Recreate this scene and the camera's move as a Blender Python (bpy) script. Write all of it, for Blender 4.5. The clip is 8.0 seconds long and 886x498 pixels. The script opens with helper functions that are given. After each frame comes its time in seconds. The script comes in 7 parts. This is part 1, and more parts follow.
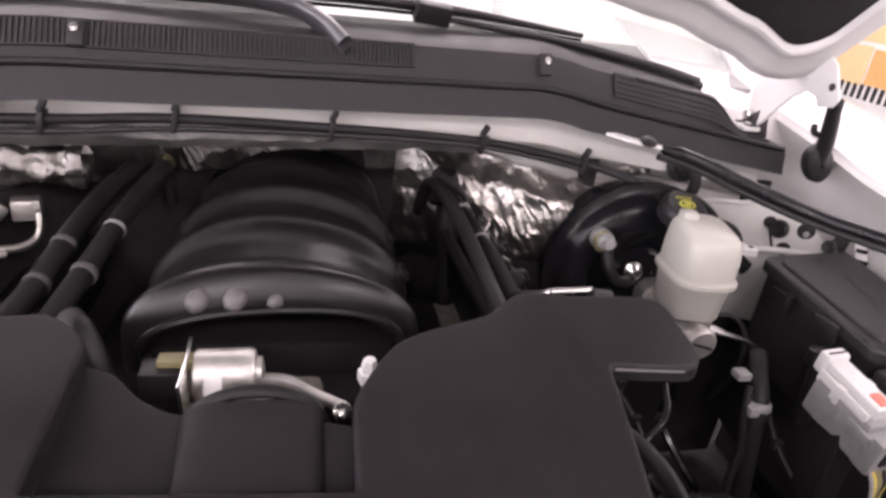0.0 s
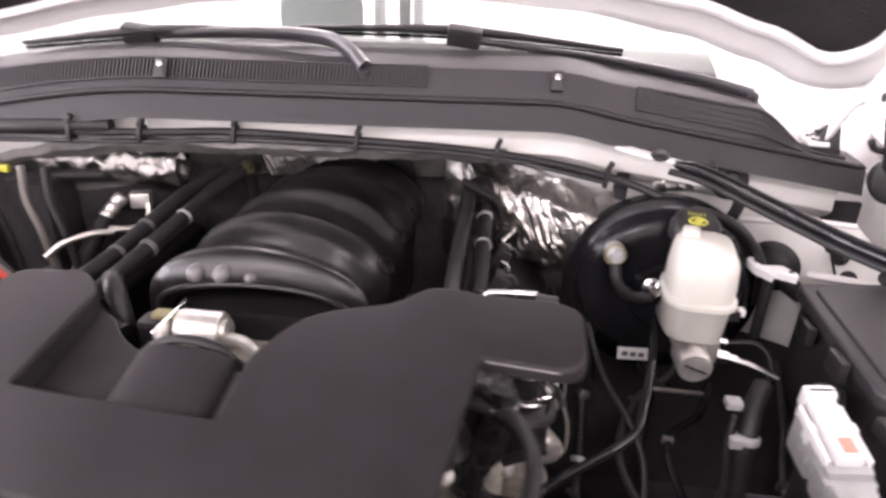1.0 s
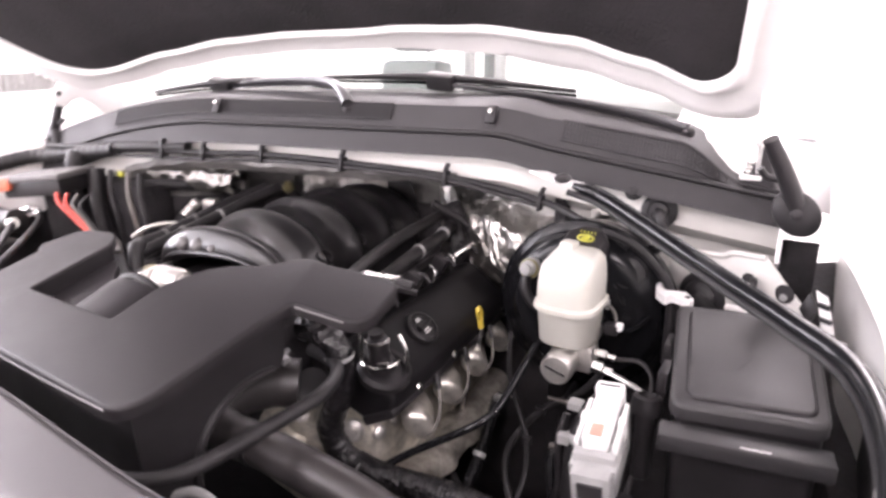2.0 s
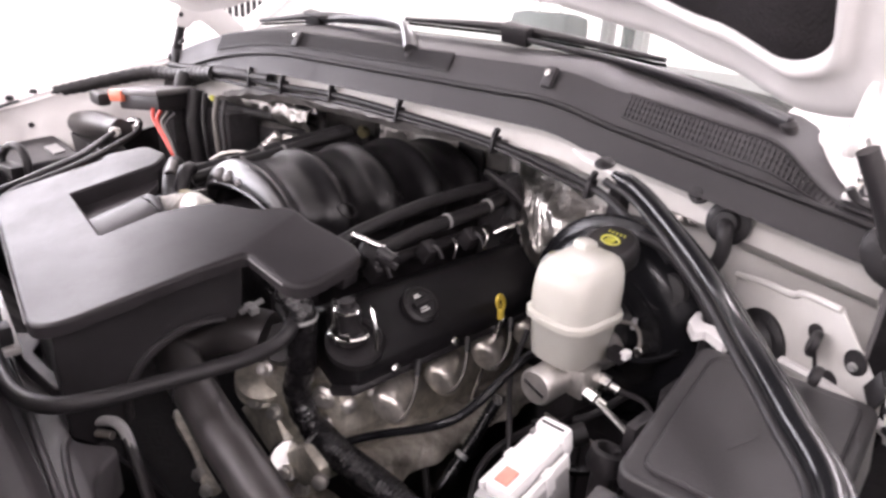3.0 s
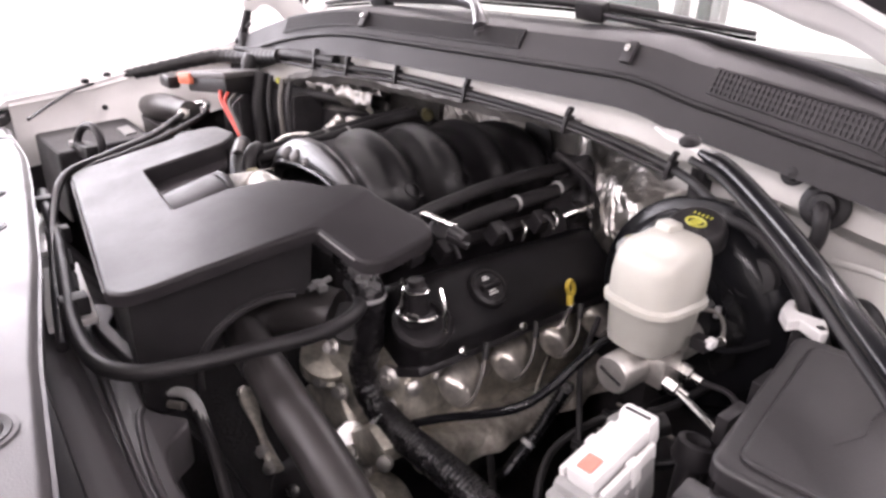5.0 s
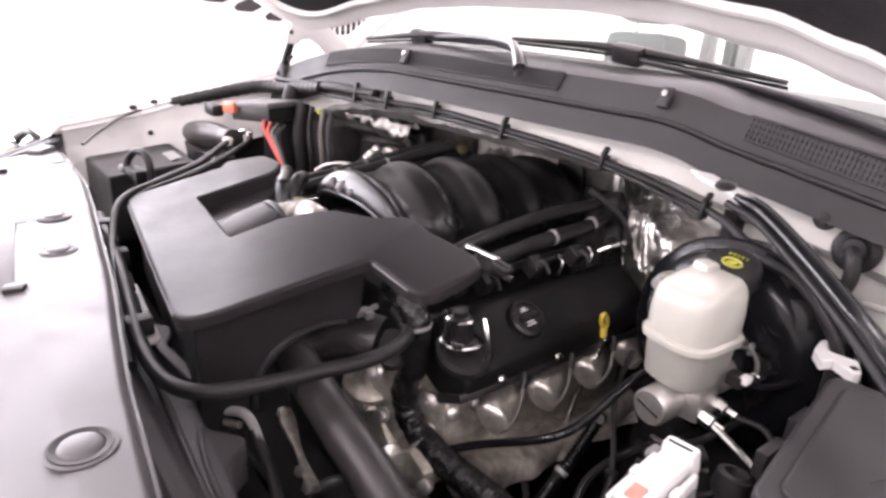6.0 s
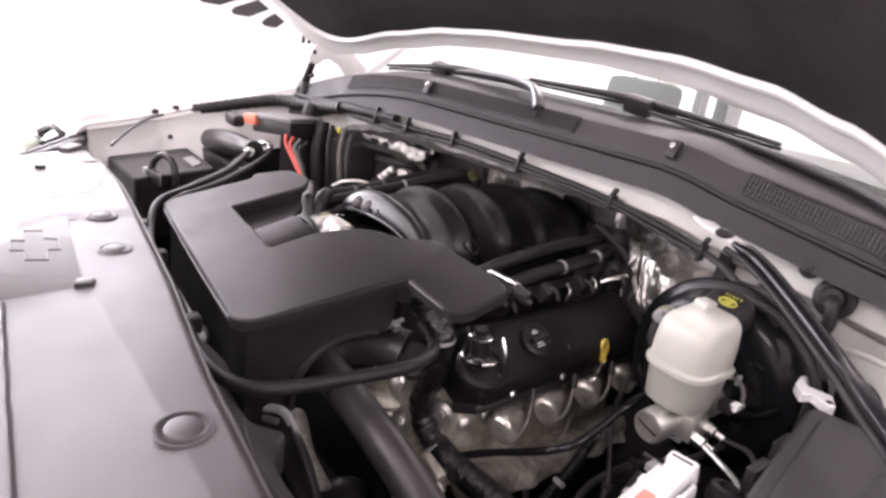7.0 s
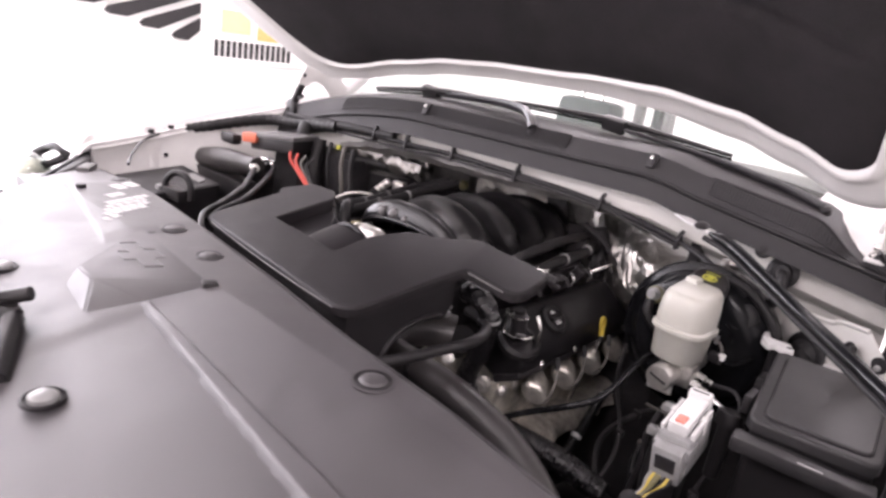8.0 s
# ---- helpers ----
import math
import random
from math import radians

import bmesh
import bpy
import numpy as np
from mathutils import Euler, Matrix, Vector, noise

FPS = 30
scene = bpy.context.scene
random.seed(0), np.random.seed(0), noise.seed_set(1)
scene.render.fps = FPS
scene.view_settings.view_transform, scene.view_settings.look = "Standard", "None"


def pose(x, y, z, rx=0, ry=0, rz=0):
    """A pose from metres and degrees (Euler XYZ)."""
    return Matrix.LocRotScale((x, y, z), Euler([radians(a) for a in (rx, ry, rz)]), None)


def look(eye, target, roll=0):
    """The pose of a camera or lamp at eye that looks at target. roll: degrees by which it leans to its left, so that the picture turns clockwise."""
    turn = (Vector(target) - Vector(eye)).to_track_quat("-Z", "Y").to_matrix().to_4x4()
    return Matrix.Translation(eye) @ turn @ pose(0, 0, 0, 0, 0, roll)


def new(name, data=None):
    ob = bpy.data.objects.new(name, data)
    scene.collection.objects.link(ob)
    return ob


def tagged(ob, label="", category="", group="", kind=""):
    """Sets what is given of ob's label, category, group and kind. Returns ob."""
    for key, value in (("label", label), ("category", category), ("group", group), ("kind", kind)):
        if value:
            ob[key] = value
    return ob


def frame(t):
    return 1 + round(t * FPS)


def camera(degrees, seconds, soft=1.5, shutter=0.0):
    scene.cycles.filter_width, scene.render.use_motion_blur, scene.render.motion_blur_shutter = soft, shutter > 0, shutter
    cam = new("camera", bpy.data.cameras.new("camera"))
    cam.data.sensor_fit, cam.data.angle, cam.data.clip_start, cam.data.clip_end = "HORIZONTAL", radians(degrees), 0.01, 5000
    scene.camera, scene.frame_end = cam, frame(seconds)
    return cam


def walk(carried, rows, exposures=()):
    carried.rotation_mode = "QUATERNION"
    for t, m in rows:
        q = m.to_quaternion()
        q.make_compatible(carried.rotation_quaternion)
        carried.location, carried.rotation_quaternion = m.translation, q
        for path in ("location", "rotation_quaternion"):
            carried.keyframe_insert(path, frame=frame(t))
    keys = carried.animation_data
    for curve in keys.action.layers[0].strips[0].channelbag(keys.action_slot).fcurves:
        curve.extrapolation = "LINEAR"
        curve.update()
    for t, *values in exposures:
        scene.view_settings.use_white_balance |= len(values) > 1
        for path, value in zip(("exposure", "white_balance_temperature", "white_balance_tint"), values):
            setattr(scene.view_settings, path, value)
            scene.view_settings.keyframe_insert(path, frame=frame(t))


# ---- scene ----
cam = camera(70.0, 8.0, soft=2.8, shutter=0.5)
PATH = [
    (0, (0.0921, -0.1187, 1.4685), (0.4517, 1.2879, 0.7961), 7.07),
    (0.5, (0.0902, -0.1403, 1.4794), (0.3443, 1.2606, 0.7494), 5.86),
    (1, (0.3962, -0.2133, 1.5123), (0.2150, 1.2232, 0.8315), 1.77),
    (1.5, (0.6737, -0.2643, 1.5128), (0.1562, 1.1176, 0.8943), -5.53),
    (1.7, (0.7768, -0.2886, 1.4691), (0.1943, 1.1110, 0.9574), -3.64),
    (2.8, (1.0340, -0.0249, 1.4758), (-0.0145, 1.0033, 0.8407), 2.75),
    (3, (1.0297, -0.0055, 1.4593), (-0.0275, 1.0248, 0.8421), 3.24),
    (3.5, (0.9771, 0.0152, 1.4391), (-0.1497, 0.9852, 0.8479), 2.71),
    (4, (0.9846, 0.0036, 1.4349), (-0.1337, 0.9688, 0.8204), 4.18),
    (4.5, (0.9871, -0.0175, 1.4242), (-0.1237, 0.9312, 0.7713), 4.55),
    (4.7, (0.9943, -0.0152, 1.4269), (-0.1304, 0.9205, 0.7791), 2.73),
    (5.8, (1.0031, -0.0503, 1.4496), (-0.1542, 0.8814, 0.8558), 3.38),
    (6, (0.9997, -0.0709, 1.4565), (-0.1724, 0.8476, 0.8713), 3.47),
    (6.5, (0.9853, -0.1017, 1.4617), (-0.1963, 0.8005, 0.8703), 4.41),
    (7, (1.0112, -0.1826, 1.4896), (-0.1334, 0.7952, 0.9475), 8.28),
    (7.5, (1.0209, -0.3095, 1.4900), (-0.0630, 0.7445, 0.9664), 8.20),
    (8, (0.9963, -0.4842, 1.5000), (-0.0004, 0.6700, 1.0157), 8.90),
]
EXPOSURES = [(0.0, -0.08, 6550, 27), (0.5, 0.27, 6550, 27), (1.0, 0.63, 6500, 26), (1.5, 0.96, 6450, 25), (3.0, 0.5, 6450, 25), (6.0, 0.48, 6450, 25), (8.0, 0.08, 6450, 25)]
walk(cam, [(t, look(eye, target, roll)) for t, eye, target, roll in PATH], EXPOSURES)

LAMP, WINDOW = 60.0, 260.0

# ---- light and room ----
world = bpy.data.worlds.new("world")
scene.world = world
world.use_nodes = True
bg = world.node_tree.nodes["Background"]
bg.inputs["Color"].default_value = (1.0, 0.985, 0.97, 1)
bg.inputs["Strength"].default_value = 4.0


def ceiling_lamp(x, y, sx, sy, watts):
    lamp = bpy.data.lights.new("ceiling_lamp", "AREA")
    lamp.shape, lamp.size, lamp.size_y, lamp.energy = "RECTANGLE", sx, sy, watts
    lamp.color = (1.0, 0.965, 0.95)
    ob = new("ceiling_lamp", lamp)
    ob.matrix_world = look((x, y, 3.93), (x, y, 0))
    return ob


# ---- materials ----
def mat(name, color, rough=0.5, metal=0.0, grain=0.0, grain_size=0.002, wear=0.12, wear_size=0.06,
        rough_wear=0.12, coat=0.0, sss=0.0, specular=0.5):
    m = bpy.data.materials.new(name)
    m.use_nodes = True
    nt = m.node_tree
    p = nt.nodes["Principled BSDF"]
    p.inputs["Metallic"].default_value = metal
    p.inputs["Coat Weight"].default_value = coat
    p.inputs["Coat Roughness"].default_value = 0.08
    p.inputs["Specular IOR Level"].default_value = specular
    if sss:
        p.inputs["Subsurface Weight"].default_value = sss
        p.inputs["Subsurface Radius"].default_value = (0.02, 0.018, 0.015)
        p.inputs["Subsurface Scale"].default_value = 0.5
    tc = nt.nodes.new("ShaderNodeTexCoord")
    n1 = nt.nodes.new("ShaderNodeTexNoise")
    n1.inputs["Scale"].default_value = 1.0 / wear_size
    n1.inputs["Detail"].default_value = 6.0
    n1.inputs["Roughness"].default_value = 0.65
    nt.links.new(tc.outputs["Object"], n1.inputs["Vector"])
    ramp = nt.nodes.new("ShaderNodeMapRange")
    ramp.inputs["From Min"].default_value, ramp.inputs["From Max"].default_value = 0.3, 0.7
    ramp.inputs["To Min"].default_value, ramp.inputs["To Max"].default_value = 1.0 - wear, 1.0 + wear
    nt.links.new(n1.outputs["Fac"], ramp.inputs["Value"])
    mul = nt.nodes.new("ShaderNodeVectorMath")
    mul.operation = "SCALE"
    mul.inputs[0].default_value = color
    nt.links.new(ramp.outputs["Result"], mul.inputs["Scale"])
    nt.links.new(mul.outputs["Vector"], p.inputs["Base Color"])
    rr = nt.nodes.new("ShaderNodeMapRange")
    rr.inputs["From Min"].default_value, rr.inputs["From Max"].default_value = 0.3, 0.7
    rr.inputs["To Min"].default_value = max(0.02, rough - rough_wear * rough)
    rr.inputs["To Max"].default_value = min(1.0, rough + rough_wear * rough)
    nt.links.new(n1.outputs["Fac"], rr.inputs["Value"])
    nt.links.new(rr.outputs["Result"], p.inputs["Roughness"])
    if grain:
        n2 = nt.nodes.new("ShaderNodeTexNoise")
        n2.inputs["Scale"].default_value = 1.0 / grain_size
        n2.inputs["Detail"].default_value = 3.0
        nt.links.new(tc.outputs["Object"], n2.inputs["Vector"])
        b = nt.nodes.new("ShaderNodeBump")
        b.inputs["Strength"].default_value = grain
        b.inputs["Distance"].default_value = grain_size * 0.5
        nt.links.new(n2.outputs["Fac"], b.inputs["Height"])
        nt.links.new(b.outputs["Normal"], p.inputs["Normal"])
    return m


M_COVER = mat("moulded_black_plastic", (0.020, 0.018, 0.0192), 0.47, specular=0.14, grain=0.25, grain_size=0.0016, wear=0.15)
M_SIGHT = mat("grey_black_shield_plastic", (0.055, 0.050, 0.053), 0.50, specular=0.85, grain=0.3, grain_size=0.0015, wear=0.12)
M_COWL = mat("weathered_grey_plastic", (0.020, 0.0183, 0.0198), 0.56, specular=0.36, grain=0.3, grain_size=0.0015, wear=0.2)
M_MANI = mat("manifold_nylon", (0.0085, 0.0078, 0.0084), 0.33, specular=0.40, grain=0.08, grain_size=0.002, wear=0.2)
M_HOSE = mat("dusty_grey_black_rubber", (0.028, 0.025, 0.0245), 0.42, grain=0.3, grain_size=0.002, wear=0.25)
M_VALVE = mat("smooth_black_composite", (0.010, 0.0092, 0.010), 0.36, grain=0.15, grain_size=0.002, wear=0.2, specular=0.2)
M_TAPE = mat("shiny_wrinkled_tape", (0.012, 0.011, 0.012), 0.26, grain=1.0, grain_size=0.012, wear=0.3, specular=0.5)
M_ARM = mat("satin_grey_wiper_paint", (0.036, 0.034, 0.037), 0.32, wear=0.15)
M_LEAD = mat("dark_sheathed_lead", (0.12, 0.11, 0.10), 0.45, wear=0.2)
M_RUBBER = mat("black_rubber", (0.014, 0.013, 0.0138), 0.5, specular=0.3, grain=0.3, grain_size=0.002, wear=0.25)
M_GLOSSRUB = mat("glossy_seal_rubber", (0.008, 0.008, 0.009), 0.17, wear=0.1, rough_wear=0.03, specular=0.3)
M_BLACK = mat("black_plastic", (0.016, 0.0145, 0.0155), 0.42, specular=0.32, grain=0.2, grain_size=0.002, wear=0.25)
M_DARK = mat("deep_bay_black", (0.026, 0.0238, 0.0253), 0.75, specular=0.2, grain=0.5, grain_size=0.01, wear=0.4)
M_BOOST = mat("black_gloss_enamel", (0.007, 0.007, 0.008), 0.22, specular=0.2, rough_wear=0.05, wear=0.2)
M_WHITE = mat("white_body_paint", (0.78, 0.755, 0.75), 0.25, wear=0.02, coat=0.6)
M_BODY = mat("pale_body_primer", (0.60, 0.585, 0.57), 0.42, wear=0.06, wear_size=0.12, coat=0.2)
M_FIRE = mat("dusty_firewall_paint", (0.51, 0.50, 0.475), 0.45, wear=0.10, wear_size=0.10)
M_LINER = mat("hood_felt_insulation", (0.0215, 0.0192, 0.0203), 0.95, grain=0.9, grain_size=0.004, wear=0.3, wear_size=0.1, specular=0.15)
M_ALU = mat("cast_aluminium", (0.62, 0.60, 0.57), 0.42, 0.9, grain=0.5, grain_size=0.003, wear=0.25, wear_size=0.03)
M_ALUDULL = mat("dull_cast_aluminium", (0.55, 0.52, 0.45), 0.42, 0.62, grain=0.8, grain_size=0.004, wear=0.4, wear_size=0.02)
M_STEEL = mat("bright_steel", (0.7, 0.69, 0.67), 0.25, 1.0, wear=0.15, wear_size=0.02)
M_BOX = mat("dusty_fuse_box_plastic", (0.018, 0.0166, 0.0176), 0.48, specular=0.55, grain=0.35, grain_size=0.0018, wear=0.2)
M_IRON = mat("heat_stained_iron", (0.36, 0.335, 0.295), 0.52, 0.5, grain=0.8, grain_size=0.004, wear=0.45, wear_size=0.02)
M_BRIGHT = mat("bright_pressed_steel", (0.60, 0.57, 0.52), 0.32, 0.8, grain=0.4, grain_size=0.006, wear=0.3, wear_size=0.015)
M_TAN = mat("tan_plastic", (0.17, 0.15, 0.075), 0.5, wear=0.2)
M_RES = mat("milky_reservoir_plastic", (0.46, 0.45, 0.405), 0.34, wear=0.05, sss=0.2)
M_RESLOW = mat("filled_reservoir_plastic", (0.32, 0.315, 0.285), 0.34, wear=0.06, sss=0.2)
M_BATT = mat("grey_battery_plastic", (0.11, 0.105, 0.105), 0.5, grain=0.3, wear=0.2)
M_GREY = mat("grey_connector_plastic", (0.27, 0.268, 0.265), 0.38, wear=0.12, wear_size=0.02)
M_WHITEPL = mat("white_plastic", (0.66, 0.65, 0.64), 0.4, wear=0.04)
M_RED = mat("red_plastic", (0.55, 0.06, 0.04), 0.45, wear=0.15)
M_PINK = mat("faded_red_sticker", (0.75, 0.22, 0.17), 0.5, wear=0.1, wear_size=0.01)
M_ORANGE = mat("orange_plastic", (0.62, 0.15, 0.08), 0.45, wear=0.12)
M_YELLOW = mat("yellow_plastic", (0.56, 0.41, 0.06), 0.4, wear=0.1)
M_OLIVE = mat("yellow_green_plastic", (0.33, 0.32, 0.035), 0.45, wear=0.25, wear_size=0.01)
M_FAINT = mat("worn_pale_print", (0.66, 0.65, 0.64), 0.6, wear=0.35, wear_size=0.006)
M_PRINT = mat("pale_print", (0.72, 0.71, 0.70), 0.6, wear=0.1)
M_FLOOR = mat("polished_showroom_tile", (0.72, 0.71, 0.69), 0.2, wear=0.05, wear_size=0.8)
M_WALL = mat("white_plaster", (0.82, 0.81, 0.79), 0.8, wear=0.02, wear_size=0.5)


def foil_material():
    m = bpy.data.materials.new("crinkled_foil")
    m.use_nodes = True
    nt = m.node_tree
    p = nt.nodes["Principled BSDF"]
    p.inputs["Base Color"].default_value = (0.47, 0.45, 0.425, 1)
    p.inputs["Metallic"].default_value = 1.0
    p.inputs["Roughness"].default_value = 0.32
    tc = nt.nodes.new("ShaderNodeTexCoord")
    n = nt.nodes.new("ShaderNodeTexVoronoi")
    n.inputs["Scale"].default_value = 55.0
    n2 = nt.nodes.new("ShaderNodeTexNoise")
    n2.inputs["Scale"].default_value = 120.0
    n2.inputs["Detail"].default_value = 4.0
    nt.links.new(tc.outputs["Object"], n.inputs["Vector"])
    nt.links.new(tc.outputs["Object"], n2.inputs["Vector"])
    add = nt.nodes.new("ShaderNodeMath")
    add.operation = "ADD"
    nt.links.new(n.outputs["Distance"], add.inputs[0])
    nt.links.new(n2.outputs["Fac"], add.inputs[1])
    b = nt.nodes.new("ShaderNodeBump")
    b.inputs["Strength"].default_value = 0.6
    b.inputs["Distance"].default_value = 0.004
    nt.links.new(add.outputs[0], b.inputs["Height"])
    nt.links.new(b.outputs["Normal"], p.inputs["Normal"])
    return m


# Darker foil copy: for the dull sleeve, and as shade behind the manifold.
def dull_shaded_foil_material():
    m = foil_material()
    m.name = "dull_and_shaded_foil"
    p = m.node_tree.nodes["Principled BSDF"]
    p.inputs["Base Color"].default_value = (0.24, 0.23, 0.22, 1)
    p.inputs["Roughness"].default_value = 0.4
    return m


def glass_material():
    m = bpy.data.materials.new("clear_glass")
    m.use_nodes = True
    p = m.node_tree.nodes["Principled BSDF"]
    p.inputs["Base Color"].default_value = (0.87, 0.92, 0.895, 1)
    p.inputs["Transmission Weight"].default_value = 1.0
    p.inputs["Roughness"].default_value = 0.02
    p.inputs["IOR"].default_value = 1.5
    return m


def glow_material(strength):
    m = bpy.data.materials.new("lit_diffuser")
    m.use_nodes = True
    p = m.node_tree.nodes["Principled BSDF"]
    p.inputs["Base Color"].default_value = (0.9, 0.9, 0.9, 1)
    p.inputs["Emission Color"].default_value = (1, 0.97, 0.95, 1)
    p.inputs["Emission Strength"].default_value = strength
    return m


M_FOIL, M_GLASS, M_GLOW = foil_material(), glass_material(), glow_material(6.0)
M_FOIL_DULL_SHADED = dull_shaded_foil_material()
M_WRAP = mat("grey_insulation_facing", (0.11, 0.105, 0.10), 0.5, grain=0.5, grain_size=0.006, wear=0.4, wear_size=0.04)


# ---- mesh helpers ----
def thing(name, at, label, category, group="", kind=""):
    ob = new(name)
    ob.location = at
    ob.empty_display_size = 0.02
    return tagged(ob, label, category, group, kind)


def base_of(ob):
    at = Vector()
    while ob is not None:
        at += ob.location
        ob = ob.parent
    return at


def finish(bm, name, material, smooth=40):
    bmesh.ops.recalc_face_normals(bm, faces=bm.faces)
    me = bpy.data.meshes.new(name)
    bm.to_mesh(me)
    bm.free()
    me.materials.append(material)
    if smooth:
        for poly in me.polygons:
            poly.use_smooth = True
        me.set_sharp_from_angle(angle=radians(smooth))
    return me


def part(name, bm, material, parent, label="", smooth=40):
    """One mesh object under a thing or a part; bm is in world coordinates."""
    at = base_of(parent)
    bmesh.ops.translate(bm, verts=bm.verts, vec=-at)
    ob = new(name, finish(bm, name, material, smooth))
    ob.parent = parent
    return tagged(ob, label)


def single(name, bm, material, at, label, category, group="", kind="", smooth=40):
    """A thing that is one mesh, with its origin at a given place."""
    bmesh.ops.translate(bm, verts=bm.verts, vec=-Vector(at))
    ob = new(name, finish(bm, name, material, smooth))
    ob.location = at
    return tagged(ob, label, category, group, kind)


def box(lo, hi, bevel=0.0, rot=None, segments=2):
    bm = bmesh.new()
    bmesh.ops.create_cube(bm, size=1.0)
    lo, hi = Vector(lo), Vector(hi)
    c, s = (lo + hi) / 2, hi - lo
    for v in bm.verts:
        v.co = Vector((v.co.x * s.x, v.co.y * s.y, v.co.z * s.z))
    if bevel:
        bmesh.ops.bevel(bm, geom=list(bm.edges), offset=bevel, segments=segments, affect="EDGES", profile=0.6)
    m = Matrix.Translation(c)
    if rot:
        m = m @ Euler([radians(a) for a in rot]).to_matrix().to_4x4()
    bmesh.ops.transform(bm, matrix=m, verts=bm.verts)
    return bm


def join(*bms):
    out = bms[0]
    for other in bms[1:]:
        me = bpy.data.meshes.new("tmp")
        other.to_mesh(me)
        other.free()
        out.from_mesh(me)
        bpy.data.meshes.remove(me)
    return out


def inset(outline, d):
    """The outline moved inwards by d, corner by corner."""
    n = len(outline)
    area = sum(outline[i][0] * outline[(i + 1) % n][1] - outline[(i + 1) % n][0] * outline[i][1] for i in range(n))
    sgn = 1 if area > 0 else -1
    out = []
    for i in range(n):
        p, a, b = Vector(outline[i]), Vector(outline[i - 1]), Vector(outline[(i + 1) % n])
        d1, d2 = (p - a).normalized(), (b - p).normalized()
        n1, n2 = Vector((-d1.y, d1.x)) * sgn, Vector((-d2.y, d2.x)) * sgn
        m = n1 + n2
        m = m / max(0.35, m.dot(n1)) if m.length > 1e-6 else n1
        out.append((p.x + m.x * d, p.y + m.y * d))
    return out


def prism(outline, top, depth, bevel=0.0, segments=4):
    """A plate from an outline in plan with a rolled upper edge; top is a function of x and y."""
    outline = [p for i, p in enumerate(outline) if (Vector(p) - Vector(outline[i - 1])).length > 1e-5]
    bm = bmesh.new()
    rings = [[bm.verts.new((x, y, top(x, y) - depth)) for x, y in outline]]
    if bevel:
        rings.append([bm.verts.new((x, y, top(x, y) - bevel * 1.15)) for x, y in outline])
    if bevel:
        for k in range(segments + 1):
            a = 0.5 * math.pi * k / segments
            rings.append([bm.verts.new((x, y, top(x, y) - bevel * (1 - math.sin(a)))) for x, y in inset(outline, bevel * (1 - math.cos(a)))])
        rings.append([bm.verts.new((x, y, top(x, y))) for x, y in inset(outline, bevel * 1.3)])
    else:
        rings.append([bm.verts.new((x, y, top(x, y))) for x, y in outline])
    n = len(outline)
    for a, b in zip(rings, rings[1:]):
        for i in range(n):
            bm.faces.new((a[i], a[(i + 1) % n], b[(i + 1) % n], b[i]))
    bm.faces.new(rings[-1])
    bm.faces.new(list(reversed(rings[0])))
    bm.normal_update()
    bmesh.ops.triangulate(bm, faces=[q for q in bm.faces if len(q.verts) > 4])
    return bm


def extrude_profile(points, vec, bevel=0.0, segments=2):
    """A solid from a closed list of 3D points swept along vec."""
    bm = bmesh.new()
    vec = Vector(vec)
    a = [bm.verts.new(p) for p in points]
    b = [bm.verts.new(Vector(p) + vec) for p in points]
    bm.faces.new(a)
    bm.faces.new(list(reversed(b)))
    n = len(points)
    for i in range(n):
        bm.faces.new((a[i], b[i], b[(i + 1) % n], a[(i + 1) % n]))
    bmesh.ops.recalc_face_normals(bm, faces=bm.faces)
    if bevel:
        bmesh.ops.bevel(bm, geom=list(bm.edges), offset=bevel, segments=segments, affect="EDGES", profile=0.5)
    bmesh.ops.triangulate(bm, faces=[q for q in bm.faces if len(q.verts) > 4])
    return bm


def spline(points, steps=8):
    pts = [Vector(p) for p in points]
    if len(pts) < 3:
        return pts
    ext = [2 * pts[0] - pts[1]] + pts + [2 * pts[-1] - pts[-2]]
    out = []
    for i in range(1, len(ext) - 2):
        p0, p1, p2, p3 = ext[i - 1:i + 3]
        for k in range(steps):
            t = k / steps
            out.append(0.5 * ((2 * p1) + (p2 - p0) * t + (2 * p0 - 5 * p1 + 4 * p2 - p3) * t * t + (3 * p1 - p0 - 3 * p2 + p3) * t ** 3))
    out.append(pts[-1])
    return out


def tube(points, radius, sides=12, steps=8, ridges=0.0, pitch=0.006, flat=1.0):
    """A swept tube; radius is a number or a function of 0..1; ridges make a corrugated hose."""
    path = spline(points, steps)
    if ridges:
        fine, step = [path[0]], pitch / 4
        for a, b in zip(path, path[1:]):
            n = max(1, round((b - a).length / step))
            fine += [a.lerp(b, (k + 1) / n) for k in range(n)]
        path = fine
    bm = bmesh.new()
    rings, ref = [], None
    for i, p in enumerate(path):
        d = (path[min(i + 1, len(path) - 1)] - path[max(i - 1, 0)]).normalized()
        if ref is None:
            ref = d.orthogonal().normalized()
        ref = (ref - d * ref.dot(d)).normalized()
        side = d.cross(ref)
        t = i / (len(path) - 1)
        r = radius(t) if callable(radius) else radius
        if ridges:
            r += ridges * (1 if (i // 2) % 2 else 0)
        rings.append([bm.verts.new(p + (ref * math.cos(2 * math.pi * k / sides) * flat + side * math.sin(2 * math.pi * k / sides)) * r) for k in range(sides)])
    for a, b in zip(rings, rings[1:]):
        for k in range(sides):
            bm.faces.new((a[k], a[(k + 1) % sides], b[(k + 1) % sides], b[k]))
    bm.faces.new(list(reversed(rings[0])))
    bm.faces.new(rings[-1])
    return bm


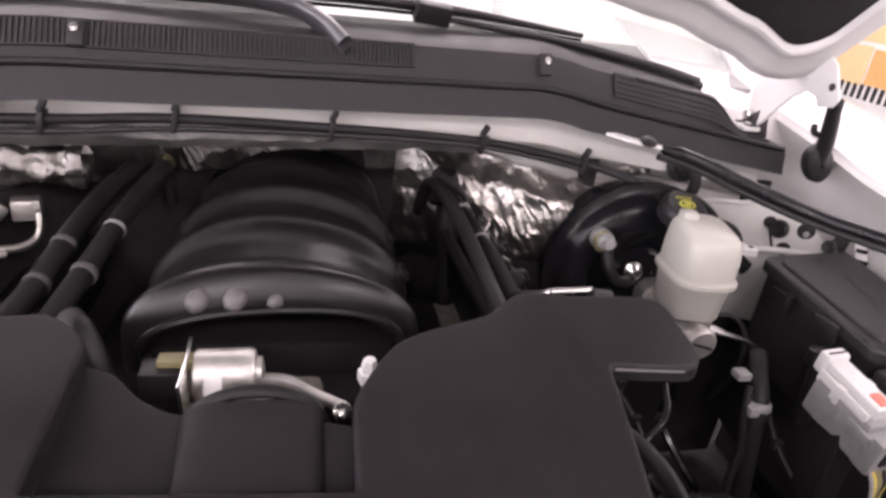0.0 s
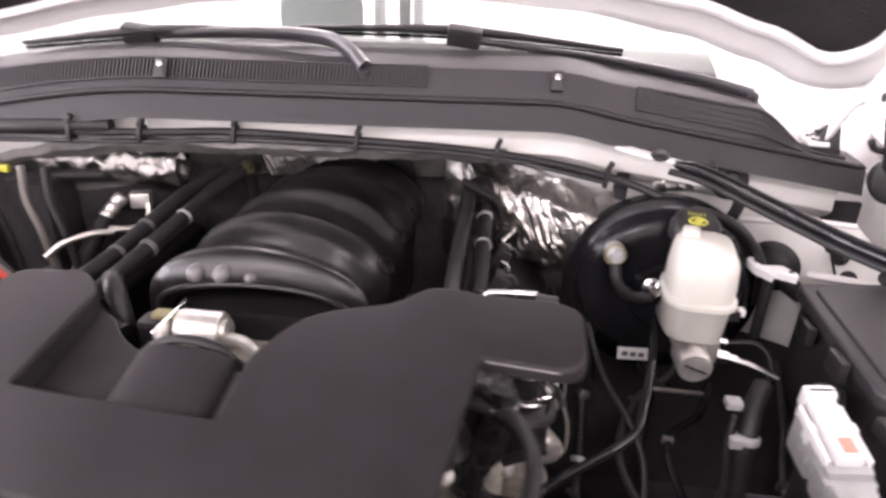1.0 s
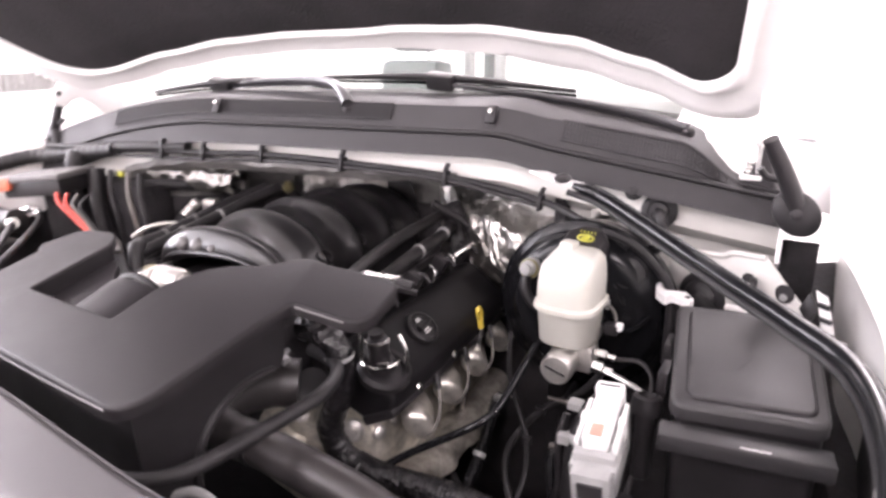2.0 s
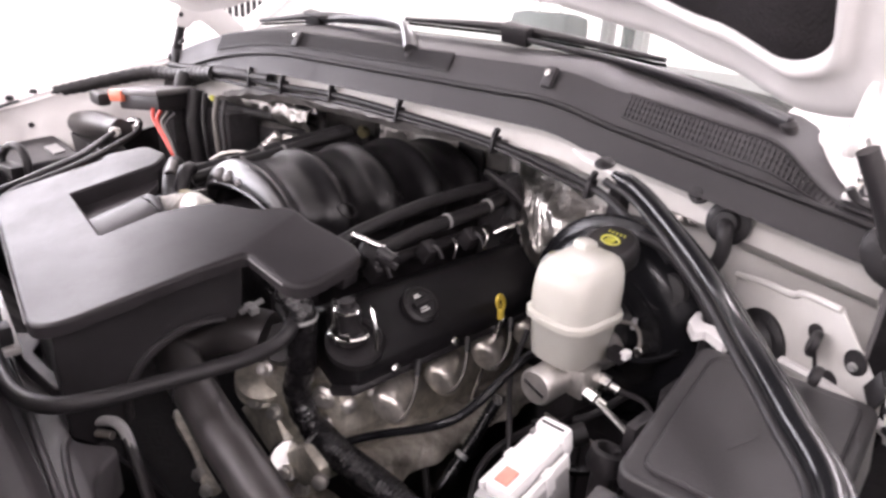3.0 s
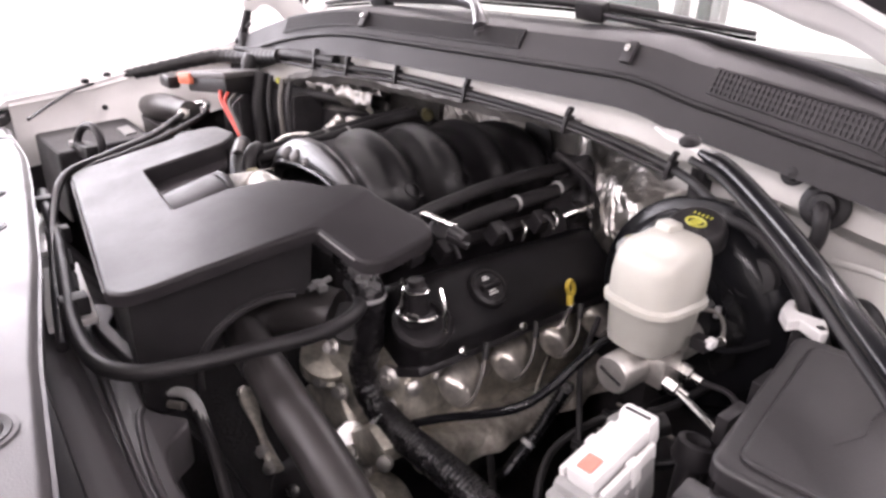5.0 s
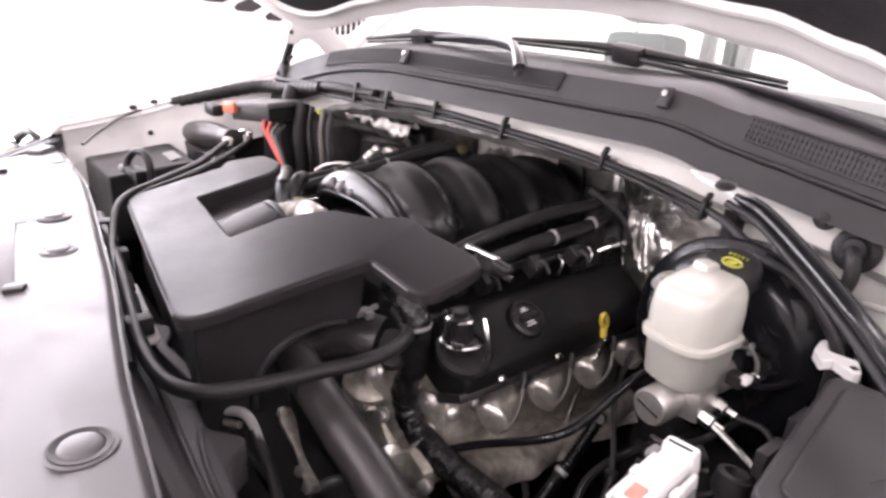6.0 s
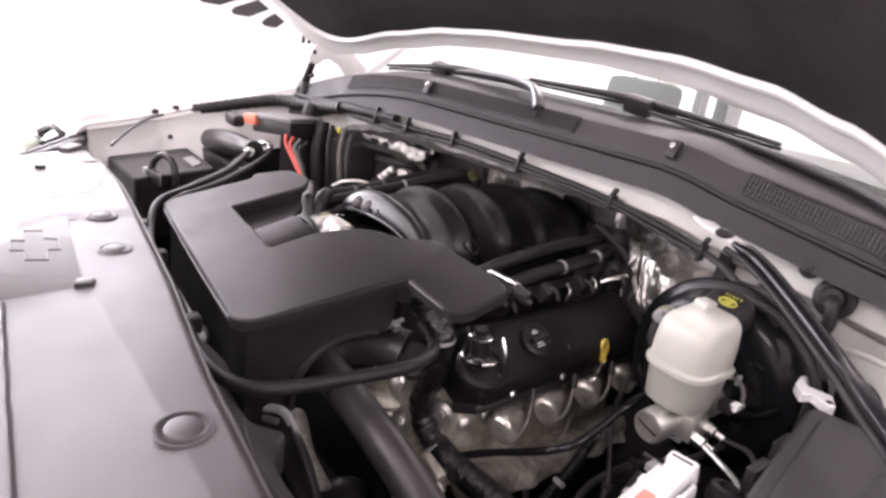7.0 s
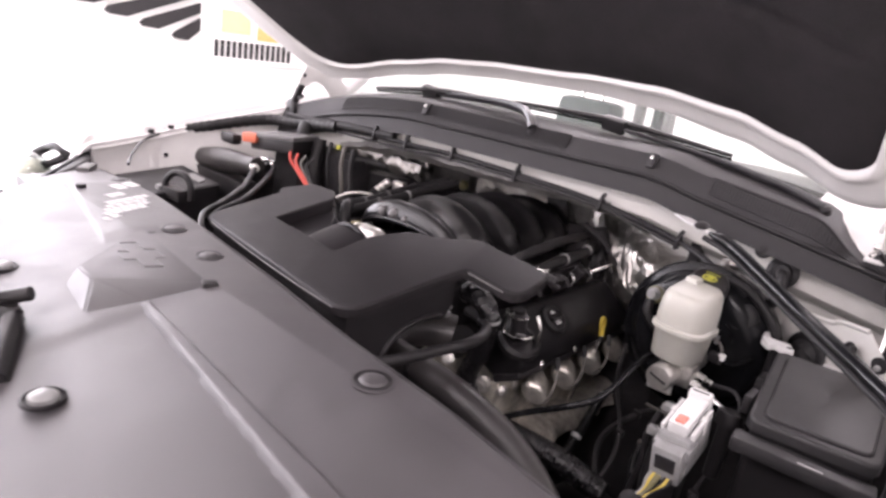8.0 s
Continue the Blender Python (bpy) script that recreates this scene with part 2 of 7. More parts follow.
def lathe(profile, at, axis, sides=32, squash=(1, 1)):
    """A turned solid: profile is a list of (radius, height) along the axis from at."""
    bm = bmesh.new()
    axis = Vector(axis).normalized()
    ref = axis.orthogonal().normalized() if abs(axis.z) < 0.999 else Vector((1, 0, 0))
    side = axis.cross(ref)
    rings = []
    for r, h in profile:
        c = Vector(at) + axis * h
        rings.append([bm.verts.new(c + (ref * math.cos(2 * math.pi * k / sides) * squash[0] + side * math.sin(2 * math.pi * k / sides) * squash[1]) * max(r, 1e-4)) for k in range(sides)])
    for a, b in zip(rings, rings[1:]):
        for k in range(sides):
            bm.faces.new((a[k], a[(k + 1) % sides], b[(k + 1) % sides], b[k]))
    bm.faces.new(list(reversed(rings[0])))
    bm.faces.new(rings[-1])
    return bm


def rod(a, b, r, sides=14, bevel=0.15):
    a, b = Vector(a), Vector(b)
    n = (b - a).length
    e = min(r * bevel, n * 0.2)
    return lathe([(r - e, 0), (r, e), (r, n - e), (r - e, n)], a, b - a, sides)


def sheet(fn, nu, nv, thick=0.0):
    """A grid surface from fn(u, v), u and v from 0 to 1; thick moves a second layer along -normal."""
    bm = bmesh.new()
    g = [[bm.verts.new(fn(i / nu, j / nv)) for j in range(nv + 1)] for i in range(nu + 1)]
    for i in range(nu):
        for j in range(nv):
            bm.faces.new((g[i][j], g[i + 1][j], g[i + 1][j + 1], g[i][j + 1]))
    if thick:
        bmesh.ops.recalc_face_normals(bm, faces=bm.faces)
        bmesh.ops.solidify(bm, geom=list(bm.faces), thickness=thick)
    return bm


XC = 0.085


def cowl_y(x):
    return 0.735 + 0.11 * (x - 0.15)


def cowl_drop(x):
    if x > 0.17:
        a = max(0.0, x - 0.42)
        return 0.165 * a * min(1.0, a / 0.1)
    a = max(0.0, abs(x - 0.17) - 0.36)
    return 0.32 * a * a + 0.05 * a


def tunnel(x):
    """How far the lower firewall steps back behind the engine."""
    a = min(1.0, max(0.0, (0.53 - x) / 0.25, 0.0)) * min(1.0, max(0.0, (x + 0.36) / 0.22))
    return 0.14 * a * a * (3 - 2 * a)


def loft_x(section, xs, thick=0.0):
    """A panel lofted along x: section(x) gives a list of (y, z)."""
    rows = [[Vector((x, y, z)) for y, z in section(x)] for x in xs]
    bm = bmesh.new()
    g = [[bm.verts.new(p) for p in row] for row in rows]
    for a, b in zip(g, g[1:]):
        for j in range(len(a) - 1):
            bm.faces.new((a[j], b[j], b[j + 1], a[j + 1]))
    if thick:
        bmesh.ops.recalc_face_normals(bm, faces=bm.faces)
        bmesh.ops.solidify(bm, geom=list(bm.faces), thickness=thick)
    return bm


def frange(a, b, n):
    return [a + (b - a) * i / n for i in range(n + 1)]


def ramp(table, x):
    if x <= table[0][0]:
        return table[0][1]
    for (xa, ya), (xb, yb) in zip(table, table[1:]):
        if x <= xb:
            t = (x - xa) / (xb - xa)
            t = t * t * (3 - 2 * t) * 0.5 + t * 0.5
            return ya + (yb - ya) * t
    return table[-1][1]


# ---- showroom ----
def room():
    x0, x1, y0, y1, h = -7.5, 7.5, -6.5, 8.5, 4.0
    single("floor", box((x0, y0, -0.1), (x1, y1, 0.0)), M_FLOOR, (0, 0, 0), "pale polished tile floor of a bright showroom", "floor", kind="structure")
    single("ceiling", box((x0, y0, h), (x1, y1, h + 0.1)), M_WALL, (0, 0, h), "plain white showroom ceiling with square light panels", "ceiling", kind="structure")
    for name, lo, hi in (("wall_north", (x0, y1, 0), (x1, y1 + 0.15, h)), ("wall_south", (x0, y0 - 0.15, 0), (x1, y0, h)),
                         ("wall_east", (x1, y0, 0), (x1 + 0.15, y1, h))):
        single(name, box(lo, hi), M_WALL, lo, "plain white plastered showroom wall", "wall", kind="structure")
    edges = (-6.5, -6.2, -3.6, -3.4, -0.8, -0.6, 2.0, 8.5)
    west = join(box((x0 - 0.15, y0, 0), (x0, y1, 0.25)), box((x0 - 0.15, y0, 3.6), (x0, y1, h)),
                *[box((x0 - 0.15, edges[k], 0.25), (x0, edges[k + 1], 3.6)) for k in (0, 2, 4, 6)])
    single("wall_west", west, M_WALL, (x0, y0, 0), "white showroom wall with tall shop windows", "wall", kind="structure")
    for k, ya in enumerate((-6.2, -3.4, -0.6)):
        yb = ya + 2.6
        win = thing("window_%d" % (k + 1), (x0, ya, 0.25), "tall clear shop window with slim white frame", "window", kind="structure")
        part("window_frame", join(box((x0 - 0.11, ya, 0.25), (x0 + 0.003, ya + 0.06, 3.6)), box((x0 - 0.11, yb - 0.06, 0.25), (x0 + 0.003, yb, 3.6)),
                                  box((x0 - 0.11, ya + 0.06, 0.25), (x0 + 0.003, yb - 0.06, 0.31)), box((x0 - 0.11, ya + 0.06, 3.54), (x0 + 0.003, yb - 0.06, 3.6))), M_WALL, win)
        pane = part("pane", box((x0 - 0.083, ya + 0.06, 0.31), (x0 - 0.077, yb - 0.06, 3.54)), M_GLASS, win)
        pane.visible_shadow = False
        sky = bpy.data.lights.new("window_daylight", "AREA")
        sky.shape, sky.size, sky.size_y, sky.energy = "RECTANGLE", 2.5, 3.2, WINDOW
        sky.color = (0.96, 0.98, 1.0)
        new("window_daylight", sky).matrix_world = look((x0 + 0.02, (ya + yb) / 2, 1.95), (0, (ya + yb) / 2, 1.6))
    single("pavement", box((x0 - 12, y0 - 6, -0.12), (x0 - 0.15, y1 + 6, -0.02)), M_WALL, (x0 - 6, 0, -0.02), "pale concrete pavement outside the shop windows", "pavement", kind="structure")
    for x in (-4.5, -1.5, 1.5, 4.5):
        for y in (-3.5, 0.3, 4.0):
            if abs(x) < 2 and 0 < y < 1:
                continue
            lamp = thing("ceiling_light", (x, y, 3.95), "square recessed white ceiling light panel, switched on", "ceiling light", "showroom ceiling lights")
            part("frame", join(box((x - 0.64, y - 0.64, 3.955), (x - 0.6, y + 0.64, 4.0)), box((x + 0.6, y - 0.64, 3.955), (x + 0.64, y + 0.64, 4.0)),
                               box((x - 0.6, y - 0.64, 3.955), (x + 0.6, y - 0.6, 4.0)), box((x - 0.6, y + 0.6, 3.955), (x + 0.6, y + 0.64, 4.0))), M_WHITEPL, lamp)
            part("diffuser", box((x - 0.6, y - 0.6, 3.97), (x + 0.6, y + 0.6, 3.995)), M_GLOW, lamp)
            ceiling_lamp(x, y, 1.18, 1.18, LAMP)


room()


# ---- radiator shield ----
def shield_z(x, y):
    return 1.117 + 0.03 * (x - 0.06) + (0.16 * (y + 0.05) if y < -0.05 else 0.0) - 0.05 * max(0.0, abs(x - XC) - 0.55)


def radiator_shield():
    ob = thing("radiator_cover", (XC, -0.1, 1.0), "wide grey-black plastic radiator cover with round push pins", "engine cover")
    rear = [(-0.74, 0.104), (-0.53, 0.097), (-0.30, 0.094), (-0.11, 0.076), (0.22, 0.040), (0.35, 0.021), (0.46, 0.006), (0.64, -0.011), (0.80, -0.030), (0.90, -0.05)]

    def rear_y(x):
        for (xa, ya), (xb, yb) in zip(rear, rear[1:]):
            if x <= xb:
                return ya + (yb - ya) * (x - xa) / (xb - xa)
        return rear[-1][1]

    def surf(u, v):
        x = -0.66 + 1.50 * u
        yr = rear_y(x)
        y = yr + (-0.52 - yr) * v
        x += 0.80 * max(0.0, 0.05 - y) * max(0.0, 1 - 2.2 * u)
        z = shield_z(x, y)
        off = y + 0.146 + 0.090 * (x - 0.20)
        wide = 0.0065 + 0.010 * max(0.0, min(1.0, (x - 0.2) / 0.5))
        if x > 0.185 and -wide < off < wide:
            z += 0.0055 * min(1.0, (wide - abs(off)) / 0.0035)
        if x > 0.185 and off < -wide:
            z -= 0.004 * min(1.0, (x - 0.185) / 0.03)
        seam = y + 0.075 + 0.18 * (x + 0.25)
        if -0.50 < x < -0.07:
            z += 0.004 * max(0.0, min(1.0, seam / 0.006, (x + 0.50) / 0.04, (-0.07 - x) / 0.04))
        if v < 0.012:
            z -= 0.006 * (1 - v / 0.012)
        return (x, y, z)
    part("panel", sheet(surf, 150, 280, 0.004), M_SIGHT, ob, smooth=30)
    part("rear_lip", sheet(lambda u, v: (-0.66 + 1.50 * u, rear_y(-0.66 + 1.50 * u) + 0.003 * (1 - v), shield_z(-0.66 + 1.50 * u, 0) - 0.004 - 0.03 * v), 40, 2, 0.003), M_SIGHT, ob)
    # raised wedge that carries the outlined badge
    def z0(x):
        return 1.1190 + 0.03 * (x - 0.06)
    top = [(-0.114, -0.026), (0.186, -0.054), (0.102, -0.184), (0.046, -0.184)]
    bm = bmesh.new()
    up = [bm.verts.new((x, y, z0(x))) for x, y in top]
    low = [bm.verts.new((x, y, shield_z(x, y) - 0.004)) for x, y in ((-0.135, -0.014), (0.208, -0.060), (0.188, -0.135), (0.163, -0.218), (0.044, -0.203))]
    bm.faces.new(up)
    bm.faces.new((up[0], up[1], low[1], low[0]))
    bm.faces.new((up[1], up[2], low[2], low[1]))
    bm.faces.new((up[2], low[3], low[2]))
    bm.faces.new((up[2], up[3], low[4], low[3]))
    bm.faces.new((up[3], up[0], low[0], low[4]))
    bm.faces.new(list(reversed(low)))
    bmesh.ops.recalc_face_normals(bm, faces=bm.faces)
    bmesh.ops.bevel(bm, geom=list(bm.edges), offset=0.003, segments=2, affect="EDGES")
    badge = part("badge_block", bm, M_SIGHT, ob, "raised wedge with a thin cross-shaped outline", smooth=30)
    outline = [(-0.055, 0.010), (-0.022, 0.010), (-0.016, 0.024), (0.024, 0.024), (0.020, 0.010), (0.055, 0.010),
               (0.048, -0.012), (0.014, -0.012), (0.010, -0.026), (-0.026, -0.026), (-0.020, -0.012), (-0.062, -0.012)]
    for a, b in zip(outline, outline[1:] + outline[:1]):
        pa, pb = (Vector((0.035 + p[0] * 1.15, -0.088 - 0.10 * p[0] + p[1] * 1.15, z0(0.035 + p[0] * 1.15) + 0.0006)) for p in (a, b))
        part("outline_bar", rod(pa, pb, 0.0010, 6), M_SIGHT, badge)
    part("badge_end_cap", box((0.180, -0.066, 1.108), (0.200, -0.044, 1.1255), 0.003, rot=(0, 0, -20)), M_BLACK, ob)
    for x, y, r in ((0.542, -0.042, 0.021), (0.076, 0.003, 0.019), (-0.084, 0.018, 0.019), (-0.475, 0.074, 0.017)):
        z = shield_z(x, y) + 0.004 * max(0.0, min(1.0, (x + 0.50) / 0.04, (-0.07 - x) / 0.04))
        pin = part("push_pin", lathe([(r * 0.72, -0.004), (r * 1.22, 0.000), (r * 1.25, 0.0016), (r * 1.08, 0.0022), (r * 0.98, 0.0010), (r * 0.80, 0.0010), (r * 0.74, 0.0030), (r * 0.60, 0.0042), (0.0, 0.0042)], (x, y, z), (0, 0, 1), 28), M_SIGHT, ob)
        part("pin_groove", lathe([(r * 1.08, 0.0), (r * 1.04, 0.0027), (r * 0.80, 0.0020), (r * 0.78, 0.0)], (x, y, z + 0.0002), (0, 0, 1), 28), M_BLACK, pin)
    for x, y, r in ((0.325, -0.309, 0.020), (-0.075, -0.249, 0.018)):
        z = shield_z(x, y)
        part("bolt_well", lathe([(r * 1.12, 0.0), (r * 1.12, 0.004), (r, 0.005), (r * 0.96, 0.0008), (0, 0.0008)], (x, y, z), (0, 0, 1), 28), M_BLACK, ob)
        part("bolt_head", lathe([(r * 0.72, 0.0), (r * 0.72, 0.007), (r * 0.5, 0.010), (0, 0.0105)], (x, y, z), (0, 0, 1), 24), M_GREY, ob)
    # printed warning block, too small to read
    start, ux, uy = Vector((-0.400, 0.022, 0)), Vector((-0.38, 0.925, 0)), Vector((0.93, -0.37, 0))
    random.seed(5)
    for d, n, h in ((0.0, 2, 0.034), (0.072, 2, 0.020), (0.130, 6, 0.016), (0.158, 6, 0.012), (0.186, 6, 0.016), (0.212, 5, 0.014), (0.240, 2, 0.016)):
        off = 0.0 if d else 0.012
        for k in range(n):
            w = random.uniform(0.010, 0.020) if d else 0.024
            c = start + ux * (off + w / 2) + uy * d
            z = shield_z(c.x, c.y)
            part("print_bar", box((c.x - w / 2, c.y - h / 2, z + 0.0045), (c.x + w / 2, c.y + h / 2, z + 0.0052), rot=(0, 0, 108)), M_FAINT, ob)
            off += w + (0.004 if d else 0.010)
            if off > 0.10:
                break
    return ob


radiator_shield()


# ---- air duct cover over the throttle ----
def duct_z(x, y):
    return 1.084 + 0.24 * (y - 0.1) + 0.045 * max(0.0, x + 0.05) + 0.03 * min(0.0, x + 0.05) + 0.2 * max(0.0, x - 0.1) * max(0.0, 0.25 - y)


def round_corners(pts, radii, steps=8):
    out = []
    n = len(pts)
    for i, (p, r) in enumerate(zip(pts, radii)):
        p = Vector((*p, 0))
        a, b = Vector((*pts[i - 1], 0)), Vector((*pts[(i + 1) % n], 0))
        if not r:
            out.append((p.x, p.y))
            continue
        pa = p + (a - p).normalized() * min(r, (a - p).length * 0.45)
        pb = p + (b - p).normalized() * min(r, (b - p).length * 0.45)
        for k in range(steps + 1):
            t = k / steps
            q = pa * (1 - t) ** 2 + p * 2 * t * (1 - t) + pb * t * t
            out.append((q.x, q.y))
    return out


def air_duct_cover():
    ob = thing("air_intake_cover", (0.05, 0.25, 0.95), "satin black plastic air intake cover with a square recess", "engine cover")
    pts = [(-0.222, 0.146), (0.338, 0.082), (0.371, 0.309), (0.480, 0.312), (0.476, 0.404), (0.448, 0.412), (0.362, 0.402), (0.338, 0.404), (0.302, 0.404),
           (0.274, 0.377), (0.211, 0.362), (0.179, 0.349), (0.156, 0.321), (0.138, 0.290), (0.136, 0.214), (-0.087, 0.235), (-0.076, 0.366), (-0.092, 0.386),
           (-0.115, 0.402), (-0.196, 0.398), (-0.232, 0.334), (-0.208, 0.318)]
    radii = [0.035, 0.045, 0.006, 0.035, 0.02, 0.012, 0, 0.02, 0.02, 0.02, 0.02, 0.015, 0.015, 0.01, 0.004, 0.004, 0.01, 0.012, 0.012, 0.02, 0.012, 0.006]
    top = prism(round_corners(pts, radii), duct_z, 0.016, 0.0048, 5)
    fold, across = Vector((0.352, 0.309, 0)), Vector((0.985, 0.17, 0))
    bmesh.ops.bisect_plane(top, geom=top.verts[:] + top.edges[:] + top.faces[:], plane_co=fold, plane_no=across)
    bmesh.ops.bisect_plane(top, geom=top.verts[:] + top.edges[:] + top.faces[:], plane_co=fold + across * 0.008, plane_no=across)
    for q in top.verts:
        q.co.z -= 0.15 * max(0.0, (q.co - fold).dot(across))
    part("top_panel", top, M_COVER, ob, smooth=35)

    # sunken pocket with the round duct lying in it
    def floor_z(x, y):
        return duct_z(x, y) - 0.030
    floor_pts = [(-0.094, 0.226), (0.144, 0.204), (0.146, 0.290), (0.115, 0.300), (0.058, 0.306), (-0.004, 0.316), (-0.035, 0.336), (-0.056, 0.362), (-0.082, 0.372)]
    part("recess_floor", prism(round_corners(floor_pts, [0, 0, 0.01, 0.02, 0.03, 0.03, 0.02, 0.015, 0]), floor_z, 0.012, 0.002), M_COVER, ob)

    def rim_wall(line):
        bm = bmesh.new()
        a = [bm.verts.new((x, y, duct_z(x, y) - 0.010)) for x, y in line]
        b = [bm.verts.new((x, y, floor_z(x, y) - 0.004)) for x, y in line]
        for k in range(len(line) - 1):
            bm.faces.new((a[k], a[k + 1], b[k + 1], b[k]))
        bmesh.ops.recalc_face_normals(bm, faces=bm.faces)
        bmesh.ops.solidify(bm, geom=list(bm.faces), thickness=0.003)
        return bm
    part("recess_wall", rim_wall([(-0.082, 0.372), (-0.089, 0.233), (0.139, 0.211), (0.142, 0.292), (0.162, 0.328), (0.184, 0.354), (0.212, 0.366)]), M_COVER, ob)

    def hump(u, v):
        a = math.pi * u
        y = 0.216 + 0.088 * v
        c, r = math.cos(a), math.sin(a) ** 0.75
        return (0.060 + 0.056 * math.copysign(abs(c) ** 0.85, c), y, duct_z(0.06, y) - 0.032 + (0.018 + 0.006 * v) * r)
    part("throttle_duct", sheet(hump, 28, 10, 0.004), M_COVER, ob)
    part("duct_clamp", tube([(0.060 + 0.056 * math.cos(a), 0.312, 1.092 + 0.040 * math.sin(a)) for a in frange(0.1, math.pi - 0.1, 12)], 0.0055, 8, 2), M_RUBBER, ob)
    # lower box and its walls
    low = [(-0.200, 0.166), (0.300, 0.116), (0.330, 0.215), (0.27, 0.26), (0.20, 0.345), (0.17, 0.30), (0.16, 0.200), (-0.10, 0.222), (-0.11, 0.36), (-0.20, 0.375)]
    part("lower_box", prism(round_corners(low, [0.02] * 10), lambda x, y: duct_z(x, y) - 0.014, 0.075, 0.004), M_BLACK, ob)
    a, b = Vector((0.318, 0.104, 0)), Vector((0.352, 0.306, 0))
    prof = [(0, 1.085), (0, 0.950), (0.10, 0.935), (0.28, 0.930)]
    prof += [(0.80 + 0.50 * math.cos(t), 0.965 + 0.098 * math.sin(t)) for t in frange(math.pi * 1.03, math.pi * 0.40, 16)]
    prof += [(1.00, 1.075), (1.02, 1.125)]
    wall = [(a.x + (b.x - a.x) * q, a.y + (b.y - a.y) * q, z) for q, z in prof]
    part("side_wall", extrude_profile(wall, (-0.008, 0.002, 0)), M_BLACK, ob)
    arch = [(a.x + (b.x - a.x) * q + 0.002, a.y + (b.y - a.y) * q, z) for q, z in prof[4:-3]]
    part("arch_bead", tube(arch, 0.0055, 8, 3), M_BLACK, ob)
    front = [(-0.205, 0.158, 1.075), (0.316, 0.104, 1.09), (0.316, 0.104, 0.95), (-0.205, 0.158, 0.95)]
    part("front_wall", extrude_profile(front, (0, 0.01, 0)), M_BLACK, ob)
    part("snout_underside", prism([(0.352, 0.320), (0.462, 0.324), (0.460, 0.392), (0.352, 0.390)], lambda x, y: duct_z(x, y) - 0.15 * (x - 0.352) - 0.015, 0.008, 0.003), M_BLACK, ob)
    # paler grey beads drawn as the highlight along the front rim
    for line in ([(-0.180, 0.1405), (0.0, 0.120), (0.16, 0.1015), (0.300, 0.0862)], [(0.376, 0.3085), (0.41, 0.3095), (0.450, 0.3112)]):
        bead = [(x, y, duct_z(x, y) - 0.15 * max(0.0, (x - 0.352) * 0.985 + (y - 0.309) * 0.17) - 0.0042) for x, y in line]
        part("edge_highlight", tube(bead, 0.0014, 6, 4), M_BATT, ob)
    return ob


air_duct_cover()


# ---- intake manifold ----
def intake_manifold():
    ob = thing("intake_manifold", (XC, 0.6, 1.0), "black ribbed plastic intake manifold with curved runners", "intake manifold")
    y0, y1 = 0.446, 0.905
    step, first = 0.1035, 0.458

    def surf(u, v):
        a = math.pi * (-0.04 + 1.08 * u)
        c, s = math.cos(a), math.sin(a)
        y = y0 + (y1 - y0) * v ** 1.2
        rib = 0.5 + 0.5 * math.cos(2 * math.pi * (y - first - 0.012 * s * (1 - c)) / step)
        rib = rib ** 2.6
        nose = 1 - math.sqrt(max(0.0, 1 - (max(0.0, 0.466 - y) / 0.020) ** 2))
        rise = min(1.0, (y - y0) / 0.10)
        fall = 0.016 * max(0.0, v - 0.62) ** 2 / 0.144
        h = 0.077 + 0.012 * rise + 0.013 * rib - fall - 0.022 * nose
        w = 0.138 + 0.004 * rise + 0.014 * rib - 0.020 * v - 0.016 * nose
        p = 0.62 + 0.28 * rise
        return (0.072 + 0.014 * v + w * c, y, 1.074 + h * math.copysign(abs(s) ** p, s))
    part("runner_shell", sheet(surf, 72, 220, 0.004), M_MANI, ob, smooth=80)
    # flange round the open front
    arch = [Vector(surf(u, 0.0)) + Vector((0, -0.002, -0.003)) for u in frange(0.07, 0.93, 40)]
    part("front_flange", tube(arch, 0.0045, 8, 2), M_MANI, ob)
    inner = [Vector((0.072 + (p.x - 0.072) * 0.93, y0 + 0.012, p.z - 0.010)) for p in arch]
    bm = bmesh.new()
    ga, gb = [bm.verts.new(p) for p in arch], [bm.verts.new(p) for p in inner]
    for k in range(len(ga) - 1):
        bm.faces.new((ga[k], ga[k + 1], gb[k + 1], gb[k]))
    bmesh.ops.recalc_face_normals(bm, faces=bm.faces)
    bmesh.ops.solidify(bm, geom=list(bm.faces), thickness=0.002)
    part("front_web", bm, M_MANI, ob)
    for x, r, d in ((-0.002, 0.0130, -0.004), (0.034, 0.0135, 0.000), (0.072, 0.0090, -0.006)):
        part("boss", lathe([(r, -0.016), (r, 0.002), (r * 0.88, 0.006), (r * 0.55, 0.009), (0, 0.010)], (x, y0 + 0.004, 1.138 + d * 0.5), (0, -0.75, 0.65), 18, (1, 0.85)), M_BATT, ob)
    part("rear_cap", lathe([(0.14, 0), (0.138, 0.006), (0.10, 0.022), (0, 0.028)], (XC, y1 - 0.004, 1.075), (0, 1, 0), 28, (1, 0.62)), M_MANI, ob)
    part("lower_body", box((-0.055, 0.47, 0.90), (0.200, 0.90, 1.07), 0.01), M_BLACK, ob)
    for k in range(4):
        y = 0.562 + 0.106 * k
        part("runner_cup", lathe([(0.011, -0.020), (0.012, 0.008), (0.0095, 0.009), (0.009, -0.006), (0, -0.008)], (0.214 - 0.004 * k, y, 1.108), (0.85, -0.1, 0.5), 16, (1, 1.5)), M_RUBBER, ob)
    return ob


intake_manifold()


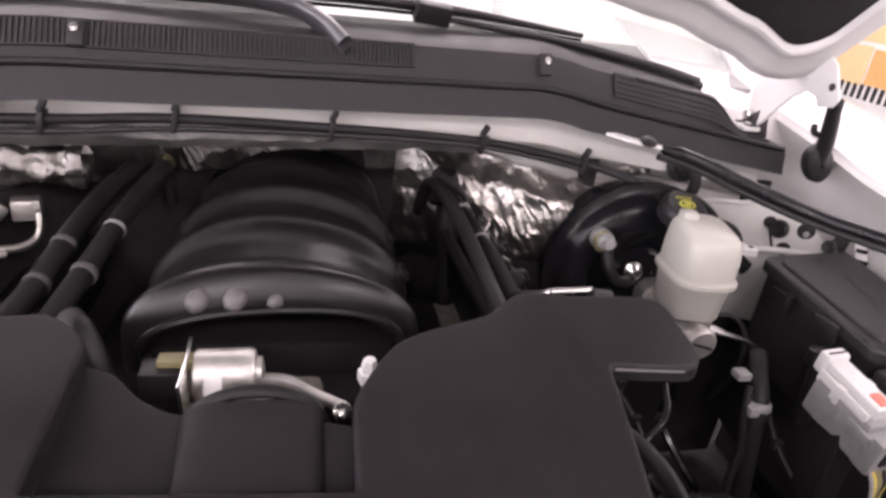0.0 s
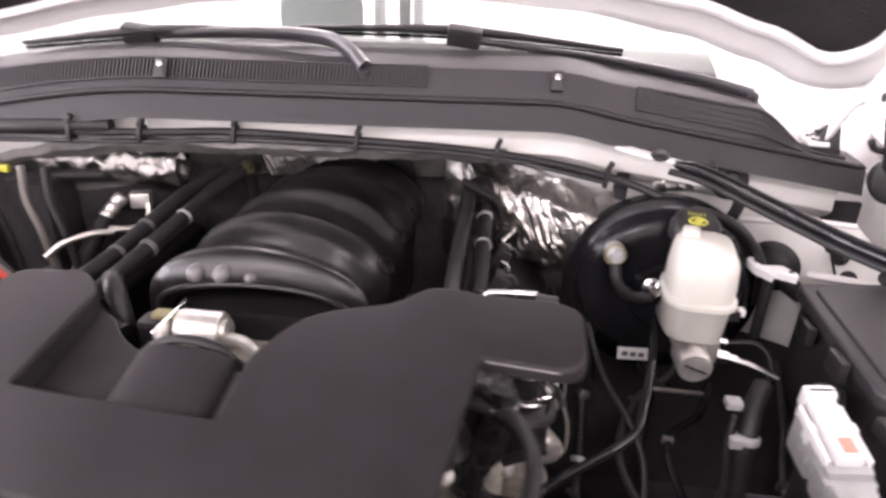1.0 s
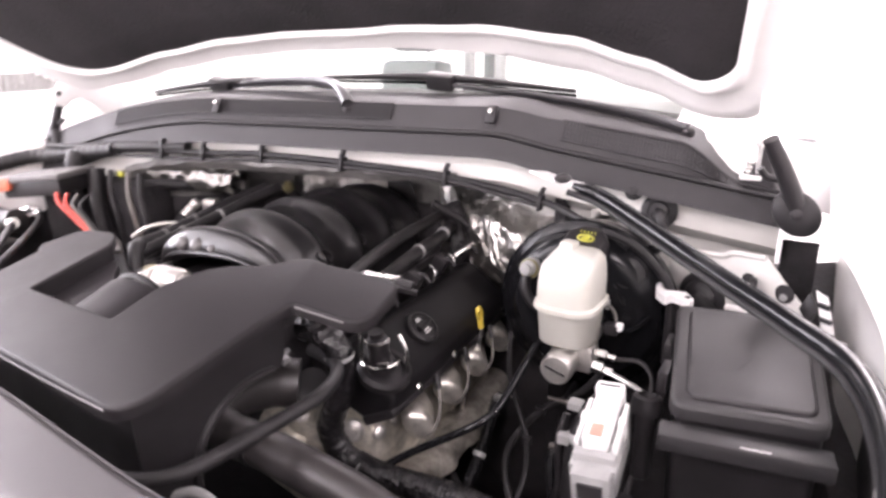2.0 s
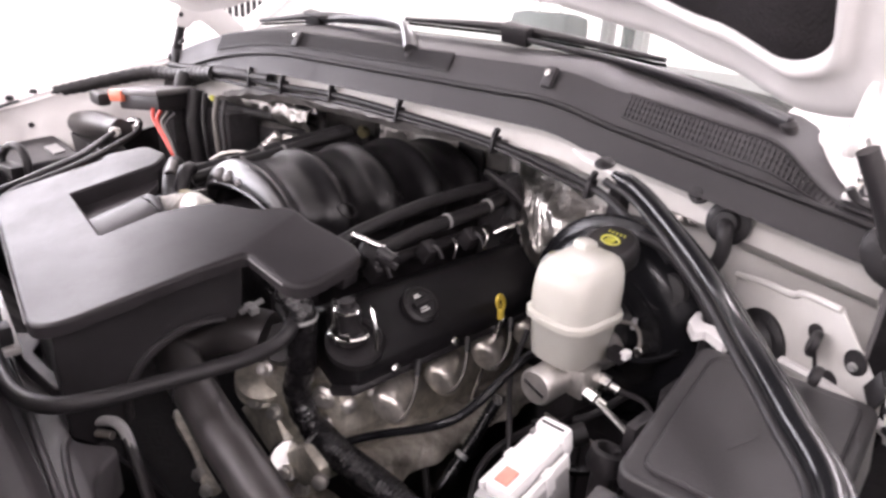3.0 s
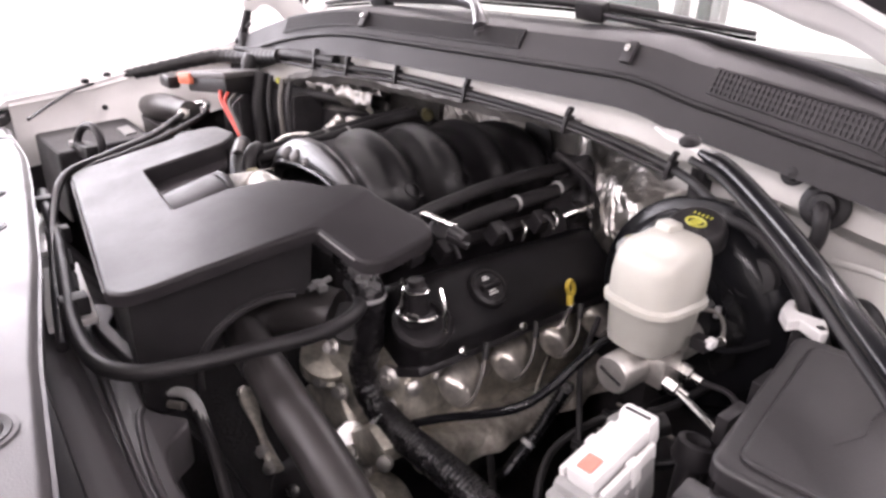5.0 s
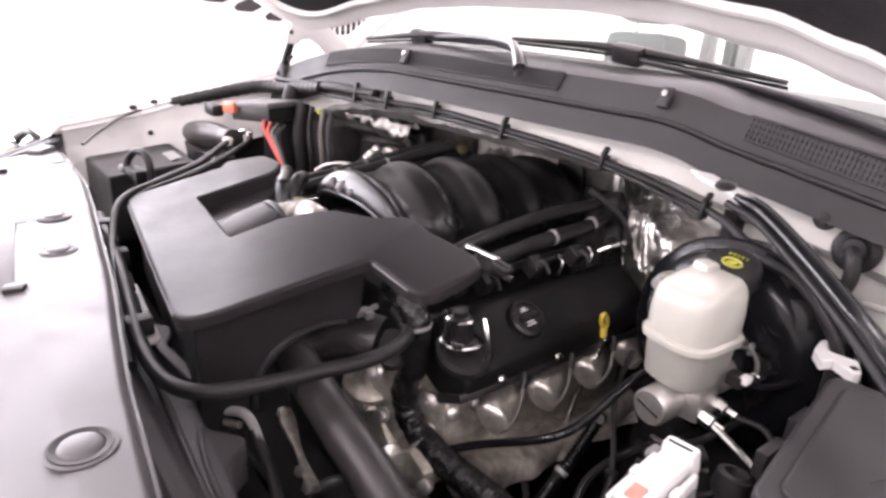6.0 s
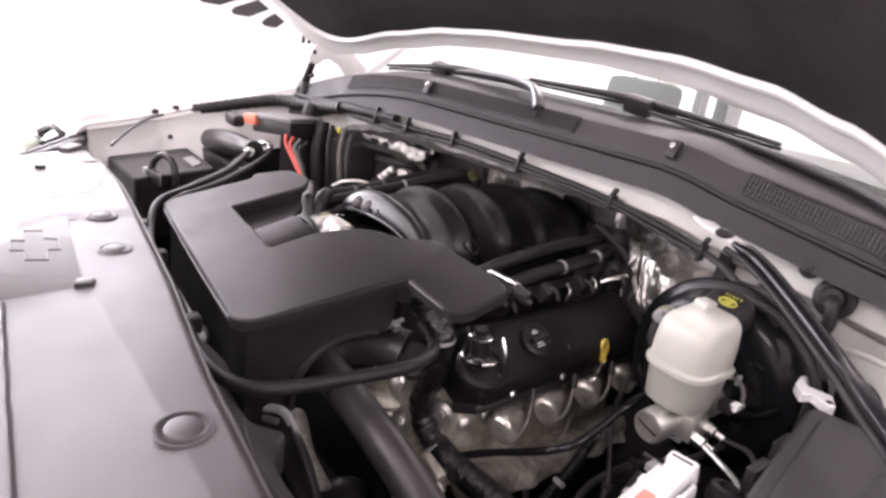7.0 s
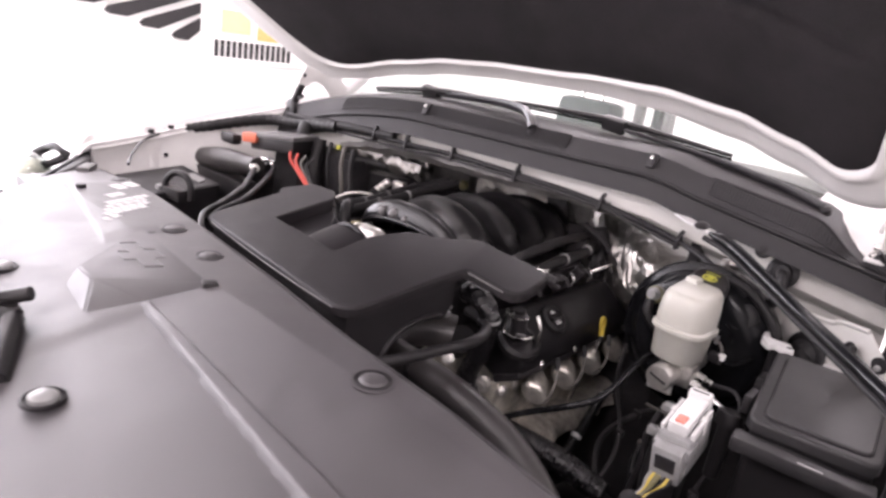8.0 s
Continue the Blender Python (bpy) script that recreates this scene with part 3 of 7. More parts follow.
# ---- throttle body ----
def throttle_body():
    ob = thing("throttle_body", (0.06, 0.40, 1.0), "cast aluminium throttle body with round silver motor housing", "throttle body")
    part("motor_housing", lathe([(0.019, 0), (0.0245, 0.003), (0.0245, 0.052), (0.022, 0.056), (0.016, 0.057), (0.016, 0.062), (0.007, 0.064), (0.0, 0.064)], (0.000, 0.395, 1.088), (1, 0, 0.02), 28), M_ALU, ob)
    part("motor_sticker", box((0.012, 0.368, 1.086), (0.028, 0.3715, 1.102), 0.0005, rot=(-35, 0, 0)), M_PRINT, ob, "small pale square sticker")
    part("side_plate", box((-0.004, 0.345, 1.035), (0.0, 0.425, 1.112), 0.0015, rot=(0, -4, 0)), M_STEEL, ob)
    part("lever_arm", tube([(0.055, 0.392, 1.082), (0.085, 0.385, 1.085), (0.108, 0.372, 1.080), (0.138, 0.358, 1.074)], lambda t: 0.011 - 0.003 * t, 12, 6, flat=0.7), M_ALU, ob)
    part("pivot_bolt", lathe([(0.009, 0), (0.009, 0.008), (0.006, 0.010), (0, 0.0105)], (0.136, 0.352, 1.072), (0, -0.6, 0.8), 8), M_STEEL, ob)
    part("throat_ring", tube([(0.07 + 0.056 * math.cos(a), 0.335, 1.046 + 0.050 * math.sin(a)) for a in frange(0.0, math.pi, 14)], 0.007, 10, 2), M_BLACK, ob)
    part("lower_casting", box((0.0, 0.36, 1.02), (0.12, 0.42, 1.068), 0.01), M_ALUDULL, ob)
    for x, y, z in ((0.018, 0.352, 1.062), (0.012, 0.346, 1.045)):
        part("screw", lathe([(0.006, 0), (0.006, 0.006), (0.004, 0.008), (0, 0.008)], (x, y, z), (0, -0.7, 0.7), 8), M_STEEL, ob)
    part("wire_plug", box((-0.045, 0.375, 1.070), (-0.006, 0.405, 1.104), 0.006), M_BLACK, ob)
    part("plug_latch", box((-0.030, 0.385, 1.100), (0.004, 0.402, 1.110), 0.002), M_TAN, ob)
    fit_ = thing("hose_fitting", (0.161, 0.377, 1.06), "small white hex hose fitting on a black stub", "fitting")
    part("hex", lathe([(0.011, 0), (0.011, 0.012), (0.008, 0.013), (0.008, 0.018), (0.006, 0.026), (0.0, 0.027)], (0.161, 0.377, 1.090), (0, -0.1, 1), 6), M_WHITEPL, fit_, smooth=25)
    part("stub", rod((0.161, 0.378, 1.03), (0.161, 0.377, 1.092), 0.007), M_BLACK, fit_)


throttle_body()


# ---- cowl, firewall and windshield ----
def cowl_taper(x):
    """0 along the cowl, 1 where its vented top has dropped away beside the hinge."""
    t = max(0.0, min(1.0, (x - 0.745) / 0.10))
    return t * t * (3 - 2 * t)


def cowl_section(x):
    y, d, f = cowl_y(x), cowl_drop(x), cowl_taper(x)
    low = [(y + 0.018, 1.262 - d), (y - 0.012, 1.266 - d), (y - 0.008, 1.276 - d), (y - 0.004, 1.297 - d), (y - 0.002, 1.303 - d), (y + 0.002, 1.306 - d)]
    high = [(y - 0.002, 1.311 - d), (y + 0.002, 1.318 - d), (y + 0.004, 1.325 - d), (y + 0.020, 1.352 - d * 0.9), (y + 0.036, 1.358 - d * 0.9), (y + 0.12, 1.366 - d * 0.8)]
    return low + [(yy, zz + (1.309 - d - zz) * f * 0.95) for yy, zz in high]


def cowl():
    ob = thing("cowl_panel", (0.15, 0.78, 1.25), "long grey plastic cowl panel with slotted air vents", "cowl panel")
    part("panel", loft_x(cowl_section, frange(-0.72, 0.93, 80), 0.003), M_COWL, ob, smooth=30)
    part("front_seal", tube([(x, cowl_y(x) - 0.004, 1.309 - cowl_drop(x)) for x in frange(-0.70, 0.92, 30)], 0.0045, 8, 2), M_RUBBER, ob)

    def on(x, s, lift):
        y, d = cowl_y(x), cowl_drop(x)
        z = 1.325 + 0.027 * s - d * (1 - 0.1 * s)
        return Vector((x, y + 0.004 + 0.016 * s - lift * 0.86, z + (1.309 - d - z) * cowl_taper(x) * 0.95 + lift * 0.5))
    for xa, xb in ((-0.46, 0.243), (0.560, 0.845)):
        part("vent_recess", sheet(lambda u, v: on(xa + (xb - xa) * u, 0.04 + 0.92 * v, 0.0022), 30, 2, 0.001), M_BLACK, ob)

    def slat(x, s0, s1, w):
        p, q = on(x, s0, 0.0), on(x, s1, 0.0)
        n = Vector((0, -0.86, 0.5)) * 0.0052
        o = Vector((w / 2, 0, 0))
        bm = bmesh.new()
        vs = [bm.verts.new(t) for t in (p - o, p + o, q + o, q - o, p - o + n, p + o + n, q + o + n, q - o + n)]
        for f in ((0, 1, 5, 4), (1, 2, 6, 5), (2, 3, 7, 6), (3, 0, 4, 7), (4, 5, 6, 7)):
            bm.faces.new([vs[k] for k in f])
        return bm
    for x in frange(-0.455, 0.240, 120):
        part("slat", slat(x, 0.0, 1.0, 0.0026), M_COWL, ob, smooth=0)
    for x in frange(0.563, 0.842, 46):
        part("slat", slat(x, 0.0, 1.0, 0.0030), M_COWL, ob, smooth=0)
    for s in (0.0, 0.25, 0.5, 0.75, 1.0):
        part("cross_bar", sheet(lambda u, v: on(0.560 + 0.285 * u, s - 0.05 + 0.10 * v, 0.0050), 20, 1, 0.002), M_COWL, ob)
    for xa, xb in ((-0.46, 0.243),):
        for s in (0.0, 1.0):
            part("cross_bar", sheet(lambda u, v: on(xa + (xb - xa) * u, s - 0.04 + 0.08 * v, 0.0052), 40, 1, 0.002), M_COWL, ob)
    flap = [(0.838, 1.246), (0.852, 1.262), (0.864, 1.303), (0.876, 1.301), (0.884, 1.262), (0.890, 1.240)]
    part("end_flap", extrude_profile([(x, 0.828, z) for x, z in flap], (0.006, 0.035, 0), 0.002), M_COWL, ob)
    part("end_edge", tube([on(x, 1.0, 0.004) for x in frange(0.60, 0.90, 16)], 0.0035, 8, 2), M_COWL, ob)
    for x in (-0.158, 0.438):
        p = on(x, 0.45, 0.008)
        part("cowl_clip", box(p - Vector((0.009, 0.004, 0.016)), p + Vector((0.009, 0.004, 0.016)), 0.002, rot=(-30, 0, 0)), M_COWL, ob)
        part("clip_screw", lathe([(0.005, 0), (0.005, 0.003), (0, 0.0035)], p + Vector((0, -0.004, 0.006)), (0, -0.86, 0.5), 12), M_STEEL, ob)
    return ob


cowl()


def firewall():
    fw = thing("firewall", (0.15, 0.80, 0.6), "pale painted sheet metal firewall under the cowl", "firewall", kind="structure")

    def sec(x):
        y, d = cowl_y(x), cowl_drop(x)
        return [(y + 0.022, 1.275 - d), (y + 0.020, 1.225 - d), (y + 0.034, 1.212 - d), (y + 0.050 + tunnel(x), 1.205 - d), (y + 0.052 + tunnel(x), 1.10), (y + 0.056 + tunnel(x), 0.98), (y + 0.06 + tunnel(x), 0.55)]
    part("panel", loft_x(sec, frange(-0.74, 0.905, 40), 0.004), M_FIRE, fw)
    part("lower_insulation", sheet(lambda u, v: (-0.80 + 1.50 * u, cowl_y(-0.80 + 1.50 * u) + tunnel(-0.80 + 1.50 * u) + 0.034 + 0.006 * noise.noise(Vector((u * 20, v * 9, 1))), 1.125 - 0.6 * v), 50, 20, 0.004), M_DARK, fw, "black felt insulation")

    def ledge(u, v):
        x = -0.46 + 0.83 * u
        y, d = cowl_y(x), cowl_drop(x)
        rows = ((0.0, y + 0.013, 1.231 - d), (0.25, y + 0.012, 1.219 - d), (0.5, y + 0.028, 1.204 - d), (0.75, y + 0.044 + tunnel(x), 1.197 - d), (1.0, y + 0.046 + tunnel(x), 1.10))
        yy, zz = ramp([(r[0], r[1]) for r in rows], v), ramp([(r[0], r[2]) for r in rows], v)
        q = Vector((x * 30, v * 3, 7.0))
        return (x, yy - 0.004 * abs(noise.noise(q)) - 0.002 * abs(noise.noise(q * 3)), zz + 0.006 * noise.noise(q * 0.7))
    part("ledge_insulation", sheet(ledge, 160, 24, 0.0015), M_WRAP, fw, "dull grey faced insulation", smooth=50)
    # plate that turns forward beside the fuse box
    def plate_y(x):
        return 0.735 - 0.6 * (x - 0.874)
    rim = [(0.752, 1.125), (0.80, 1.138), (0.835, 1.144), (0.85, 1.153), (0.895, 1.160), (0.915, 1.140), (0.955, 1.100), (0.968, 1.02), (0.968, 0.93), (0.752, 0.93)]
    part("side_plate", extrude_profile([(x, plate_y(x) + 0.004, z) for x, z in rim], (0.002, 0.004, 0), 0.001), M_FIRE, fw)
    part("seam_flange", tube([(x, plate_y(x) + 0.004, z) for x, z in rim[:5]], 0.0045, 8, 5), M_FIRE, fw)
    out = Vector((-0.514, -0.857, 0))
    for x, z, r in ((0.875, 1.120, 0.0105), (0.924, 1.117, 0.014), (0.903, 1.078, 0.012)):
        part("hole", lathe([(r, -0.001), (r, 0.001), (r * 0.92, 0.0015), (r * 0.9, 0.0008), (0, 0.0008)], (x, plate_y(x) + 0.003, z), out, 20), M_DARK, fw)
    part("slot", tube([(x, plate_y(x) + 0.002, z) for x, z in ((0.876, 1.110), (0.880, 1.098), (0.889, 1.073))], 0.0022, 8, 4), M_DARK, fw)
    part("hole_plug", rod((0.924, plate_y(0.924) + 0.002, 1.113), (0.922, plate_y(0.924) - 0.003, 1.112), 0.005, 10), M_GREY, fw)
    # dark box added as the shade in the gap past the plate
    part("gap_shade", box((0.912, 0.865, 0.95), (0.965, 0.875, 1.150)), M_DARK, fw, "dark box drawn as the shade in the gap beside the firewall")
    boot = thing("column_boot", (0.812, 0.765, 1.02), "large round black rubber boot in the pale side plate", "boot")
    part("disc", lathe([(0.042, 0.0), (0.043, 0.004), (0.038, 0.008), (0.030, 0.009), (0.026, 0.015), (0.017, 0.020), (0, 0.020)], (0.812, 0.775, 1.065), out, 32), M_RUBBER, boot)
    part("shaft_sleeve", tube([(0.806, 0.762, 1.066), (0.824, 0.742, 1.054), (0.850, 0.728, 1.036)], lambda t: 0.017 - 0.004 * t, 14, 5), M_RUBBER, boot)
    part("lower_insulation_side", box((0.68, 0.80, 0.55), (0.98, 0.83, 1.03), 0.004), M_DARK, fw, "black felt insulation")
    return fw


firewall()


def foil_mat():
    random.seed(11)

    def make(name, x0, x1, z_top, z_low, bulge, label, material=M_FOIL):
        def f(u, v):
            x = x0 + (x1 - x0) * u
            zt, zl = z_top(u), z_low(u)
            z = zt + (zl - zt) * v
            p = Vector((x * 22, z * 22, 3.1))
            slant = (x + 0.6 * z) * 22
            r = noise.noise(p * 0.6) * 0.012 + noise.noise(p * 2.3) * 0.003 + abs(noise.noise(Vector((slant * 4.5, p.y * 0.7, 0)))) * 0.006 + abs(noise.noise(Vector((slant * 9.0, p.y * 1.2, 4)))) * 0.003
            edge = min(1.0, 5 * min(u, 1 - u, v, 1 - v))
            return (x + noise.noise(p * 1.3 + Vector((9, 0, 0))) * 0.006, cowl_y(x) + tunnel(x) + 0.030 - (bulge(u, v) + r) * edge, z + noise.noise(p * 1.7) * 0.008)
        single(name, sheet(f, 150, 60, 0.0015), material, (x0, 0.76, z_low(0)), label, "heat shield", smooth=50)
    make("heat_shield_blanket", 0.255, 0.60, lambda u: 1.195 - 0.045 * u, lambda u: 0.96 + 0.10 * u * u, lambda u, v: 0.035 * math.sin(math.pi * v) + 0.02, "crinkled silver foil heat shield blanket on the firewall")
    # this strip's darker colour holds the shade behind the manifold
    make("heat_shield_blanket", -0.12, 0.13, lambda u: 1.196, lambda u: 1.12, lambda u, v: 0.02 + 0.01 * math.sin(8 * u), "crinkled foil insulation strip, darkened as if shaded, behind the manifold", M_FOIL_DULL_SHADED)
    make("heat_shield_blanket", 0.612, 0.690, lambda u: 1.226 - 0.004 * u, lambda u: 1.165, lambda u, v: 0.010, "torn silver foil patch under the cowl edge")


foil_mat()


def windshield():
    def f(u, v):
        x = -0.72 + 1.68 * u
        y = cowl_y(x) + 0.115 + 0.62 * v + 0.06 * (2 * u - 1) ** 2
        return (x, y, 1.345 - 0.8 * cowl_drop(x) + 0.44 * v)
    ob = thing("windshield", (0.15, 0.85, 1.34), "sloping clear windshield glass behind the cowl", "windshield")
    glass = part("pane", sheet(f, 24, 12, 0.004), M_GLASS, ob)
    glass.visible_shadow = False
    part("black_band", sheet(lambda u, v: Vector(f(u, 0.02 + 0.045 * v)) + Vector((0, 0.003, -0.006)), 24, 2, 0.001), M_BLACK, ob)
    for u in (0.0, 1.0):
        part("pillar", tube([Vector(f(u, v)) + Vector((0.02 * (2 * u - 1), 0, 0.0)) for v in (0.0, 0.3, 0.7, 1.0)], 0.03, 12, 4), M_WHITE, ob)
    dash = sheet(lambda u, v: (-0.66 + 1.6 * u, cowl_y(0.1) + 0.24 + 0.45 * v, 1.30 + 0.03 * math.sin(3 * v)), 8, 8, 0.01)
    single("dashboard", dash, M_GREY, (0.15, 1.1, 1.30), "pale grey dashboard top under the windshield", "dashboard")


windshield()


def wiper(points_arm, blade_a, blade_b, clip, thick):
    ob = thing("windshield_wiper", points_arm[0], "black wiper blade with grey arm resting on the glass", "wiper", "windshield wipers")
    part("arm", tube(points_arm, lambda t: thick * (1 - 0.62 * t), 12, 6, flat=0.6), M_ARM, ob)
    part("pivot_cap", lathe([(0.011, 0), (0.012, 0.004), (0.010, 0.011), (0.005, 0.014), (0, 0.014)], Vector(points_arm[0]) - Vector((0, 0, 0.008)), (0, -0.4, 0.9), 18), M_COWL, ob)
    a, b = Vector(blade_a), Vector(blade_b)
    blade = part("blade", tube([a, a.lerp(b, 0.5) + Vector((0, 0, 0.012)), b], lambda t: 0.009 - 0.005 * abs(2 * t - 1), 8, 10), M_BLACK, ob)
    part("rubber_edge", tube([a - Vector((0, -0.004, 0.008)), a.lerp(b, 0.5) - Vector((0, -0.004, 0.0)), b - Vector((0, -0.004, 0.008))], 0.003, 6, 8), M_GLOSSRUB, blade)
    c = Vector(clip)
    part("blade_clip", box(c - Vector((0.028, 0.012, 0.016)), c + Vector((0.028, 0.012, 0.016)), 0.005, rot=(20, 6, 5)), M_BLACK, ob)
    return ob


wiper([(0.146, 0.752, 1.346), (0.118, 0.768, 1.370), (0.070, 0.788, 1.385), (-0.05, 0.805, 1.386), (-0.24, 0.807, 1.374)],
      (-0.44, 0.775, 1.356), (0.03, 0.835, 1.386), (-0.248, 0.807, 1.374), 0.0215)
wiper([(0.750, 0.868, 1.318), (0.66, 0.884, 1.338), (0.50, 0.884, 1.362), (0.284, 0.866, 1.382)],
      (0.01, 0.850, 1.392), (0.545, 0.907, 1.372), (0.284, 0.869, 1.387), 0.014)


# ---- hood ----
HOOD_EDGE = [(-0.75, 1.345), (-0.52, 1.362), (-0.36, 1.392), (-0.19, 1.426), (-0.05, 1.447), (0.10, 1.457), (0.30, 1.460), (0.45, 1.450), (0.60, 1.424), (0.70, 1.394), (0.79, 1.358), (0.93, 1.335)]
HOOD_A = radians(46)


def hood_at(x, s, off):
    e = Vector((x, cowl_y(x) - 0.035, ramp(HOOD_EDGE, x)))
    return e + Vector((0, -math.cos(HOOD_A), math.sin(HOOD_A))) * s + Vector((0, -math.sin(HOOD_A), -math.cos(HOOD_A))) * off


def hood():
    ob = thing("hood", (XC, 0.73, 1.38), "white car hood propped wide open, lined with dark felt", "car hood")

    R = 0.055

    def felt_x(q):
        """Left and right border of the felt at height q over its lower edge."""
        v = q / 1.05
        k = R - math.sqrt(max(0.0, R * R - (R - q) ** 2)) if q < R else 0.0
        return -0.425 - 0.20 * min(1.0, v * 3.6) ** 0.9 + k, 0.822 + 0.022 * min(1.0, v * 4) - k

    def skin_x(q):
        v = max(0.0, q) / 1.05
        lo, hi = -0.50 - 0.20 * min(1.0, v * 4.2) ** 0.8, 0.868 + 0.025 * min(1.0, v * 5)
        if q < R:
            f = min(1.0, (R - q) / (R + 0.04))
            c = math.sqrt(max(0.0, 1 - f ** 3.4)) ** 0.6
            ca, cb = felt_x(0.0)
            lo, hi = ca + (lo - ca) * c, cb + (hi - cb) * c
        return lo, hi

    def shift(x):
        return 0.010 + 0.026 * max(0.0, min(1.0, (x - 0.25) * 3))

    def shell(u, v):
        q = -0.04 + 1.15 * v ** 2
        lo, hi = skin_x(q)
        return hood_at(lo + (hi - lo) * u, 0.036 + q, 0.0)
    part("outer_skin", sheet(shell, 60, 50, -0.004), M_WHITE, ob)

    # pressed flange between the skin's border and the felt
    track = []
    for q in frange(1.08, R, 30):
        track.append((felt_x(q)[0], q, skin_x(q)[0], q))
    for a in frange(0.08, math.pi / 2, 12):
        q, qo = R * (1 - math.sin(a)), R - (R + 0.04) * math.sin(a) ** 0.6
        track.append((felt_x(q)[0], q, skin_x(qo)[0], qo))
    xa, xb = felt_x(0.0)
    for x in frange(xa, xb, 60)[1:-1]:
        track.append((x, 0.0, x, -0.04))
    for a in frange(math.pi / 2, 0.08, 12):
        q, qo = R * (1 - math.sin(a)), R - (R + 0.04) * math.sin(a) ** 0.6
        track.append((felt_x(q)[1], q, skin_x(qo)[1], qo))
    for q in frange(R, 1.08, 30):
        track.append((felt_x(q)[1], q, skin_x(q)[1], q))
    press = [(0.0, -0.002), (0.02, 0.007), (0.07, 0.010), (0.30, 0.0105), (0.60, 0.0095), (0.70, 0.011), (0.77, 0.016), (0.84, 0.0185), (0.92, 0.018), (0.97, 0.014), (1.03, 0.006)]

    def flange(u, v):
        xi, qi, xo, qo = track[round(u * (len(track) - 1))]
        w, off = press[round(v * (len(press) - 1))]
        si = 0.036 + qi + shift(xi) * max(0.0, 1 - qi / 0.4)
        return hood_at(xo + (xi - xo) * w, (0.036 + qo) * (1 - w) + si * w, off)
    part("inner_flange", sheet(flange, len(track) - 1, len(press) - 1, 0.002), M_BODY, ob)

    def liner(u, v):
        q = 1.06 * v ** 1.6
        xl, xr = felt_x(q)
        x = xl + (xr - xl) * u
        edge = min(1.0, 14 * min(u, 1 - u), q / 0.06)
        s = 0.036 + q + shift(x) * max(0.0, 1 - q / 0.4)
        wav = 0.004 * noise.noise(Vector((x * 6, s * 6, 0)))
        groove = 0.004 if abs((s - 0.30)) < 0.012 or abs(s - 0.75) < 0.012 else 0.0
        return hood_at(x, s, 0.006 + 0.010 * edge ** 0.5 + (wav - groove) * edge)
    part("felt_liner", sheet(liner, 80, 90, 0.003), M_LINER, ob, "dark grey felt insulation")
    return ob


hood()


def hinge(sgn, ball, top, name_at):
    """Hood hinge bracket and gas strut at one corner of the bay."""
    b, t = Vector(ball), Vector(top)
    ob = thing("hinge_bracket", name_at, "white painted hood hinge bracket bolted to the fender", "bracket", "hood hinges")
    n = Vector(name_at)
    i = -sgn
    arch = ((0.024, -0.024), (0.023, 0.040), (-0.019, 0.075), (-0.058, 0.107), (-0.106, 0.121), (-0.138, 0.101), (-0.163, 0.056), (-0.155, 0.042),
            (-0.129, 0.037), (-0.116, 0.051), (-0.095, 0.054), (-0.070, 0.040), (-0.047, 0.016), (-0.024, -0.013), (-0.002, -0.031))
    prof = [n + Vector((sgn * 0.010, dy, dz)) for dy, dz in arch]
    part("bracket", extrude_profile(prof, (sgn * 0.006, 0.0, 0.0), 0.0015), M_BODY, ob)
    part("bracket_hole", lathe([(0.006, 0), (0.006, 0.001), (0, 0.001)], n + Vector((sgn * 0.0095, -0.145, 0.070)), (-sgn, 0, 0), 14), M_COWL, ob)
    part("foot", box(n + Vector((-0.012, -0.015, -0.034)), n + Vector((0.020, 0.03, -0.026)), 0.003), M_BODY, ob)
    for k in (-0.005, 0.02):
        part("bolt", lathe([(0.007, 0), (0.007, 0.005), (0.005, 0.007), (0, 0.007)], n + Vector((0.0, k, -0.026)), (0, 0, 1), 6), M_STEEL, ob)
    part("pivot", rod(n + Vector((i * 0.004, 0.006, -0.008)), n + Vector((sgn * 0.022, 0.006, -0.008)), 0.009), M_STEEL, ob)
    st = thing("gas_strut", b, "black gas strut end with round rubber socket", "gas strut", "hood gas struts")
    part("socket", lathe([(0.010, -0.014), (0.023, -0.012), (0.028, -0.004), (0.028, 0.006), (0.022, 0.012), (0.010, 0.014), (0.0, 0.014)], b, (0.25 * sgn, -1, 0.1), 24, (1, 1.3)), M_RUBBER, st)
    part("hub", lathe([(0.008, 0), (0.008, 0.004), (0.005, 0.006), (0, 0.006)], b + Vector((0.0, -0.014, 0.002)), (0.25 * sgn, -1, 0.1), 12), M_BLACK, st)
    part("rod", tube([b, b.lerp(t, 0.4) + Vector((0.004 * sgn, 0, 0)), t], lambda q: 0.0145 - 0.004 * q, 12, 5), M_BLACK, st)
    part("wire_clip", tube([b.lerp(t, 0.45), b.lerp(t, 0.45) + Vector((i * 0.022, 0, 0.004)), b.lerp(t, 0.6) + Vector((i * 0.026, 0, 0.0))], 0.005, 8, 4), M_BLACK, st)
    return ob


hinge(1, (0.922, 0.736, 1.228), (0.878, 0.697, 1.335), (0.850, 0.840, 1.285))
hinge(-1, (-0.690, 0.662, 1.247), (-0.660, 0.672, 1.330), (-0.640, 0.815, 1.285))


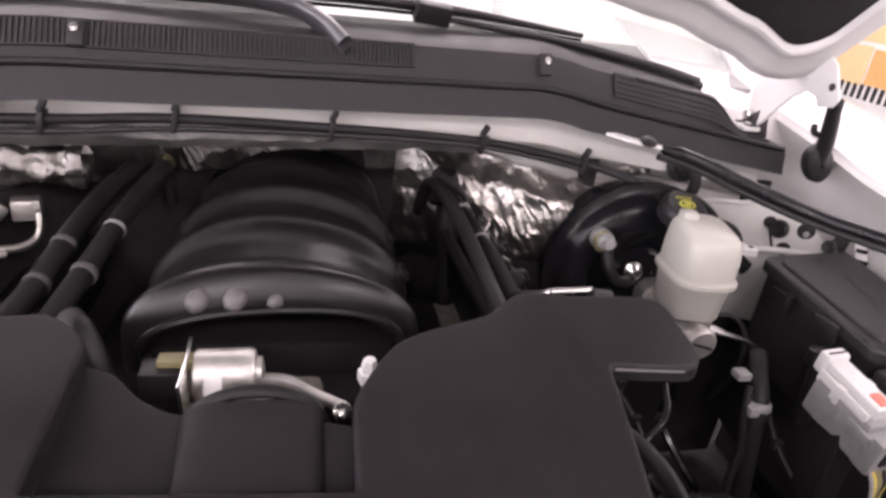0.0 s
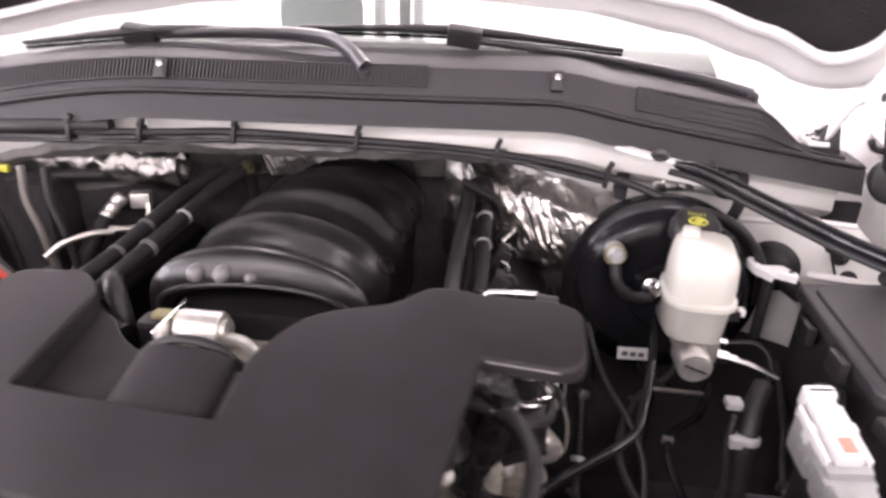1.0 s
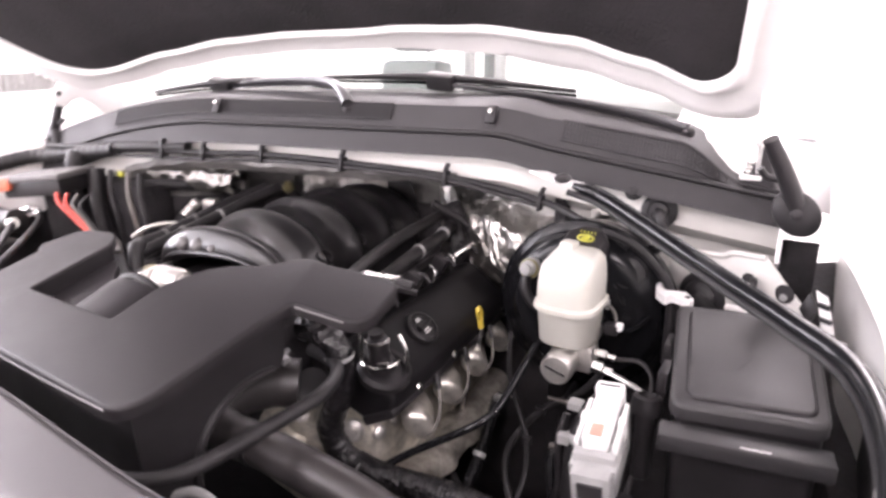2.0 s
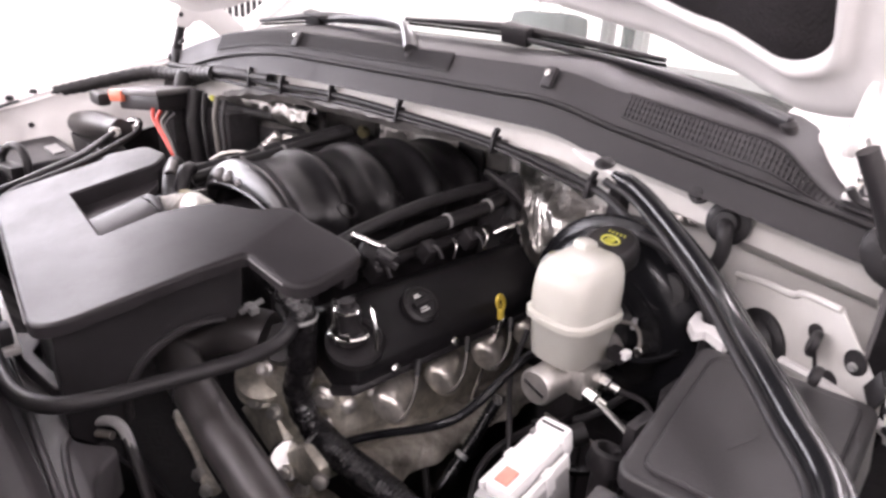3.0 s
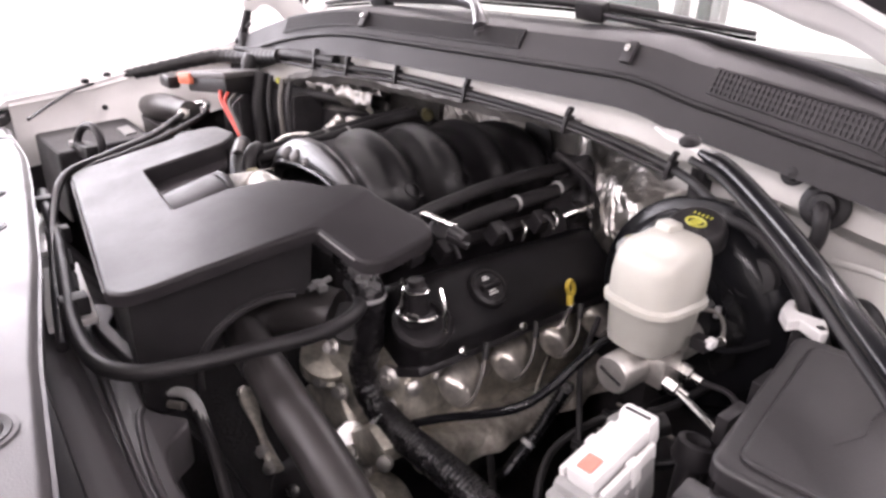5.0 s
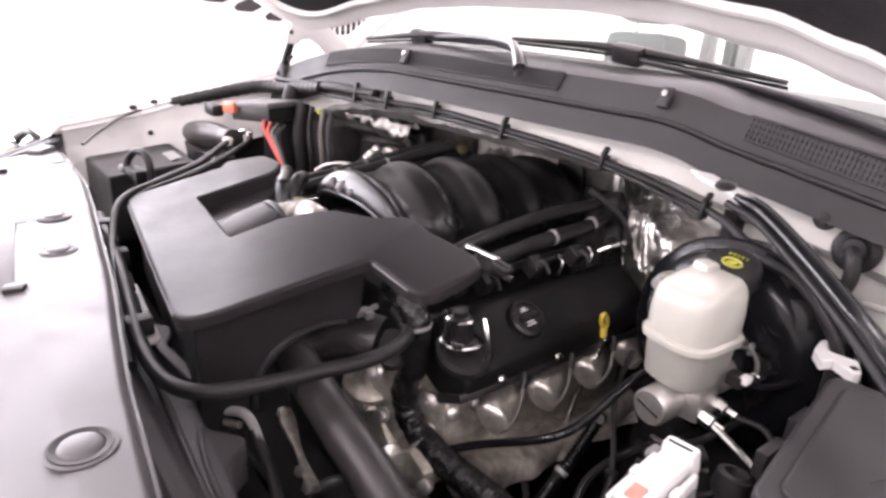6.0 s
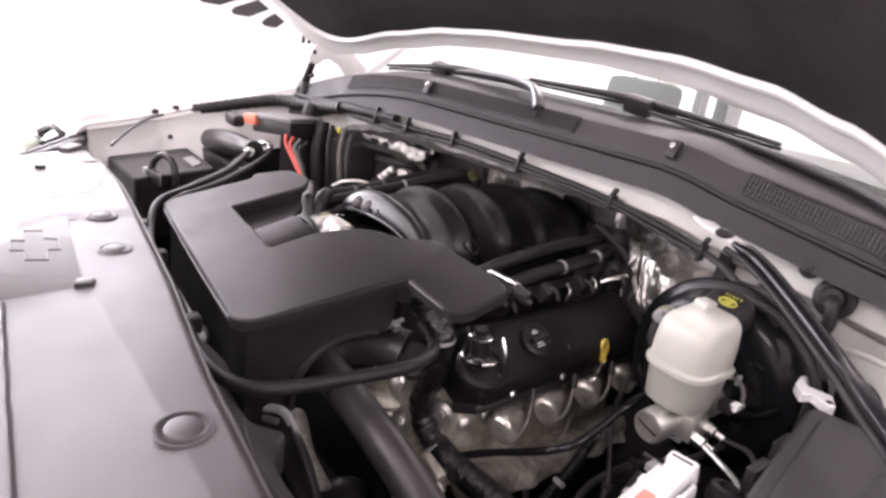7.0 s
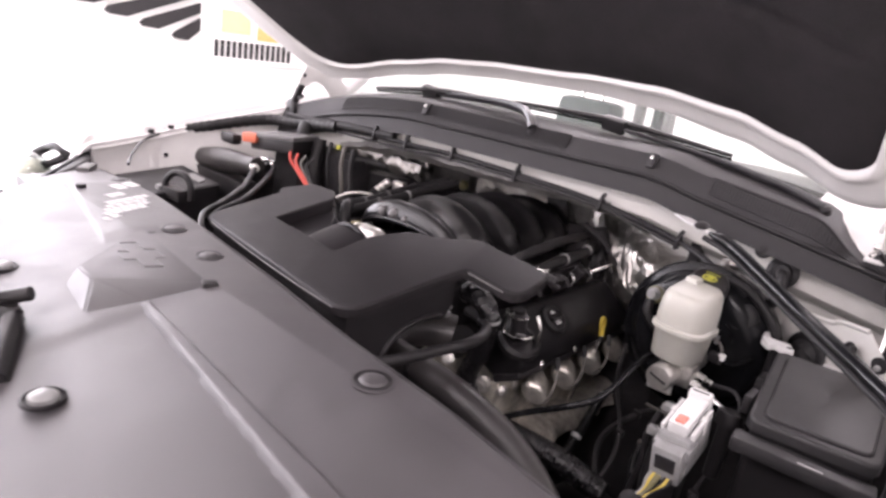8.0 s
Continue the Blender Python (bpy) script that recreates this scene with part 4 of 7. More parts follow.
# ---- fenders and bay walls ----
FLANGE_L = [(-0.80, 0.125, 1.118), (-0.825, 0.20, 1.124), (-0.858, 0.30, 1.134), (-0.842, 0.36, 1.150), (-0.80, 0.50, 1.195), (-0.735, 0.66, 1.243), (-0.715, 0.80, 1.27), (-0.72, 1.1, 1.32)]
FLANGE_R = [(0.90, -0.20, 1.09), (0.985, 0.10, 1.125), (1.005, 0.30, 1.150), (1.020, 0.45, 1.178), (1.000, 0.58, 1.205), (0.975, 0.68, 1.228), (0.970, 0.80, 1.255), (0.98, 1.1, 1.30)]


def fender(line, sgn, label):
    ob = thing("fender", (line[3][0], 0.3, 0.7), label, "fender", "front fenders")
    path = spline(line, 5)
    nose = [path[0] + Vector((0, -0.05, -0.05)), path[0] + Vector((0, -0.02, -0.012))] if sgn < 0 else []
    scale = [0.30, 0.75] if sgn < 0 else []
    scale += [1.0] * len(path)
    prof = [(0.0, -0.012), (0.0, 0.0), (0.012, 0.004), (0.020, 0.020), (0.05, 0.030), (0.12, 0.030), (0.19, 0.012), (0.235, -0.04), (0.255, -0.15), (0.26, -0.45)]
    bm = bmesh.new()
    g = [[bm.verts.new(p + Vector((sgn * dx * k, 0, dz * k))) for dx, dz in prof] for p, k in zip(nose + path, scale)]
    for a, b in zip(g, g[1:]):
        for j in range(len(prof) - 1):
            bm.faces.new((a[j], b[j], b[j + 1], a[j + 1]))
    bmesh.ops.recalc_face_normals(bm, faces=bm.faces)
    bmesh.ops.solidify(bm, geom=list(bm.faces), thickness=0.003)
    part("outer_panel", bm, M_WHITE, ob)
    bm = bmesh.new()
    g = []
    under = ((0.004, -0.004), (-0.006, -0.014), (0.002, -0.022), (0.020, -0.06), (0.030, -0.10), (0.030, -0.25))
    if sgn < 0:
        under = ((0.004, -0.004), (-0.006, -0.014), (-0.004, -0.022), (-0.016, -0.06), (-0.034, -0.10), (-0.060, -0.15))
    for p in path:
        g.append([bm.verts.new(p + Vector((sgn * dx, 0, dz))) for dx, dz in under])
    for a, b in zip(g, g[1:]):
        for j in range(5):
            bm.faces.new((a[j], b[j], b[j + 1], a[j + 1]))
    bmesh.ops.recalc_face_normals(bm, faces=bm.faces)
    bmesh.ops.solidify(bm, geom=list(bm.faces), thickness=0.002)
    part("inner_apron", bm, M_BODY, ob, "pale painted inner apron")
    bm = bmesh.new()
    g = [[bm.verts.new(p + Vector((sgn * dx, 0, dz))) for dx, dz in (((0.034, -0.245), (-0.01, -0.255), (-0.03, -0.30), (-0.05, -0.55)) if sgn > 0 else ((0.030, -0.145), (-0.02, -0.155), (-0.03, -0.22), (-0.05, -0.55)))] for p in path]
    for a, b in zip(g, g[1:]):
        for j in range(3):
            bm.faces.new((a[j], b[j], b[j + 1], a[j + 1]))
    bmesh.ops.recalc_face_normals(bm, faces=bm.faces)
    bmesh.ops.solidify(bm, geom=list(bm.faces), thickness=0.002)
    part("wheel_liner", bm, M_DARK, ob, "black wheel liner")
    return ob


left_fender = fender(FLANGE_L, -1, "glossy white passenger side front fender")
right_fender = fender(FLANGE_R, 1, "glossy white driver side front fender")
for p in ((-0.861, 0.306, 1.138), (-0.840, 0.355, 1.154)):
    part("bolt", lathe([(0.009, 0), (0.009, 0.007), (0.006, 0.010), (0, 0.010)], p, (0, 0, 1), 8), M_BLACK, left_fender)
part("cowl_corner", sheet(lambda u, v: (0.72 + 0.30 * u, cowl_y(0.72 + 0.30 * u) + 0.070 + 0.30 * v, 1.345 - 0.9 * cowl_drop(0.72 + 0.30 * u) + 0.09 * v - 0.07 * max(0.0, 1 - v / 0.12) ** 2), 16, 30, 0.004), M_WHITE, right_fender, "white painted corner below the windshield")
part("drain_hole", lathe([(0.007, 0), (0.007, 0.002), (0, 0.002)], (-0.828, 0.335, 1.078), (1, -0.1, 0.5), 14), M_DARK, left_fender)
part("edge_cable", tube([(-0.60, 0.14, 1.11), (-0.70, 0.19, 1.115), (-0.80, 0.26, 1.128), (-0.84, 0.32, 1.138)], 0.0035, 8, 5), M_BLACK, left_fender)
part("hood_bumper", join(rod((-0.835, 0.140, 1.105), (-0.838, 0.140, 1.128), 0.007), rod((-0.838, 0.140, 1.126), (-0.838, 0.140, 1.136), 0.009)), M_RUBBER, left_fender)
for p, r in (((0.883, 0.72, 1.115), 0.016), ((0.91, 0.64, 1.12), 0.011), ((0.915, 0.62, 1.075), 0.018), ((0.905, 0.67, 1.06), 0.012)):
    part("apron_plug", lathe([(r, 0), (r, 0.005), (r * 0.8, 0.008), (0, 0.006)], p, (-1, -0.3, 0.2), 18), M_BLACK, right_fender)


def apron_brackets():
    g = thing("apron_rail", (0.87, 0.74, 1.06), "pale round rail along the inner apron", "bracket")
    part("rail", tube([(0.850, 0.735, 1.072), (0.905, 0.71, 1.078), (0.955, 0.675, 1.082), (1.0, 0.64, 1.082)], 0.006, 8, 5), M_BODY, g)
    b = thing("fuse_box_bracket", (0.95, 0.65, 1.05), "black triangular bracket with a pale slotted strip", "bracket")
    part("web", extrude_profile([(0.952, 0.664, 1.140), (0.942, 0.668, 1.115), (0.956, 0.655, 1.095), (0.964, 0.656, 1.120)], (0.002, 0.006, 0), 0.001), M_BLACK, b)
    part("strip", extrude_profile([(0.958, 0.655, 1.148), (0.972, 0.645, 1.144), (0.990, 0.628, 1.085), (0.975, 0.638, 1.082)], (0.001, 0.004, 0), 0.001), M_BODY, b)
    for k in range(3):
        z = 1.132 - 0.018 * k
        part("slot", box((0.961 + 0.005 * k, 0.641 - 0.004 * k, z - 0.003), (0.977 + 0.005 * k, 0.646 - 0.004 * k, z + 0.003), rot=(0, 0, -35)), M_BLACK, b)


apron_brackets()


def bay():
    fl = thing("engine_bay_tray", (XC, 0.3, 0.5), "shadowed black undertray below the engine", "undertray", kind="structure")
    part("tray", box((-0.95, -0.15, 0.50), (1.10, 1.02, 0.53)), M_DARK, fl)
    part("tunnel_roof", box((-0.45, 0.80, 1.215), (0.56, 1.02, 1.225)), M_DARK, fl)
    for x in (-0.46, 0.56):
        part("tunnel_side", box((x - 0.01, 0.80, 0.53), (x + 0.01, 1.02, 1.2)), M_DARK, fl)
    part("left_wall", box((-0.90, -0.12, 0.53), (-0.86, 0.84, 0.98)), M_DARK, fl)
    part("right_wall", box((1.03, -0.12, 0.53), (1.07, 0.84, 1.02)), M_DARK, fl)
    sup = thing("radiator_support", (XC, -0.05, 0.5), "black radiator support frame under the plastic cover", "radiator support", kind="structure")
    part("crossbar", box((-0.64, -0.09, 1.03), (0.82, 0.01, 1.085), 0.006), M_BLACK, sup)
    part("radiator_core", box((-0.60, -0.06, 0.53), (0.80, 0.0, 1.03), 0.004), M_DARK, sup)
    for xa, xb in ((-0.47, -0.31), (-0.24, -0.03), (0.03, 0.215)):
        part("pale_rail", box((xa, 0.040, 1.020), (xb, 0.094, 1.030), 0.003, rot=(0, 0, -4)), M_BODY, sup, "pale painted strip")
    for x in (-0.63, 0.80):
        part("upright", box((x - 0.03, -0.09, 0.53), (x + 0.03, 0.0, 1.03), 0.006), M_BLACK, sup)
    part("front_grille_wall", box((-0.80, -0.56, 0.5), (0.98, -0.52, 1.03), 0.01), M_BLACK, sup)
    for x in (-0.2, 0.37):
        part("standoff", box((x - 0.03, -0.5, 1.0), (x + 0.03, -0.06, 1.045)), M_BLACK, sup)
    for x, y in ((0.537, -0.043), (0.07, -0.02), (-0.083, -0.02), (-0.425, -0.02)):
        part("pin_boss", rod((x, y - 0.005, 1.07), (x, y - 0.005, 1.114), 0.01), M_BLACK, sup)


bay()


# ---- brake booster, master cylinder and reservoir ----
def brake_booster():
    c = Vector((0.632, 0.0, 1.03))
    ob = thing("brake_booster", (c.x, 0.75, 0.9), "round gloss black brake booster on the firewall", "brake booster")
    part("rear_shell", lathe([(0.09, 0.075), (0.135, 0.06), (0.148, 0.03), (0.150, 0.0), (0.147, -0.004)], (c.x, 0.738, c.z), (0.04, 1, 0), 48), M_BOOST, ob)
    part("front_shell", lathe([(0.150, 0.0), (0.154, -0.004), (0.152, -0.010), (0.140, -0.012), (0.134, -0.018), (0.128, -0.030), (0.112, -0.038), (0.088, -0.041), (0.080, -0.036), (0.055, -0.036), (0.048, -0.046), (0.0, -0.046)], (c.x, 0.738, c.z), (0.04, 1, 0), 48), M_BOOST, ob)
    part("check_valve", lathe([(0.016, 0), (0.016, 0.014), (0.013, 0.016), (0.013, 0.028), (0.009, 0.031), (0.009, 0.040), (0, 0.041)], (0.548, 0.705, 1.100), (0, -1, 0.15), 18), M_GREY, ob, "pale grey valve with a yellow ring")
    part("valve_ring", lathe([(0.0165, 0), (0.0175, 0.003), (0.0165, 0.006)], (0.548, 0.690, 1.100), (0, -1, 0.15), 18), M_TAN, ob)
    part("vacuum_hose", tube([(0.548, 0.672, 1.092), (0.552, 0.662, 1.070), (0.568, 0.664, 1.048), (0.592, 0.676, 1.036), (0.612, 0.690, 1.034)], 0.009, 10, 6), M_RUBBER, ob)
    part("stud_nut", lathe([(0.015, 0), (0.0165, 0.004), (0.0165, 0.016), (0.011, 0.019), (0.006, 0.026), (0, 0.026)], (0.612, 0.705, 1.046), (0, -1, 0.1), 20), M_STEEL, ob)
    label = part("label", box((0.577, 0.690, 0.912), (0.628, 0.694, 0.934), 0.0006, rot=(0, -3, 0)), M_PRINT, ob, "small white label")
    for j in range(3):
        part("label_bar", box((0.584 + 0.013 * j, 0.6892, 0.919), (0.593 + 0.013 * j, 0.6902, 0.927)), M_BATT, label)
    part("mount_stud", rod((0.700, 0.715, 1.03), (0.700, 0.680, 1.03), 0.007), M_STEEL, ob)
    ring = thing("rubber_elbow_cap", (0.725, 0.68, 1.06), "round black rubber plug on the booster", "plug")
    part("cap", lathe([(0.030, 0), (0.031, 0.012), (0.027, 0.020), (0.020, 0.023), (0, 0.022)], (0.704, 0.722, 1.106), (0.1, -1, 0.25), 24), M_RUBBER, ring)
    lid = thing("reservoir_cap", (0.647, 0.655, 1.165), "round black reservoir cap with yellow green symbols", "cap")
    up = Vector((0.05, -0.38, 0.92)).normalized()
    base = Vector((0.648, 0.662, 1.160))
    part("lid", lathe([(0.026, -0.012), (0.034, -0.010), (0.0355, 0.004), (0.0335, 0.014), (0.029, 0.018), (0, 0.0185)], base, up, 30), M_BLACK, lid)
    ax, ay = Vector((1, 0, -0.05)).normalized(), Vector((0, 0.92, 0.38)).normalized()
    mid = base + up * 0.0188
    part("symbol", tube([mid + ax * 0.012 * math.cos(q) + ay * 0.0075 * math.sin(q) for q in frange(0, 2 * math.pi, 18)], 0.0017, 6, 1), M_OLIVE, lid)
    part("symbol_centre", lathe([(0.0085, 0), (0.0085, 0.0006), (0, 0.0006)], mid, up, 18, (1.0, 0.6)), M_OLIVE, lid)
    for k in range(5):
        c = mid + ay * 0.0145 + ax * (-0.011 + 0.0055 * k)
        part("print_bar", rod(c - ay * 0.002, c + ay * 0.002, 0.0013, 6), M_OLIVE, lid)
    tape = thing("booster_hose", (0.645, 0.66, 1.15), "black rubber hose arched over the brake booster", "hose")
    part("hose", tube([(0.655, 0.715, 1.172), (0.70, 0.708, 1.165), (0.742, 0.706, 1.135), (0.772, 0.712, 1.09), (0.78, 0.72, 1.02)], 0.007, 10, 6), M_RUBBER, tape)


brake_booster()


def rounded_plan(cx, cy, hx, hy, r, turn, n=6):
    out = []
    for qx, qy, a0 in ((1, 1, 0), (-1, 1, 90), (-1, -1, 180), (1, -1, 270)):
        for k in range(n + 1):
            a = radians(a0 + 90 * k / n)
            out.append(Vector((qx * (hx - r) + r * math.cos(a), qy * (hy - r) + r * math.sin(a), 0)))
    c, s = math.cos(turn), math.sin(turn)
    return [Vector((cx + p.x * c - p.y * s, cy + p.x * s + p.y * c, 0)) for p in out]


def stack(levels, cap_low=True):
    """A hollow-looking solid from stacked outlines of equal count: (outline, z)."""
    bm = bmesh.new()
    rings = [[bm.verts.new((p.x, p.y, z + (tilt if tilt else 0) * (p.y - 0.6))) for p in pts] for pts, z, tilt in levels]
    n = len(rings[0])
    for a, b in zip(rings, rings[1:]):
        for k in range(n):
            bm.faces.new((a[k], a[(k + 1) % n], b[(k + 1) % n], b[k]))
    bm.faces.new(list(reversed(rings[0])))
    bm.faces.new(rings[-1])
    return bm


def brake_reservoir():
    ob = thing("brake_fluid_reservoir", (0.650, 0.60, 1.03), "milky white brake fluid reservoir on a cast master cylinder", "brake reservoir")
    tn = radians(-4)

    def pl(hx, hy, r, dx=0.0, dy=0.0):
        return rounded_plan(0.650 + dx, 0.596 + dy, hx, hy, r, tn, 3)
    lower = [(pl(0.034, 0.038, 0.022), 1.036, 0), (pl(0.039, 0.044, 0.026), 1.041, 0), (pl(0.041, 0.047, 0.028), 1.070, 0), (pl(0.042, 0.049, 0.028), 1.094, 0)]
    part("lower_tank", stack(lower), M_RESLOW, ob)
    seam = [(pl(0.042, 0.049, 0.028), 1.092, 0), (pl(0.0475, 0.0555, 0.032), 1.094, 0), (pl(0.0475, 0.0555, 0.032), 1.101, 0), (pl(0.044, 0.051, 0.03), 1.104, 0)]
    part("seam_flange", stack(seam), M_RES, ob)
    upper = [(pl(0.043, 0.0505, 0.028), 1.100, 0), (pl(0.0425, 0.0500, 0.026), 1.130, 0.08), (pl(0.0408, 0.0478, 0.024), 1.150, 0.12), (pl(0.0385, 0.0452, 0.022), 1.160, 0.12), (pl(0.0340, 0.0405, 0.019), 1.1665, 0.12), (pl(0.027, 0.034, 0.015), 1.169, 0.12)]
    part("upper_tank", stack(upper), M_RES, ob)
    part("filler_neck", box((0.622, 0.612, 1.140), (0.646, 0.636, 1.180), 0.006, rot=(0, 0, -12)), M_RES, ob)
    cyl = part("master_cylinder", lathe([(0.0, -0.001), (0.021, 0.0), (0.0235, 0.003), (0.0235, 0.045), (0.019, 0.048), (0.019, 0.13), (0.026, 0.133), (0.026, 0.16)], (0.650, 0.533, 1.012), (0, 1, 0), 28), M_ALU, ob, "cast aluminium master cylinder")
    part("nose_slot", box((0.634, 0.5305, 1.0105), (0.666, 0.5325, 1.0135), rot=(0, 18, 0)), M_BLACK, cyl)
    part("valve_block", box((0.655, 0.575, 0.995), (0.690, 0.615, 1.035), 0.004), M_ALU, ob)
    for p, q in (((0.655, 0.585, 1.010), (0.725, 0.585, 1.000)), ((0.655, 0.620, 1.010), (0.715, 0.622, 1.004))):
        part("line_nut", lathe([(0.010, 0), (0.010, 0.016), (0.006, 0.018), (0.006, 0.03)], Vector(p).lerp(Vector(q), 0.5), Vector(q) - Vector(p), 6), M_STEEL, ob, smooth=25)
    part("brake_line", tube([(0.70, 0.585, 1.004), (0.745, 0.575, 0.996), (0.775, 0.57, 0.985)], 0.0045, 8, 5), M_STEEL, ob)
    part("brake_line", tube([(0.715, 0.622, 1.004), (0.755, 0.615, 1.010), (0.775, 0.60, 0.985), (0.765, 0.58, 0.93), (0.75, 0.60, 0.86)], 0.0035, 8, 6), M_BLACK, ob)
    part("level_sensor", box((0.698, 0.602, 1.050), (0.718, 0.620, 1.066), 0.003), M_BLACK, ob)
    part("sensor_clip", box((0.714, 0.604, 1.058), (0.724, 0.618, 1.068), 0.002), M_WHITEPL, ob)
    part("wire_clip", box((0.677, 0.692, 1.050), (0.683, 0.700, 1.066), 0.0015), M_GREY, ob)
    part("sensor_wire", tube([(0.664, 0.672, 1.064), (0.680, 0.694, 1.058), (0.695, 0.690, 1.045), (0.700, 0.680, 1.02)], 0.0028, 8, 6), M_LEAD, ob)
    part("sensor_wire", tube([(0.712, 0.612, 1.058), (0.722, 0.640, 1.044), (0.732, 0.672, 1.040), (0.745, 0.699, 1.047)], 0.0046, 10, 6), M_GLOSSRUB, ob)


brake_reservoir()


# ---- fuse box and connector ----
def fuse_box():
    ob = thing("fuse_box", (0.90, 0.53, 0.95), "black plastic under-hood fuse box with a broad lid", "fuse box")

    def z(x, y):
        return 1.086 + 0.16 * (y - 0.53)
    pts = [(0.792, 0.640), (0.822, 0.424), (0.985, 0.445), (0.965, 0.660)]
    part("lid", prism(round_corners(pts, [0.018, 0.02, 0.02, 0.02]), z, 0.018, 0.005), M_BOX, ob, smooth=35)
    inner = [(0.812, 0.625), (0.838, 0.442), (0.970, 0.458), (0.952, 0.645)]
    part("lid_panel", prism(round_corners(inner, [0.015] * 4), lambda x, y: z(x, y) + 0.004, 0.012, 0.003), M_BOX, ob, smooth=35)
    edge = round_corners(inner, [0.015] * 4)
    part("lid_groove", tube([(x, y, z(x, y) + 0.0008) for x, y in edge + edge[:1]], 0.0016, 6, 1), M_DARK, ob)
    low = [(0.800, 0.632), (0.828, 0.432), (0.980, 0.452), (0.960, 0.652)]
    part("body", prism(round_corners(low, [0.015] * 4), lambda x, y: z(x, y) - 0.017, 0.14, 0.002), M_BLACK, ob, smooth=20)
    part("front_ledge", box((0.815, 0.395, 1.030), (0.990, 0.428, 1.052), 0.005, rot=(0, 0, 7)), M_BOX, ob)
    for a, b in (((0.800, 0.600), (0.806, 0.560)), ((0.808, 0.520), (0.815, 0.480))):
        part("lid_clip", box((a[0] - 0.010, b[1], 1.045), (a[0] + 0.002, a[1], 1.075), 0.003), M_BLACK, ob)
    part("crack", tube([(0.900, 0.585, 1.1005), (0.893, 0.560, 1.0965), (0.897, 0.535, 1.0925), (0.885, 0.505, 1.088)], 0.00035, 4, 3), M_BLACK, ob)
    part("label_bar", box((0.90, 0.400, 1.045), (0.93, 0.402, 1.052), rot=(0, 0, 7)), M_PRINT, ob)
    hk = thing("white_bracket", (0.78, 0.68, 1.09), "small white plastic hooked bracket beside the fuse box", "bracket")
    pts = [(0.756, 0.730), (0.748, 0.715), (0.754, 0.684), (0.772, 0.662), (0.779, 0.678), (0.806, 0.664), (0.810, 0.674), (0.796, 0.700), (0.766, 0.696), (0.758, 0.709), (0.762, 0.724)]
    part("arm", prism(round_corners(pts, [0.003] * 11, 2), lambda x, y: 1.100, 0.012, 0.0015), M_WHITEPL, hk, smooth=20)
    part("slot", box((0.797, 0.674, 1.0985), (0.804, 0.681, 1.1012), rot=(0, 0, -30)), M_BLACK, hk)
    part("post", rod((0.778, 0.688, 0.98), (0.778, 0.688, 1.092), 0.008), M_BLACK, hk)


fuse_box()


